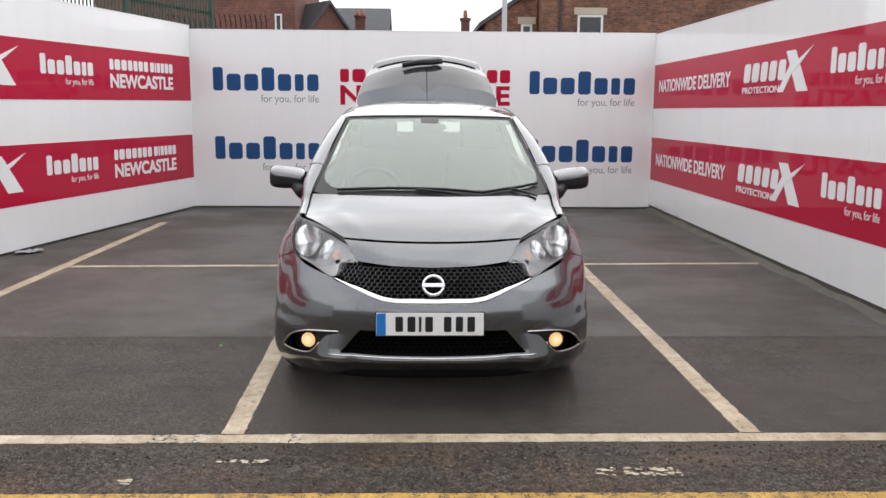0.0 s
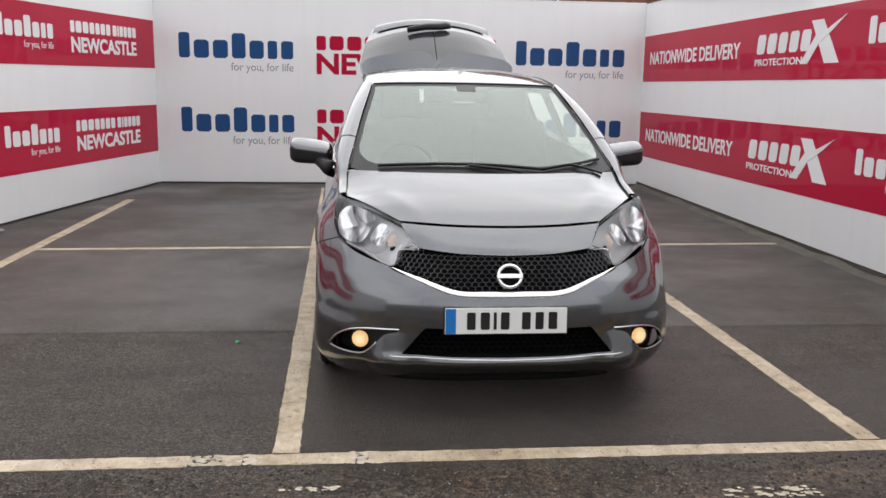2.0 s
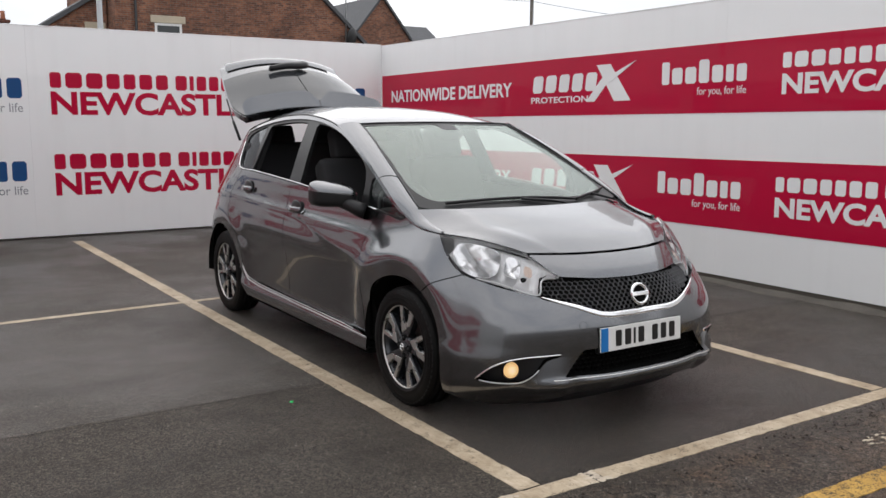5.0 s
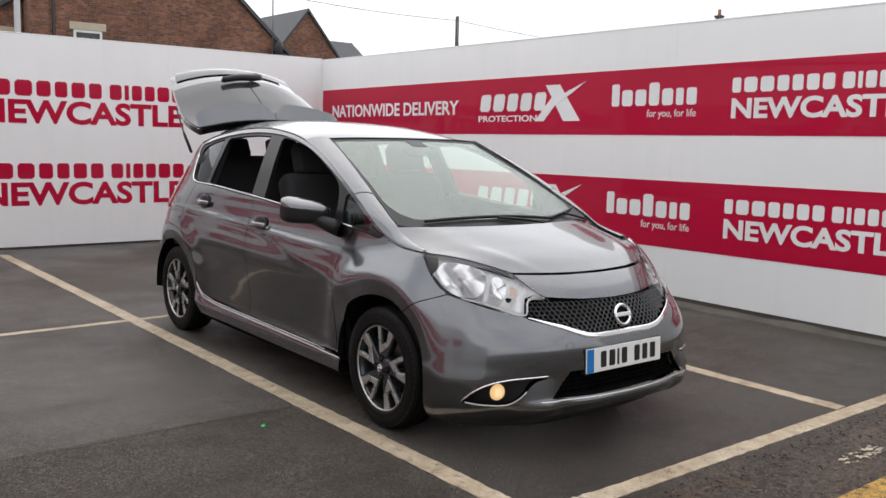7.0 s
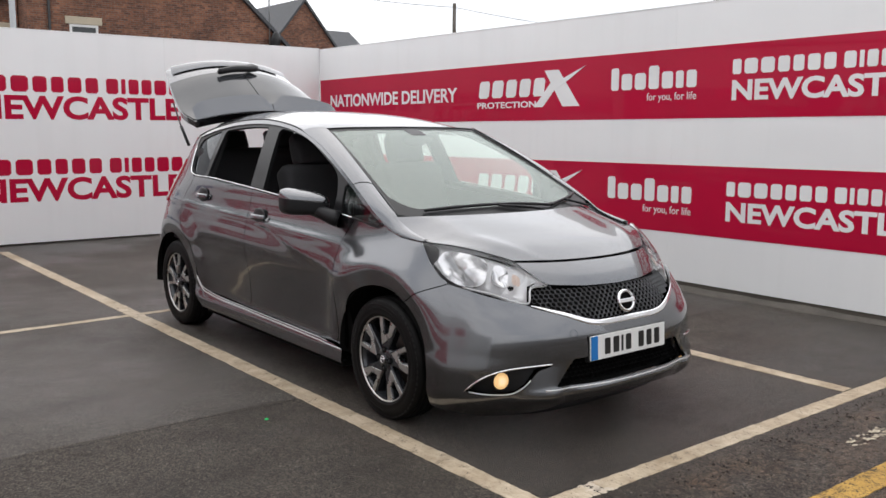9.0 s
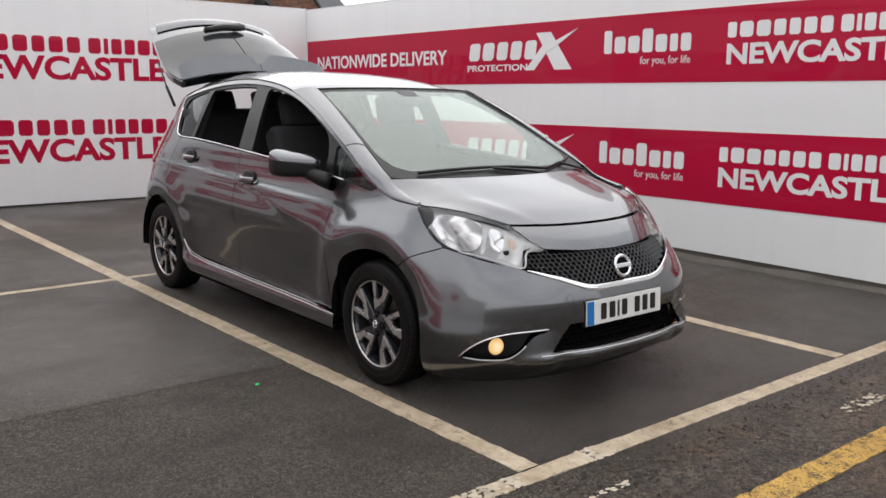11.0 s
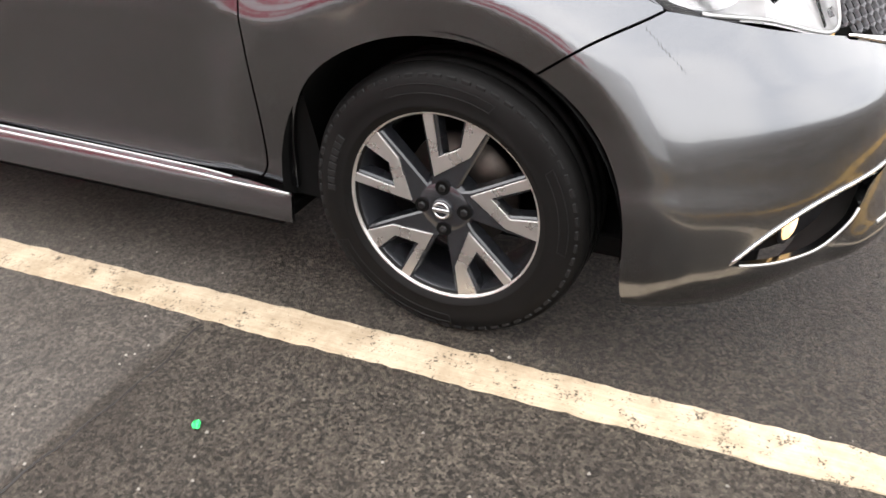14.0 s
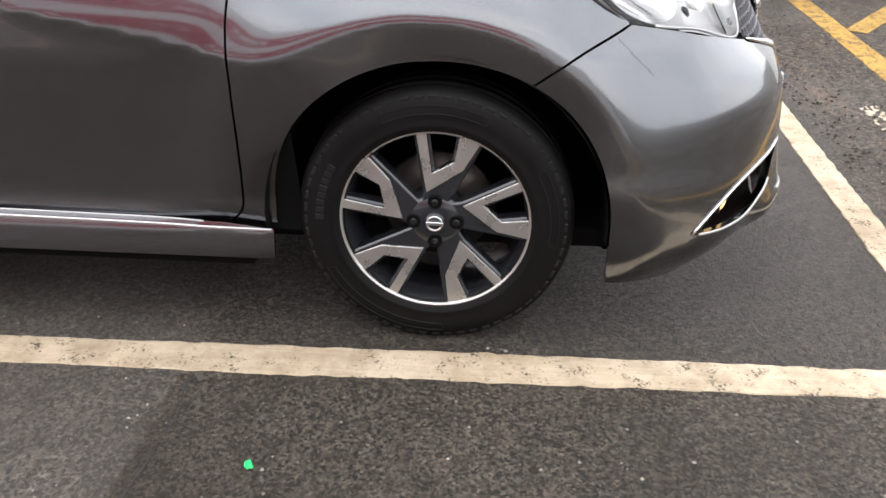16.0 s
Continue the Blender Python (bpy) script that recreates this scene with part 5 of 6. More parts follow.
# upper grille
GR_TOP = [sz(0.465, 4.335, 0.700), sz(0.373, 4.337, 0.706), (sx(0.20), 0.693), (0.0, 0.689)]
grille_half = join([sz(0.470, 4.335, 0.632)], [sz(0.462, 4.345, 0.695)], [sz(0.40, 4.335, 0.708)], GR_TOP[2:])
V_IN = [(s, z + 0.012) for s, z in V_LINE]
grille_loop = join(grille_half[1:], [(-s, z) for s, z in grille_half[::-1][1:-1]], [(-s, z) for s, z in V_IN], V_IN[::-1][1:])
part("grille_back", panel(grille_loop, sunk(0.04), 0.05, gap=-0.01, depth=0), MATT_BLACK, car)
honeycomb("grille_mesh", grille_loop, sunk(0.012), 0.031, 0.0168, MESH_BLACK, car, thick=0.11, depth=0.006)
v_pts = np.array(join([(-s, z) for s, z in V_LINE], V_LINE[::-1][1:]))
v_pts = np.vstack([curve([v_pts[i], v_pts[i + 1]], 0.02)[:-1] for i in range(len(v_pts) - 1)] + [v_pts[-1:]])
v_pts[:, 1] = smoothed(v_pts[:, 1], 0.6)
v_path = body(v_pts[:, 0], v_pts[:, 1] + 0.004)
part("grille_surround", strip(v_path, normals_of(body, v_pts[:, 0], v_pts[:, 1]), 0.029 - 0.024 * (np.abs(np.linspace(-1, 1, len(v_pts)))) ** 2.5, 0.005), CHROME, car, "bright chrome V-shaped grille surround")

# panel between grille and bonnet
nose_top = [(along(p[0], p[1])[0], p[2]) for p in curve([(0.455, 4.475, 0.806), (0.24, 4.40, 0.801), (0.0, 4.385, 0.798)], 0.03)]
nose_half = join([sz(0.373, 4.337, 0.712)], nose_top)
nose_low = [(sx(0.20), 0.699), (0.0, 0.694)]
nose_loop = join(nose_half, [(-s, z) for s, z in nose_half[::-1][1:]], [(-s, z) for s, z in nose_low[:1]], [(0.0, 0.694)], nose_low[:1])
part("nose_panel", panel(nose_loop, body, 0.03), PAINT, car)

# badge: a ring and a plain bar
badge_y, badge_z = 4.196, 0.620
badge_m = pose(0, badge_y, badge_z, -18, 0, 0)
ring = [(0.049 * math.cos(w), 0, 0.046 * math.sin(w)) for w in np.linspace(0, 2 * math.pi, 40, endpoint=False)]
badge = part("badge", rod(ring, 0.0085, 10, True), CHROME, car, "chrome ring badge with a plain bar", matrix=badge_m)
part("badge_bar", box_bm(-0.056, -0.010, -0.011, 0.056, 0.008, 0.011, 0.004), CHROME, badge, matrix=badge_m)
part("badge_back", box_bm(-0.044, 0.004, -0.038, 0.044, 0.012, 0.038, 0.003), MATT_BLACK, badge, matrix=badge_m)

# towing-eye cover, a scuff and fine scratches
def on_body(s0, z0, r, n=28):
    w = np.linspace(0, 2 * math.pi, n, endpoint=False)
    return body(s0 + r * np.cos(w), z0 + r * 0.8 * np.sin(w), -0.0005)


part("tow_eye_cover", rod([tuple(p) for p in on_body(-sx(0.355), 0.512, 0.021)], 0.0007, 5, True), RIM_DARK, bumper, "round cover over the towing eye")
scratch_rng = random.Random(8)
for k in range(11):
    q = k / 10
    s0, z0 = -(along(0.80, 4.627)[0] * (1 - q) + along(0.78, 4.555)[0] * q), 0.690 - 0.068 * q
    ln = scratch_rng.uniform(0.003, 0.007)
    pts = body(np.array([s0 - ln * 0.4, s0 + ln * 0.4]), np.array([z0 + ln, z0 - ln]), -0.0004)
    part("scratch", rod([tuple(p) for p in pts], scratch_rng.uniform(0.0002, 0.0005), 5), RIM_DARK, bumper)

# number plate
PLATE_M = pose(-0.016, 4.156, 0.437, -3, 0, 0)
plate = part("number_plate", box_bm(-0.26, -0.002, -0.0555, 0.26, 0.006, 0.0555, 0.0018), PLATE_WHITE, car, "white number plate with a blue band and dark bars", matrix=PLATE_M)
part("plate_holder", box_bm(-0.266, 0.006, -0.062, 0.266, 0.030, 0.060, 0.004), TRIM, plate, matrix=PLATE_M)
part("blue_band", box_bm(-0.258, -0.0035, -0.0535, -0.214, -0.002, 0.0535), PLATE_BLUE, plate, matrix=PLATE_M)
for x0, w in ((-0.172, 0.046), (-0.114, 0.048), (-0.056, 0.016), (-0.028, 0.046), (0.062, 0.046), (0.120, 0.044), (0.176, 0.046)):
    part("plate_bar", slab(x0 + 0.1 * w, -0.037, x0 + 0.9 * w, 0.037, 0.0016, cut=0.12), INK, plate, matrix=PLATE_M @ pose(0, -0.002, 0))

# bonnet
e_fn, m_fn = smooth_rows(HOOD_EDGE), smooth_rows(HOOD_MID)


def hood_fn(u, v):
    w = np.clip(u * 2 - 1, -1.02, 1.02)
    e, m = e_fn(v), m_fn(v)
    a = np.abs(w)
    x = w * -e[..., 0]
    drop = 2.1 + 1.6 * np.clip((np.asarray(v) - 0.45) / 0.4, 0, 1) ** 2
    y = m[..., 1] + (e[..., 1] - m[..., 1]) * a ** 2.2
    crease = 0.010 * np.exp(-((a - 0.74) / 0.10) ** 2) * np.sin(np.pi * np.clip(v, 0, 1)) ** 0.6
    z = e[..., 2] + (m[..., 2] - e[..., 2]) * (1 - a ** drop) + crease
    return np.stack([x, y, z], -1)


part("bonnet_underside", sheet(lambda u, v: hood_fn(u, 0.0 + 1.0 * v) * np.array([0.992, 1, 1]) - np.array([0, 0, 0.030]), 20, 12), MATT_BLACK, car)
part("bonnet", sheet(lambda u, v: hood_fn(0.002 + 0.996 * u, 0.006 + 0.99 * v), 44, 28, thick=0.018), PAINT, car)

for sg in (-1, 1):
    shut = curve(np.array(HOOD_EDGE) * np.array([-sg, 1, 1]) + np.array([sg * 0.004, 0, 0.0]), 0.02)
    part("bonnet_seam", rod([tuple(q) for q in shut], 0.0020, 6), MATT_BLACK, car)

for sg in (-1, 1):
    flip = sg > 0
    M = np.array([-sg, 1, 1.0])  # the lines above are those of the -x side

    def side(s, z, sg=sg):
        return body(sg * s, z)

    def side_in(d, sg=sg):
        return lambda s, z: body(sg * s, z, d)
    orient = float(sg)

    # headlight: bowl, reflectors, cover
    top_fn, low_fn = smooth_rows(np.array(HEADLIGHT_TOP) * M), smooth_rows(np.array(HEADLIGHT_LOW) * M)

    def lamp_fn(u, v, lift=0.0, sg=sg):
        a, b = top_fn(np.clip(u, 0, 1)), low_fn(np.clip(u, 0, 1))
        p = b + (a - b) * np.asarray(v)[..., None]
        bulge = 4 * v * (1 - v) * np.clip(np.sin(np.pi * np.clip(u, 0, 1)), 0, 1) ** 0.5
        nrm = np.array([sg * 0.55, -0.74, 0.38])
        return p + nrm * (0.022 * bulge + lift)[..., None] if np.ndim(bulge) else p + nrm * (0.022 * bulge + lift)

    face = (sg * 0.55, -0.74, 0.38)
    light = part("headlight", sheet(lambda u, v: lamp_fn(u, v, -0.078 * np.clip(4 * v * (1 - v) * 4 * u * (1 - u), 0, 1) ** 0.5), 26, 12, not flip), LAMP_GREY, car, "clear headlight with bright reflectors")

    def rounded(cu, cv, ru, rv, w, r=1.0, square=0.62):
        c, q = np.cos(w), np.sin(w)
        return cu + ru * r * np.sign(c) * np.abs(c) ** square, cv + rv * r * np.sign(q) * np.abs(q) ** square

    for cu, cv, ru, rv, deep, mat_, nm in ((0.650, 0.48, 0.170, 0.40, 0.050, REFLECTOR, "reflector_bowl"), (0.395, 0.52, 0.055, 0.25, 0.022, REFLECTOR, "reflector_bowl"), (0.285, 0.56, 0.030, 0.13, 0.004, AMBER, "indicator_lens")):
        def bowl(u, v, cu=cu, cv=cv, ru=ru, rv=rv, deep=deep):
            a, b = rounded(cu, cv, ru, rv, 2 * np.pi * u, v)
            return lamp_fn(a, b, -0.016 - deep * (1 - v) + 0.0012 * v * np.sin(14 * np.pi * u))
        part(nm, sheet(bowl, 90, 8, flip), mat_, light)
    eyelid = np.array([lamp_fn(np.array([q]), np.array([0.04]), np.array([-0.002]))[0] for q in np.linspace(0.02, 0.60, 30)])
    part("lamp_trim", strip(eyelid, face, 0.008, 0.004), SILVER, light)
    part("lamp_frame", sheet(lambda u, v: lamp_fn(0.50 + 0.325 * u, 0.005 + (0.02 + 0.10 * u) * v, -0.004 + 0 * u), 20, 4, not flip), TRIM, light, "dark lower frame")
    part("lamp_corner", sheet(lambda u, v: lamp_fn(0.825 + 0.045 * (2 * v - 0.7) ** 2 + (0.170 - 0.045 * (2 * v - 0.7) ** 2) * u, 0.03 + 0.94 * v, -0.010 + 0 * u), 10, 10, not flip), TRIM, light)
    cover = part("lamp_cover", sheet(lambda u, v: lamp_fn(0.004 + 0.992 * u, 0.01 + 0.98 * v, 0.002), 30, 14, not flip), CLEAR, light, "clear plastic cover")
    cover.visible_shadow = False

    # fog lamp
    fog_s = [(s, z) for s, z in FOG]
    part("fog_recess", panel(fog_s, side_in(0.066), 0.03, gap=-0.012, depth=0, out=orient), TRIM, car)
    fog_c = body(np.array([sg * along(0.668, 4.33)[0]]), np.array([0.309]))[0]
    fog_m = look(tuple(fog_c + np.array([-sg * 0.043, 0.032, -0.003])), tuple(fog_c + np.array([sg * 0.07, -0.42, 0.02]))) @ pose(0, 0, 0, 180, 0, 0)
    dome = bmesh.new()
    bmesh.ops.create_uvsphere(dome, u_segments=24, v_segments=12, radius=0.038, matrix=Matrix.Diagonal((1, 1, 0.45, 1)))
    for f in dome.faces:
        f.smooth = True
    fog_lamp = part("fog_lamp", dome, FOG_GLOW, car, "lit round warm yellow fog lamp", matrix=fog_m)
    part("lamp_ring", rod([(0.041 * math.cos(w), 0.041 * math.sin(w), 0) for w in np.linspace(0, 2 * math.pi, 28, endpoint=False)], 0.005, 8, True), TRIM, fog_lamp, matrix=fog_m)
    brow = np.array(FOG[:np.argmax([z for _, z in FOG]) + 1])
    part("fog_trim", strip(side(brow[:, 0], brow[:, 1]), normals_of(side, brow[:, 0], brow[:, 1]) * orient, 0.0075, 0.004), CHROME, car, "thin chrome trim over the fog lamp")
    low = np.array(FOG[np.argmax([z for _, z in FOG]) + 8:])
    part("fog_trim", strip(side(low[-20:, 0], low[-20:, 1]), normals_of(side, low[-20:, 0], low[-20:, 1]) * orient, 0.006, 0.004), SILVER, car)

    # front wing: side sheet and the shelf up to the bonnet
    back_arc = arc(HUBS[0], seam_arc, 173)
    shoulder_line = [(sy(4.795), 0.884), (sy(4.90), 0.893), (sy(5.0), 0.903), (sy(5.06), 0.920), (sy(5.10), 0.935)]
    wing_loop = join(curve([sz(0.727, 4.612, 0.714), sz(0.80, 4.72, 0.668), back_arc[0]])[:-1], back_arc, [(sy(5.352), 0.275), (sy(5.50), 0.282)],
                     DOOR_FRONT[::-1],
                     [(sy(5.25), 0.936), (sy(5.14), 0.918)], shoulder_line[::-1],
                     [sz(*p) for p in curve([(0.738, 4.788, 0.876), (0.752, 4.70, 0.790), (0.730, 4.615, 0.722)], 0.03)])
    wing = part("front_wing", panel(wing_loop, side, 0.015, out=orient), PAINT, car)
    # the wing's top runs up beside the bonnet and on into the A pillar
    rise = [(4.795, 0.884), (4.90, 0.893), (5.0, 0.903), (5.06, 0.920), (5.115, 0.955), (5.20, 1.008), (5.29, 1.06)] + DRIP[2:5] + [(6.11, 1.382)]
    outer_fn = smooth_rows(body(sg * np.array([sy(y) for y, z in rise]), np.array([z for y, z in rise]), -0.002))
    inner_fn = smooth_rows(np.array(HOOD_EDGE[3:] + SCREEN_SIDE) * M + np.array([sg * 0.003, 0, -0.001]))

    def pillar(u, v):
        a, b = outer_fn(v), inner_fn(v)
        c = (a + b) / 2 + np.array([sg * 0.011, -0.010, 0.014]) * (0.35 + 0.65 * np.clip(np.asarray(v) / 0.12, 0, 1))[..., None]
        a = a - np.array([0, 0, 0.004])
        k = u[..., None]
        return a * (1 - k) ** 2 + 2 * c * k * (1 - k) + b * k ** 2
    seam = 0.46
    part("wing_top", sheet(lambda u, v: pillar(u, v * (seam - 0.002)), 10, 30, not flip, thick=0.012), PAINT, wing)
    part("a_pillar", sheet(lambda u, v: pillar(u, seam + v * (1 - seam)), 10, 36, not flip, thick=0.015), PAINT, car)

    # door openings' dark backing, then the doors
    backing = join([(sy(5.30), 0.25)], [(sy(5.30), 0.93)], [(sy(7.5), 1.03)], [(sy(7.28), 0.75)], [(sy(7.22), 0.5)], [(sy(7.20), 0.25)])
    part("door_frame", panel(backing, side_in(0.02), 0.08, depth=0, out=orient), MATT_BLACK, car)
    belt = [(5.34, 0.945), (5.55, 0.968), (5.95, 0.998), (6.30, 1.020), (6.70, 1.042), (7.15, 1.060), (7.36, 1.064)]
    belt_fn = lambda y: float(np.interp(y, [b[0] for b in belt], [b[1] for b in belt]))
    front_edge = DOOR_FRONT
    B_LINE = 6.48
    mid_edge = [(sy(B_LINE + 0.02), 0.296), (sy(B_LINE - 0.01), 0.36), (sy(B_LINE - 0.03), 0.60), (sy(B_LINE - 0.01), 0.85), (sy(B_LINE), belt_fn(B_LINE))]
    belt_f = [(sy(y), belt_fn(y)) for y in np.arange(5.40, B_LINE - 0.02, 0.08)]
    belt_r = [(sy(y), belt_fn(y)) for y in np.arange(B_LINE + 0.08, 7.42, 0.08)]
    door_f = part("front_door", panel(join(front_edge, mid_edge, belt_f[::-1]), side, 0.018, out=orient), PAINT, car)
    rear_edge = join([(sy(7.16), 0.335), (sy(7.19), 0.42)], curve([(sy(7.21), 0.50), (sy(7.26), 0.60), (sy(7.38), 0.70), (sy(7.46), 0.80), (sy(7.47), 0.92), (sy(7.43), 1.064)]))
    door_r = part("rear_door", panel(join([(sy(B_LINE + 0.02), 0.296), (sy(7.10), 0.318)], rear_edge, belt_r[::-1][1:], mid_edge[::-1][:-1]), side, 0.02, out=orient), PAINT, car)

    # handles
    for hy, hz, door in ((6.31, 0.872, door_f), (7.18, 0.940, door_r)):
        c = side(np.array([sy(hy)]), np.array([hz]))[0]
        hm = pose(*c, 0, 0, 0)
        cup = bmesh.new()
        bmesh.ops.create_uvsphere(cup, u_segments=22, v_segments=12, radius=1.0, matrix=Matrix.LocRotScale((0, 0, 0), None, (0.013, 0.082, 0.060)))
        for f in cup.faces:
            f.smooth = True
        part("door_handle", strip(np.array([(sg * (0.010 + 0.016 * math.sin(math.pi * q)), -0.088 + 0.176 * q, 0.004) for q in np.linspace(0, 1, 14)]), (sg, 0, 0.12), 0.034, 0.012), PAINT, door, "grey body-coloured pull handle", matrix=hm)
        part("handle_cup", cup, TRIM, door, matrix=hm)

    # sill with its bright edge
    sill_loop = join([(sy(5.354), 0.275)], [(sy(5.354), 0.200)], [(sy(6.3), 0.200)], [(sy(7.10), 0.208), (sy(7.20), 0.26), (sy(7.245), 0.335), (sy(7.235), 0.43), (sy(7.20), 0.42), (sy(7.165), 0.335), (sy(7.10), 0.317)], [(sy(6.5), 0.297), (sy(5.47), 0.288)])

    def sill_fn(s, z, sg=sg):
        return body(sg * s, z, -0.028 * np.clip((0.33 - z) / 0.06, 0, 1))
    sill = part("sill", panel(sill_loop, sill_fn, 0.03, depth=0.010, out=orient), PAINT, car)
    edge_pts = np.array(join(curve([(sy(5.36), 0.272), (sy(5.9), 0.279), (sy(6.5), 0.285), (sy(7.0), 0.300), (sy(7.13), 0.325), (sy(7.205), 0.40)], 0.04)))
    part("sill_strip", strip(sill_fn(edge_pts[:, 0], edge_pts[:, 1]), normals_of(side, edge_pts[:, 0], edge_pts[:, 1]) * orient, 0.007, 0.004), SILVER, sill, "thin bright edge strip")
    edge2 = edge_pts + np.array([0, 0.012])
    part("sill_strip", strip(sill_fn(edge2[4:, 0], edge2[4:, 1]), normals_of(side, edge2[4:, 0], edge2[4:, 1]) * orient, 0.004, 0.003), SILVER, sill)
    under = [(sy(5.45), 0.20), (sy(7.12), 0.20), (sy(7.12), 0.155), (sy(5.45), 0.155)]
    part("sill_underside", panel(under, side_in(0.05), 0.08, depth=0.02, out=orient), MATT_BLACK, sill)

    # rear quarter, bumper and lamp
    quarter_loop = join([(sy(7.20), 0.44)], rear_edge[2:], [(sy(7.46), 1.066), (sy(7.545), 1.10), (sy(7.60), 1.20), (sy(7.655), 1.30), (sy(7.62), 1.350)],
                        [(sy(7.70), 1.335), (sy(7.80), 1.18), (sy(7.80), 0.86), (sy(7.88), 0.66)], arc(HUBS[1], 118, 8, ARCH_R, 34))
    part("rear_quarter", panel(quarter_loop, side, 0.024, out=orient), PAINT, car)
    rear_loop = join(arc(HUBS[1], 170, 120, ARCH_R, 14), [(sy(7.88), 0.655), (S_END - 0.62, 0.66), (S_END - 0.003, 0.66), (S_END - 0.003, 0.24), (S_END - 0.6, 0.22), (sy(7.97), 0.22)])
    part("rear_bumper", panel(rear_loop, side, 0.045, out=orient), PAINT, car)
    tail_loop = [(sy(7.81), 0.865), (sy(7.81), 1.17), (sy(7.88), 1.10), (S_END - 0.66, 0.98), (S_END - 0.62, 0.86)]
    part("tail_lamp", panel(tail_loop, lambda s, z, sg=sg: body(sg * s, z, -0.010), 0.04, out=orient), TAIL_RED, car, "red tail lamp")
    corner_loop = [(sy(7.89), 0.665), (sy(7.81), 0.86), (S_END - 0.62, 0.855), (S_END - 0.62, 0.665)]
    part("rear_corner", panel(corner_loop, side, 0.04, out=orient), PAINT, car)
    pillar_loop = [(sy(7.71), 1.335), (sy(7.81), 1.19), (sy(7.90), 1.10), (S_END - 0.66, 0.99), (S_END - 0.60, 1.0), (S_END - 0.64, 1.30)]
    part("rear_pillar", panel(pillar_loop, side, 0.05, out=orient), PAINT, car)

    # roof rail: window frames and pillars
    drip = curve([(sy(y), z) for y, z in DRIP], 0.03)
    win_front = join(curve([(sy(5.545), 1.052), (sy(5.60), 1.155), (sy(5.80), 1.252), (sy(6.05), 1.338), (sy(6.30), 1.385), (sy(6.40), 1.393)]), [(sy(6.425), 1.375), (sy(6.36), 1.035)], [(sy(6.30), 1.022), (sy(5.95), 1.000), (sy(5.545), 0.970)])
    win_rear = join(curve([(sy(6.585), 1.400), (sy(6.80), 1.402), (sy(7.05), 1.388), (sy(7.16), 1.378)]), [(sy(7.185), 1.36), (sy(7.215), 1.072)], [(sy(7.15), 1.062), (sy(6.7), 1.045), (sy(6.535), 1.040)])
    win_quarter = join(curve([(sy(7.255), 1.37), (sy(7.40), 1.348), (sy(7.56), 1.312)]), curve([(sy(7.60), 1.28), (sy(7.575), 1.19), (sy(7.53), 1.115), (sy(7.46), 1.078)]), [(sy(7.265), 1.072)])
    win_tri = join(curve([(sy(5.10), 0.926), (sy(5.25), 1.005), (sy(5.40), 1.085), (sy(5.475), 1.118)]), [(sy(5.495), 1.10), (sy(5.47), 0.968)], [(sy(5.30), 0.945)])
    frame_loop = join(drip, [(sy(7.60), 1.20), (sy(7.545), 1.10), (sy(7.46), 1.066)], belt_r[::-1][1:], belt_f[::-1], [(sy(5.34), 0.945), (sy(5.25), 0.935), (sy(5.13), 0.915)])
    frame_fn = lambda s, z, sg=sg: body(sg * s, z, 0.006)
    part("window_frame", panel(frame_loop, frame_fn, 0.035, gap=0.001, holes=(win_front, win_rear, win_quarter, win_tri), depth=0.02, out=orient), TRIM, car, "satin black window frames and pillars")
    # painted arch above the windows
    rail_low = curve([(sy(5.13), 0.945), (sy(5.30), 1.040), (sy(5.56), 1.168), (sy(5.78), 1.260), (sy(6.0), 1.333), (sy(6.21), 1.381), (sy(6.42), 1.410), (sy(6.70), 1.424), (sy(7.0), 1.414), (sy(7.25), 1.388), (sy(7.46), 1.357), (sy(7.60), 1.330)], 0.03)
    rail_fn = lambda s, z, sg=sg: body(sg * s, z, -0.004)
    part("roof_rail", panel(join(drip, rail_low[::-1]), rail_fn, 0.03, gap=0.0, depth=0.015, out=orient), PAINT, car)
    for nm, loop, mat_ in (("quarter_window", win_quarter, PRIVACY), ("corner_window", win_tri, SIDE_GLASS)):
        pane = part(nm, panel(loop, side_in(0.014), 0.08, gap=-0.006, depth=0, out=orient), mat_, car)
        pane.visible_shadow = False
    chrome_pts = np.array(curve([(sy(5.36), 0.953), (sy(5.95), 1.003), (sy(6.48), 1.035), (sy(7.15), 1.066), (sy(7.42), 1.070), (sy(7.53), 1.095), (sy(7.585), 1.17), (sy(7.62), 1.26)], 0.04))
    part("belt_strip", strip(side(chrome_pts[:, 0], chrome_pts[:, 1]), normals_of(side, chrome_pts[:, 0], chrome_pts[:, 1]) * orient, 0.0075, 0.008), CHROME, car, "thin chrome strip under the windows")

    # wheel arch liners
    for hy, hz in HUBS:
        verts, faces = [], []
        for a in np.linspace(-20, 200, 30):
            for r, x in ((0.372, 0.835), (0.375, 0.60), (0.375, 0.52), (0.02, 0.52)):
                x = min(x, 0.66) if a < -8 or a > 188 else x
                verts.append((sg * x, hy - r * math.cos(radians(a)), hz + r * math.sin(radians(a))))
        for i in range(29):
            for k in range(3):
                faces.append((i * 4 + k, i * 4 + k + 1, (i + 1) * 4 + k + 1, (i + 1) * 4 + k))
        part("arch_liner", mesh_of("liner", verts, faces, True), MATT_BLACK, car)

    # door mirror
    mc = np.array([sg * 0.897, 5.62, 1.008])
    mirror = bmesh.new()
    bmesh.ops.create_uvsphere(mirror, u_segments=40, v_segments=24, radius=1.0)
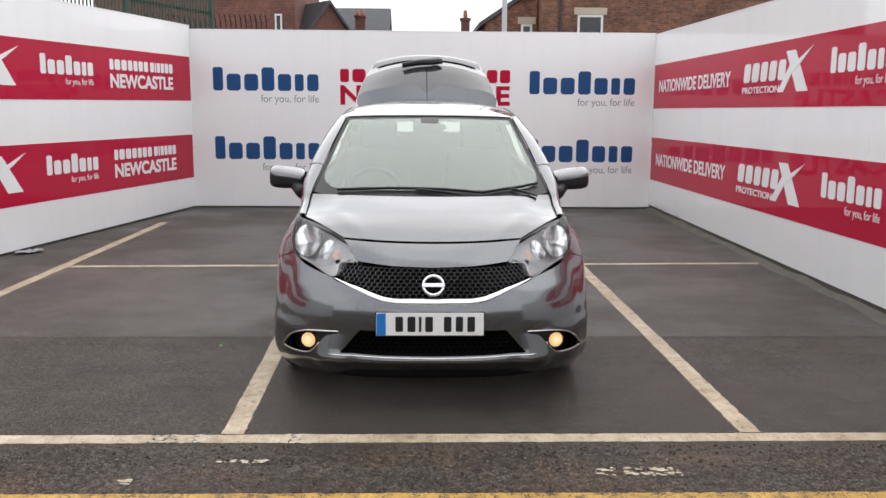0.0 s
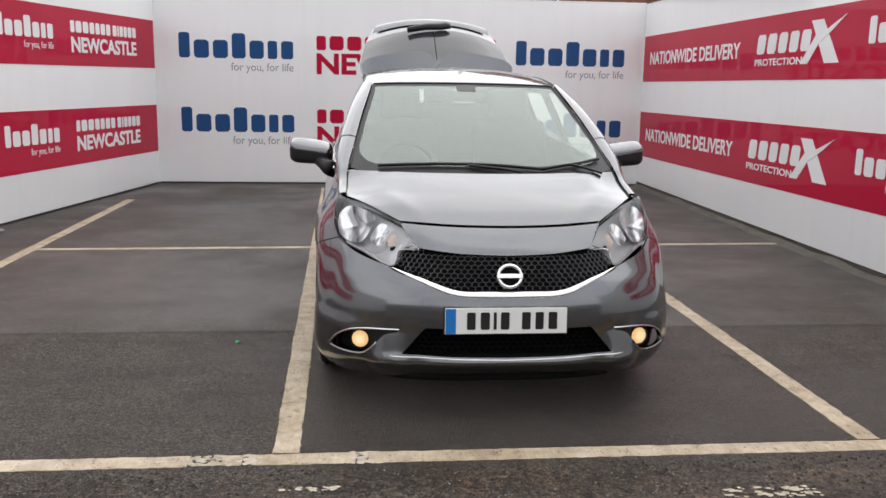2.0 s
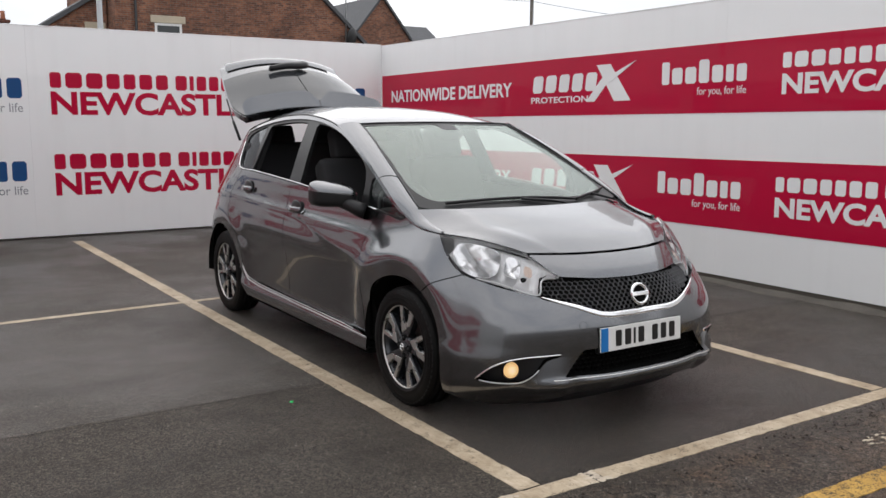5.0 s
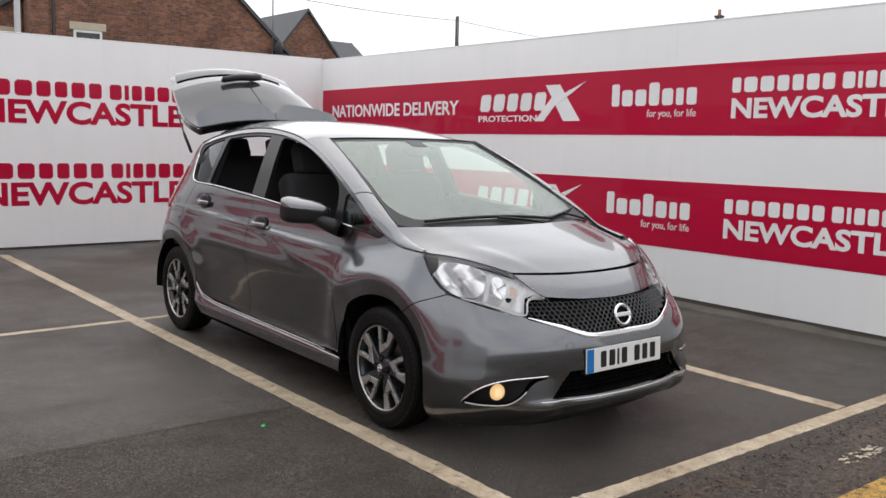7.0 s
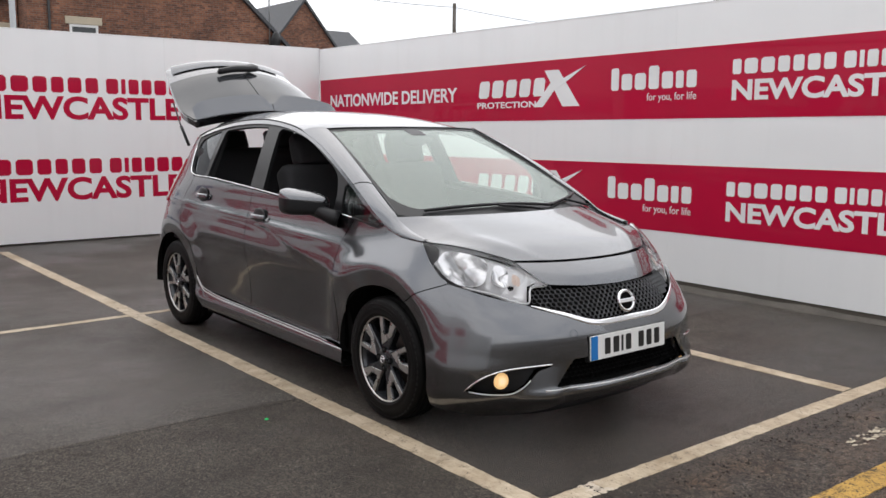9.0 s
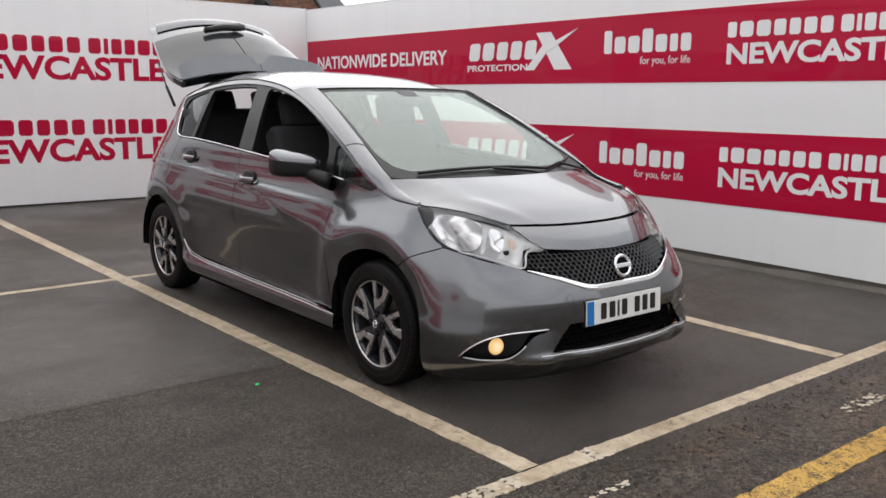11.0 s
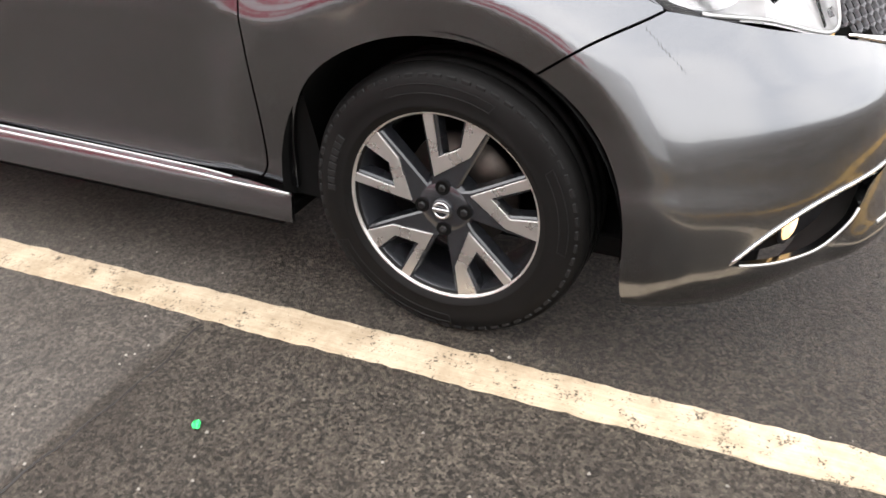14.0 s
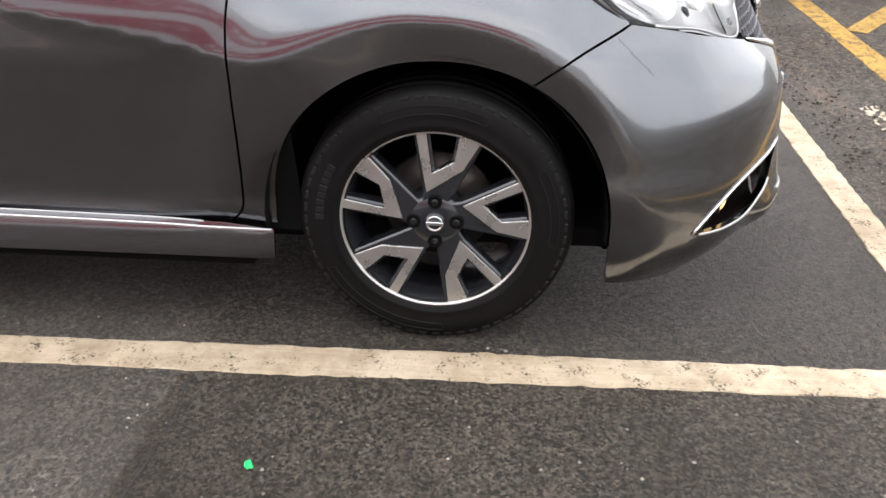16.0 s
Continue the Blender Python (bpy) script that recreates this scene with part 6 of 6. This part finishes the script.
    for v in mirror.verts:
        x, y, z = (math.copysign(abs(c) ** 0.46, c) for c in v.co)
        out_ = x * 0.5 + 0.5  # 0 at the door, 1 at the tip
        tall = 0.078 * (0.84 + 0.16 * out_) * (1 - (0.42 * max(0, -y) if z > 0 else 0.12))
        v.co = Vector((sg * x * 0.121, (y if y < 0 else y * 0.30) * 0.105 * (1 - 0.25 * out_) + 0.035 * out_, z * tall + 0.016 * out_))
    for f in mirror.faces:
        f.smooth = True
    bmesh.ops.recalc_face_normals(mirror, faces=mirror.faces[:])
    mm = pose(*mc)
    cap = mirror.copy()
    for mesh_, keep_up in ((mirror, False), (cap, True)):
        bmesh.ops.bisect_plane(mesh_, geom=mesh_.verts[:] + mesh_.edges[:] + mesh_.faces[:], plane_co=(0, 0, 0.022), plane_no=(-sg * 0.12, -0.06, 1), clear_inner=keep_up, clear_outer=not keep_up)
    mir = part("door_mirror", mirror, TRIM, car, "door mirror with a grey cap and black base", matrix=mm)
    part("mirror_cap", cap, PAINT, mir, matrix=mm)
    part("mirror_arm", rod([(sg * 0.775, 5.47, 0.935), (sg * 0.80, 5.49, 0.945), (sg * 0.83, 5.54, 0.965), (sg * 0.865, 5.60, 0.985)], [0.045, 0.042, 0.036, 0.034], 12), TRIM, mir)
    part("mirror_glass", box_bm(mc[0] - 0.082, mc[1] + 0.030, mc[2] - 0.05, mc[0] + 0.082, mc[1] + 0.036, mc[2] + 0.05, 0.012), CHROME, mir)

    # dark seal between rail, pillar and roof, and the cabin's side trim
    seal = np.array([q for q in drip if q[0] > sy(5.16)])
    part("drip_seal", rod([tuple(p) for p in rail_fn(seal[:, 0], seal[:, 1] + 0.002)], 0.005, 6), TRIM, car)
    trim_loop = [(sy(7.22), 0.60), (sy(7.22), 1.36), (sy(7.62), 1.32), (sy(7.80), 1.10), (sy(7.80), 0.60)]
    part("cabin_trim", panel(trim_loop, side_in(0.06), 0.1, depth=0, out=-orient, holes=([(sy(7.30), 1.10), (sy(7.30), 1.33), (sy(7.50), 1.29), (sy(7.44), 1.12)],)), DASH, car)

# ---------------------------------------------------------------- car: roof, windscreen, tailgate
ROOF_MID = smooth_rows([(0, 5.935, 1.405), (0, 6.10, 1.445), (0, 6.35, 1.482), (0, 6.75, 1.510), (0, 7.20, 1.515), (0, 7.62, 1.500)])
edge_sz = curve([(sy(y), z) for y, z in ((6.10, 1.380), (6.21, 1.402), (6.45, 1.435), (6.70, 1.450), (7.0, 1.440), (7.25, 1.412), (7.50, 1.372), (7.66, 1.340))], 0.03)
ROOF_EDGE = smooth_rows(body(edge_sz[:, 0], edge_sz[:, 1], -0.004))


def roof_fn(u, v):
    w = np.clip(u * 2 - 1, -1.02, 1.02)
    a, m, e = np.abs(w), ROOF_MID(v), ROOF_EDGE(v)
    return np.stack([w * e[..., 0], m[..., 1] + (e[..., 1] - m[..., 1]) * a ** 4, e[..., 2] + (m[..., 2] - e[..., 2]) * (1 - a ** 2.6)], -1)


part("roof", sheet(roof_fn, 48, 40, thick=0.03), PAINT, car)
SCREEN_LOW = smooth_rows([(-0.684, 5.090, 0.986), (-0.60, 5.035, 0.972), (-0.35, 4.965, 0.962), (0, 4.945, 0.960), (0.35, 4.965, 0.962), (0.60, 5.035, 0.972), (0.684, 5.090, 0.986)])
SCREEN_TOP = smooth_rows([(-0.545, 5.975, 1.394), (-0.40, 5.955, 1.400), (0, 5.935, 1.4045), (0.40, 5.955, 1.400), (0.545, 5.975, 1.394)])


def screen_fn(u, v, lift=0.0):
    a, b = SCREEN_LOW(u), SCREEN_TOP(u)
    k = v[..., None]
    return a + (b - a) * k + np.array([0, -0.42, 0.9]) * (0.030 * 4 * v * (1 - v) * (0.4 + 0.6 * np.sin(np.pi * np.clip(u, 0, 1))) + lift)[..., None]


screen = part("windscreen", sheet(lambda u, v: screen_fn(u, v, 0.0 * u), 40, 24), WINDSCREEN, car, "green-tinted laminated windscreen")
screen.visible_shadow = False
for a, b, c, d in ((0, 1, 0, 0.075), (0, 1, 0.965, 1), (0, 0.020, 0.07, 0.97), (0.980, 1, 0.07, 0.97), (0.45, 0.55, 0.88, 0.966)):
    part("screen_border", sheet(lambda u, v: screen_fn(a + (b - a) * u, c + (d - c) * v, 0.0015 + 0.0 * u), 30 if b - a > 0.2 else 5, 24 if d - c > 0.2 else 4), TRIM, screen)
for left in (True, False):
    def corner(u, v, left=left):
        a = 0.019 + 0.105 * u
        return screen_fn(a if left else 1 - a, 0.072 + 0.17 * v * (1 - np.sqrt(np.clip(1 - (1 - u) ** 2, 0, 1))), 0.0015 + 0.0 * u)
    part("screen_border", sheet(corner, 14, 6, not left), TRIM, screen)
part("screen_seal", rod([tuple(p) for p in screen_fn(np.linspace(0, 1, 40), np.full(40, 1.0), np.full(40, 0.003))], 0.006, 6), TRIM, screen)
for u0 in (0.004, 0.996):
    part("screen_seal", rod([tuple(p) for p in screen_fn(np.full(30, u0), np.linspace(0.0, 1.0, 30), np.full(30, 0.002))], 0.006, 6), TRIM, screen)
cowl = lambda u, v: SCREEN_LOW(u) * (1 - v[..., None]) + v[..., None] * (SCREEN_LOW(u) * np.array([0.985, 1, 1]) + np.array([0, -0.075, -0.012])) + np.array([0, 0.012, -0.004]) - np.stack([0 * u, 0 * u, 0.05 * np.abs(2 * u - 1) ** 10], -1)
part("cowl_panel", sheet(cowl, 40, 5, True), TRIM, car, "black plastic cowl under the windscreen")


def wiper(pts, name="wiper"):
    ps = np.array([screen_fn(np.array([u]), np.array([v]), np.array([0.018]))[0] for u, v in pts])
    arm = part(name, rod([tuple(p) for p in curve(ps, 0.03)], 0.007, 8), TRIM, car, "black windscreen wiper")
    return arm


w1 = wiper([(0.70, -0.045), (0.60, 0.020), (0.44, 0.062)])
blade = np.array([screen_fn(np.array([u]), np.array([v]), np.array([0.010]))[0] for u, v in [(0.115, 0.040), (0.22, 0.062), (0.36, 0.074), (0.50, 0.070), (0.60, 0.058), (0.70, 0.036)]])
part("wiper_blade", strip(curve(blade, 0.03), (0, -0.42, 0.9), 0.013, 0.013), TRIM, w1)
w2 = wiper([(0.93, -0.03), (0.87, 0.03), (0.82, 0.066)])
blade = np.array([screen_fn(np.array([u]), np.array([v]), np.array([0.010]))[0] for u, v in [(0.70, 0.034), (0.78, 0.058), (0.88, 0.080), (0.955, 0.098)]])
part("wiper_blade", strip(curve(blade, 0.03), (0, -0.42, 0.9), 0.013, 0.013), TRIM, w2)
mirror_in = bmesh.new()
bmesh.ops.create_uvsphere(mirror_in, u_segments=20, v_segments=10, radius=1, matrix=Matrix.LocRotScale((0, 5.83, 1.335), None, (0.11, 0.022, 0.036)))
part("inner_mirror", mirror_in, TRIM, car)

# tailgate, swung up: outer face towards the front, a deep glass and the spoiler at the hinge
TG_MID = smooth_rows([(0, 7.655, 1.515), (0, 7.80, 1.570), (0, 7.98, 1.690), (0, 8.18, 1.815), (0, 8.34, 1.885), (0, 8.46, 1.912), (0, 8.52, 1.885)])
TG_EDGE = smooth_rows([(0.60, 7.72, 1.440), (0.628, 7.90, 1.500), (0.615, 8.05, 1.575), (0.590, 8.20, 1.665), (0.545, 8.38, 1.770), (0.500, 8.52, 1.845), (0.46, 8.56, 1.830)])


def gate_fn(u, v, lift=0.0):
    w = np.clip(u * 2 - 1, -1.02, 1.02)
    a, m, e = np.abs(w), TG_MID(v), TG_EDGE(v)
    return np.stack([w * e[..., 0], m[..., 1] + (e[..., 1] - m[..., 1]) * a ** 2.4, e[..., 2] + (m[..., 2] - e[..., 2]) * (1 - a ** 2.2)], -1) + np.array([0, -0.45, 0.89]) * np.asarray(lift)[..., None]


gate = part("tailgate", sheet(lambda u, v: gate_fn(u, v, -0.006 + 0 * u), 44, 40, thick=0.05), PAINT, car, "raised grey tailgate with dark glass")
part("rear_glass", sheet(lambda u, v: gate_fn(0.006 + 0.988 * u, 0.03 + 0.64 * v, 0.001 + 0 * u), 36, 18), TAILGATE_GLASS, gate, "dark rear window")


def lobe(u, v, x0, x1):
    """One half of the roof spoiler, a blade that stands off the glass at its free edge and drops to the middle."""
    c = x0 + (x1 - x0) * np.asarray(u)
    a = np.abs(2 * c - 1)
    reach = (0.30 + 0.70 * np.clip((a - 0.02) / 0.16, 0, 1)) * (1 - 0.55 * np.clip((a - 0.80) / 0.20, 0, 1) ** 2)
    reach = reach * reach * (3 - 2 * reach)
    return gate_fn(c, 0.004 + (0.045 + 0.060 * reach) * v, 0.006 + 0.100 * (0.25 + 0.75 * reach) * v)


for x0, x1 in ((0.005, 0.497), (0.503, 0.995)):
    part("spoiler", sheet(lambda u, v: lobe(u, v, x0, x1), 40, 12, thick=0.016), PAINT, gate)
part("rim_band", sheet(lambda u, v: gate_fn(0.03 + 0.94 * u, 0.80 + 0.19 * v, 0.004 + 0.022 * np.sin(np.pi * np.clip(v, 0, 1)) + 0 * u), 40, 10), PAINT, gate)
part("glass_seam", strip(np.array([gate_fn(np.array([0.5]), np.array([q]), np.array([0.001]))[0] for q in np.linspace(0.05, 0.62, 12)]), (0, -0.45, 0.89), 0.006, 0.002), MATT_BLACK, gate)
wp = np.array([gate_fn(np.array([0.5 + a]), np.array([b]), np.array([0.022]))[0] for a, b in ((0.11, 0.70), (0.05, 0.66), (-0.06, 0.64), (-0.19, 0.60))])
part("rear_wiper", strip(curve(wp, 0.03), (0, -0.45, 0.89), np.linspace(0.085, 0.030, len(curve(wp, 0.03))), 0.04), TRIM, gate, "black rear wiper")
for sg in (-1, 1):
    part("gas_strut", rod([(sg * 0.535, 8.02, 1.26), (sg * 0.535, 8.16, 1.40), (sg * 0.535, 8.165, 1.405), (sg * 0.535, 8.30, 1.58)], [0.011, 0.011, 0.006, 0.006], 8), TRIM, car, "black gas strut holding the tailgate")

# underside and cabin
part("floor_pan", box_bm(-0.70, 4.40, 0.19, 0.70, 8.05, 0.24, 0.01), MATT_BLACK, car)
# unseen flat boxes, added to deepen the shade on the ground below
part("shade_tray", box_bm(-0.79, 5.42, 0.158, 0.79, 7.16, 0.186, 0.006), MATT_BLACK, car)
part("shade_tray", box_bm(-0.66, 4.42, 0.165, 0.66, 4.62, 0.186, 0.006), MATT_BLACK, car)
part("shade_tray", box_bm(-0.51, 4.63, 0.165, 0.51, 5.41, 0.186, 0.006), MATT_BLACK, car)
part("engine_bay", box_bm(-0.50, 4.45, 0.24, 0.50, 5.0, 0.70, 0.02), MATT_BLACK, car)


def bulk(name, pts, x0, x1, material, bevel=0.03, label=""):
    bm = prism(pts, 0, x0, x1)
    bmesh.ops.bevel(bm, geom=bm.edges[:], offset=bevel, segments=3, affect="EDGES", profile=0.6)
    for f in bm.faces:
        f.smooth = True
    return part(name, bm, material, car, label)


bulk("dashboard", [(5.02, 0.60), (5.02, 0.90), (5.20, 0.955), (5.52, 0.945), (5.60, 0.88), (5.58, 0.66)], -0.66, 0.66, DASH, 0.025, "dark grey dashboard")
for cx in (-0.36, 0.36):
    bulk("seat_base", [(5.80, 0.35), (5.80, 0.58), (5.88, 0.62), (6.30, 0.58), (6.32, 0.35)], cx - 0.25, cx + 0.25, FABRIC, 0.04)
    bulk("seat_back", [(6.13, 0.55), (6.27, 0.52), (6.52, 1.12), (6.44, 1.18), (6.35, 1.16)], cx - 0.24, cx + 0.24, FABRIC, 0.045, "dark fabric seat back")
    bulk("headrest", [(6.39, 1.18), (6.50, 1.17), (6.55, 1.33), (6.50, 1.37), (6.45, 1.36)], cx - 0.13, cx + 0.13, FABRIC, 0.03)
bulk("rear_bench", [(6.85, 0.35), (6.85, 0.60), (7.30, 0.58), (7.32, 0.35)], -0.62, 0.62, FABRIC, 0.04)
bulk("rear_seat_back", [(7.22, 0.55), (7.36, 0.52), (7.62, 1.22), (7.54, 1.26), (7.45, 1.23)], -0.66, 0.66, FABRIC, 0.04)
for cx in (-0.40, 0.0, 0.40):
    bulk("headrest", [(7.50, 1.25), (7.60, 1.24), (7.64, 1.36), (7.57, 1.38)], cx - 0.12, cx + 0.12, FABRIC, 0.025)
part("headlining", sheet(lambda u, v: roof_fn(0.03 + 0.94 * u, 0.03 + 0.94 * v) - np.array([0, 0, 0.05]), 20, 20, True), DASH, car)
wheel_m = pose(-0.36, 5.72, 0.90, 65, 0, 0)
part("steering_wheel", rod([(0.18 * math.cos(w), 0.18 * math.sin(w), 0) for w in np.linspace(0, 2 * math.pi, 36, endpoint=False)], 0.016, 10, True), TRIM, car, matrix=wheel_m)

# ---------------------------------------------------------------- car: wheels
RIM_R = 0.2125


def lathe(profile, n=72):
    """A ring turned about x from (x, radius) pairs."""
    verts, faces, m = [], [], len(profile)
    for i in range(n):
        w = 2 * math.pi * i / n
        for x, r in profile:
            verts.append((x, r * math.cos(w), r * math.sin(w)))
    for i in range(n):
        j = (i + 1) % n
        for k in range(m - 1):
            faces.append((i * m + k, j * m + k, j * m + k + 1, i * m + k + 1))
    return mesh_of("ring", verts, faces, True)


tyre_me = lathe([(0.075, 0.200), (0.090, 0.212), (0.094, 0.222), (0.0955, 0.224), (0.0935, 0.228), (0.0965, 0.245), (0.0960, 0.262), (0.0915, 0.278), (0.0905, 0.280), (0.083, 0.2935), (0.070, 0.300), (0.062, 0.3025),
                 (0.058, 0.3028), (0.057, 0.297), (0.050, 0.297), (0.049, 0.3032), (0.020, 0.304), (0.019, 0.297), (0.010, 0.297), (0.009, 0.304), (-0.020, 0.304), (-0.021, 0.297), (-0.030, 0.297), (-0.031, 0.303), (-0.070, 0.300), (-0.085, 0.290), (-0.095, 0.262), (-0.090, 0.215), (-0.075, 0.200)])
barrel_me = lathe([(0.082, 0.2085), (0.070, 0.200), (0.040, 0.190), (-0.060, 0.185), (-0.080, 0.198)])
lip_me = lathe([(0.0760, 0.2040), (0.0835, 0.2045), (0.0865, 0.2075), (0.0870, 0.2105), (0.0840, 0.2130), (0.0770, 0.2130)])
disc_me = lathe([(-0.012, 0.02), (-0.012, 0.125), (-0.030, 0.127), (-0.030, 0.02)])
V_FACE = [(-0.185, 0.962), (-0.085, 0.975), (-0.035, 0.53), (0.195, 0.655), (0.255, 0.945), (0.455, 0.862), (0.285, 0.575), (-0.085, 0.325)]


def spoke_x(y, z):
    r = math.hypot(y, z) / RIM_R
    return 0.080 - 0.016 * (1 - min(1, r)) ** 2 + 0.012 * math.exp(-(r / 0.5) ** 2)


def spoke_solid(poly, lift, depth, inset_, holes=()):
    """A flat-faced solid in the wheel's plane with bevelled flanks."""
    p = tidy(np.array(poly) * RIM_R, 0.012)
    inner = shrunk(p, inset_)
    n = len(p)
    verts = [(spoke_x(y, z) + lift, y, z) for y, z in inner] + [(spoke_x(y, z) + lift - inset_ * 0.9, y, z) for y, z in p] + [(spoke_x(y, z) + lift - depth, y, z) for y, z in p]
    bm = bmesh.new()
    vs = [bm.verts.new(v) for v in verts]
    bmesh.ops.triangle_fill(bm, edges=[bm.edges.new((vs[i], vs[(i + 1) % n])) for i in range(n)], use_beauty=True)
    for r in range(2):
        for i in range(n):
            j = (i + 1) % n
            bm.faces.new((vs[r * n + i], vs[(r + 1) * n + i], vs[(r + 1) * n + j], vs[r * n + j]))
    bmesh.ops.recalc_face_normals(bm, faces=bm.faces[:])
    me = bpy.data.meshes.new("spoke")
    bm.to_mesh(me)
    bm.free()
    return me


face_me = spoke_solid(V_FACE, 0.0, 0.012, 0.0008)
arm_a = spoke_solid([(-0.215, 0.955), (-0.055, 0.985), (-0.005, 0.56), (0.02, 0.20), (-0.14, 0.20), (-0.125, 0.34)], -0.004, 0.034, 0.004)
arm_b = spoke_solid([(0.225, 0.965), (0.49, 0.845), (0.335, 0.555), (0.13, 0.18), (-0.10, 0.18), (-0.06, 0.48), (0.165, 0.625)], -0.004, 0.034, 0.004)
hub_me = lathe([(0.020, 0.0), (0.0815, 0.0), (0.0815, 0.030), (0.0790, 0.050), (0.0725, 0.060), (0.060, 0.066), (0.030, 0.070)], 40)
cap_me = lathe([(0.080, 0.0), (0.0895, 0.0), (0.0895, 0.020), (0.086, 0.0235), (0.078, 0.024)], 32)
nut_me = lathe([(0.070, 0.0), (0.0850, 0.0), (0.0862, 0.004), (0.0862, 0.0070), (0.080, 0.0088), (0.070, 0.009)], 6)
# flat disc, made black to give the shade of a nut's recess
cup_me = lathe([(0.060, 0.0), (0.0822, 0.0), (0.0822, 0.0125), (0.0832, 0.0140), (0.0832, 0.0155), (0.074, 0.0165)], 24)
valve_me = lathe([(0.045, 0.0), (0.068, 0.0), (0.069, 0.005), (0.060, 0.0075), (0.045, 0.008)], 12)
word_me = []
for k in range(8):
    bmw = box_bm(0.094, -0.0065, 0.243, 0.0985, 0.0065, 0.261, 0.001, 1)
    bmesh.ops.rotate(bmw, verts=bmw.verts[:], cent=(0, 0, 0), matrix=Matrix.Rotation(radians(-3.9 * (k - 3.5)), 3, "X"))
    me = bpy.data.meshes.new("bar")
    bmw.to_mesh(me)
    bmw.free()
    word_me.append(me)
band_me = []
for half in (26, 20, 34):
    out = [(0.0958, 0.269 * math.sin(q), 0.269 * math.cos(q)) for q in np.radians(np.linspace(-half, half, 22))]
    back = [(0.0968, 0.251 * math.sin(q), 0.251 * math.cos(q)) for q in np.radians(np.linspace(half - 1, 1 - half, 22))]
    band_me.append(rod(out + back, 0.0011, 6, True))
block_bm = bmesh.new()
for k in range(60):
    cell = box_bm(0.0855, -0.011, 0.2785, 0.0905, 0.009, 0.2885, 0.002, 1)
    bmesh.ops.rotate(cell, verts=cell.verts[:], cent=(0, 0, 0), matrix=Matrix.Rotation(radians(6 * k), 3, "X"))
    tmp = bpy.data.meshes.new("tmp")
    cell.to_mesh(tmp)
    cell.free()
    block_bm.from_mesh(tmp)
    bpy.data.meshes.remove(tmp)
blocks_me = bpy.data.meshes.new("blocks")
block_bm.to_mesh(blocks_me)
block_bm.free()
for me, mt in ((tyre_me, RUBBER), (barrel_me, RIM_DARK), (lip_me, RIM_FACE), (disc_me, DISC), (face_me, RIM_FACE), (arm_a, RIM_DARK), (arm_b, RIM_DARK), (hub_me, RIM_DARK), (cap_me, RIM_DARK), (nut_me, TRIM), (cup_me, MATT_BLACK), (valve_me, TRIM), (blocks_me, TREAD), *[(w, TREAD) for w in band_me], *[(w, TREAD) for w in word_me]):
    me.materials.append(mt)


def wheel(sg, hy, spin):
    """A wheel about its hub; its outer face looks along the car's side sg."""
    hub = pose(sg * 0.732, hy, 0.297) @ Matrix.Diagonal((sg, 1, 1, 1)) if sg > 0 else pose(sg * 0.732, hy, 0.297, 0, 0, 180)
    w = new("wheel", tyre_me)
    w.matrix_basis = hub @ pose(0, 0, 0, spin, 0, 0)
    w.name = "wheel"
    w.parent = car
    w.matrix_parent_inverse = world_of(car).inverted()
    tagged(w, "black tyre on a two-tone alloy wheel")
    m = world_of(w)

    def sub(name, me, at=Matrix(), label=""):
        return part(name, me, None, w, label, matrix=m @ at)
    sub("rim_barrel", barrel_me)
    sub("rim_lip", lip_me)
    sub("brake_disc", disc_me)
    sub("hub", hub_me)
    sub("centre_cap", cap_me)
    ringm = rod([(0.0905, 0.0165 * math.cos(q), 0.0165 * math.sin(q)) for q in np.linspace(0, 2 * math.pi, 24, endpoint=False)], 0.0028, 6, True)
    ringm.materials.append(CHROME)
    sub("cap_ring", ringm)
    bar = bpy.data.meshes.new("bar")
    b_ = box_bm(0.089, -0.019, -0.0042, 0.0935, 0.019, 0.0042, 0.001, 1)
    b_.to_mesh(bar)
    b_.free()
    bar.materials.append(CHROME)
    sub("cap_bar", bar, pose(0, 0, 0, -spin, 0, 0))
    for k in range(5):
        turn = pose(0, 0, 0, 72 * k, 0, 0)
        sub("spoke", arm_a, turn)
        sub("spoke", arm_b, turn)
        sub("spoke_face", face_me, turn, "machined silver V-shaped spoke face")
    for k in range(4):
        turn = pose(0, 0, 0, 90 * k - spin, 0, 0) @ pose(0, 0, 0.047)
        sub("wheel_nut", nut_me, turn)
        sub("nut_recess_shade", cup_me, turn)
    sub("valve", valve_me, pose(0, 0, 0, 188 - spin, 0, 0) @ pose(0, 0, 0.165))
    sub("shoulder_tread", blocks_me)
    for k, me in enumerate(word_me):
        sub("sidewall_bar", me, pose(0, 0, 0, 74 - spin, 0, 0))
    for me, at in zip(band_me, (0, -80, 150)):
        sub("sidewall_band", me, pose(0, 0, 0, at - spin, 0, 0))
    return w


for sg in (-1, 1):
    for hy in (5.0, 7.6):
        wheel(sg, hy, 0 if hy < 6 else 20)
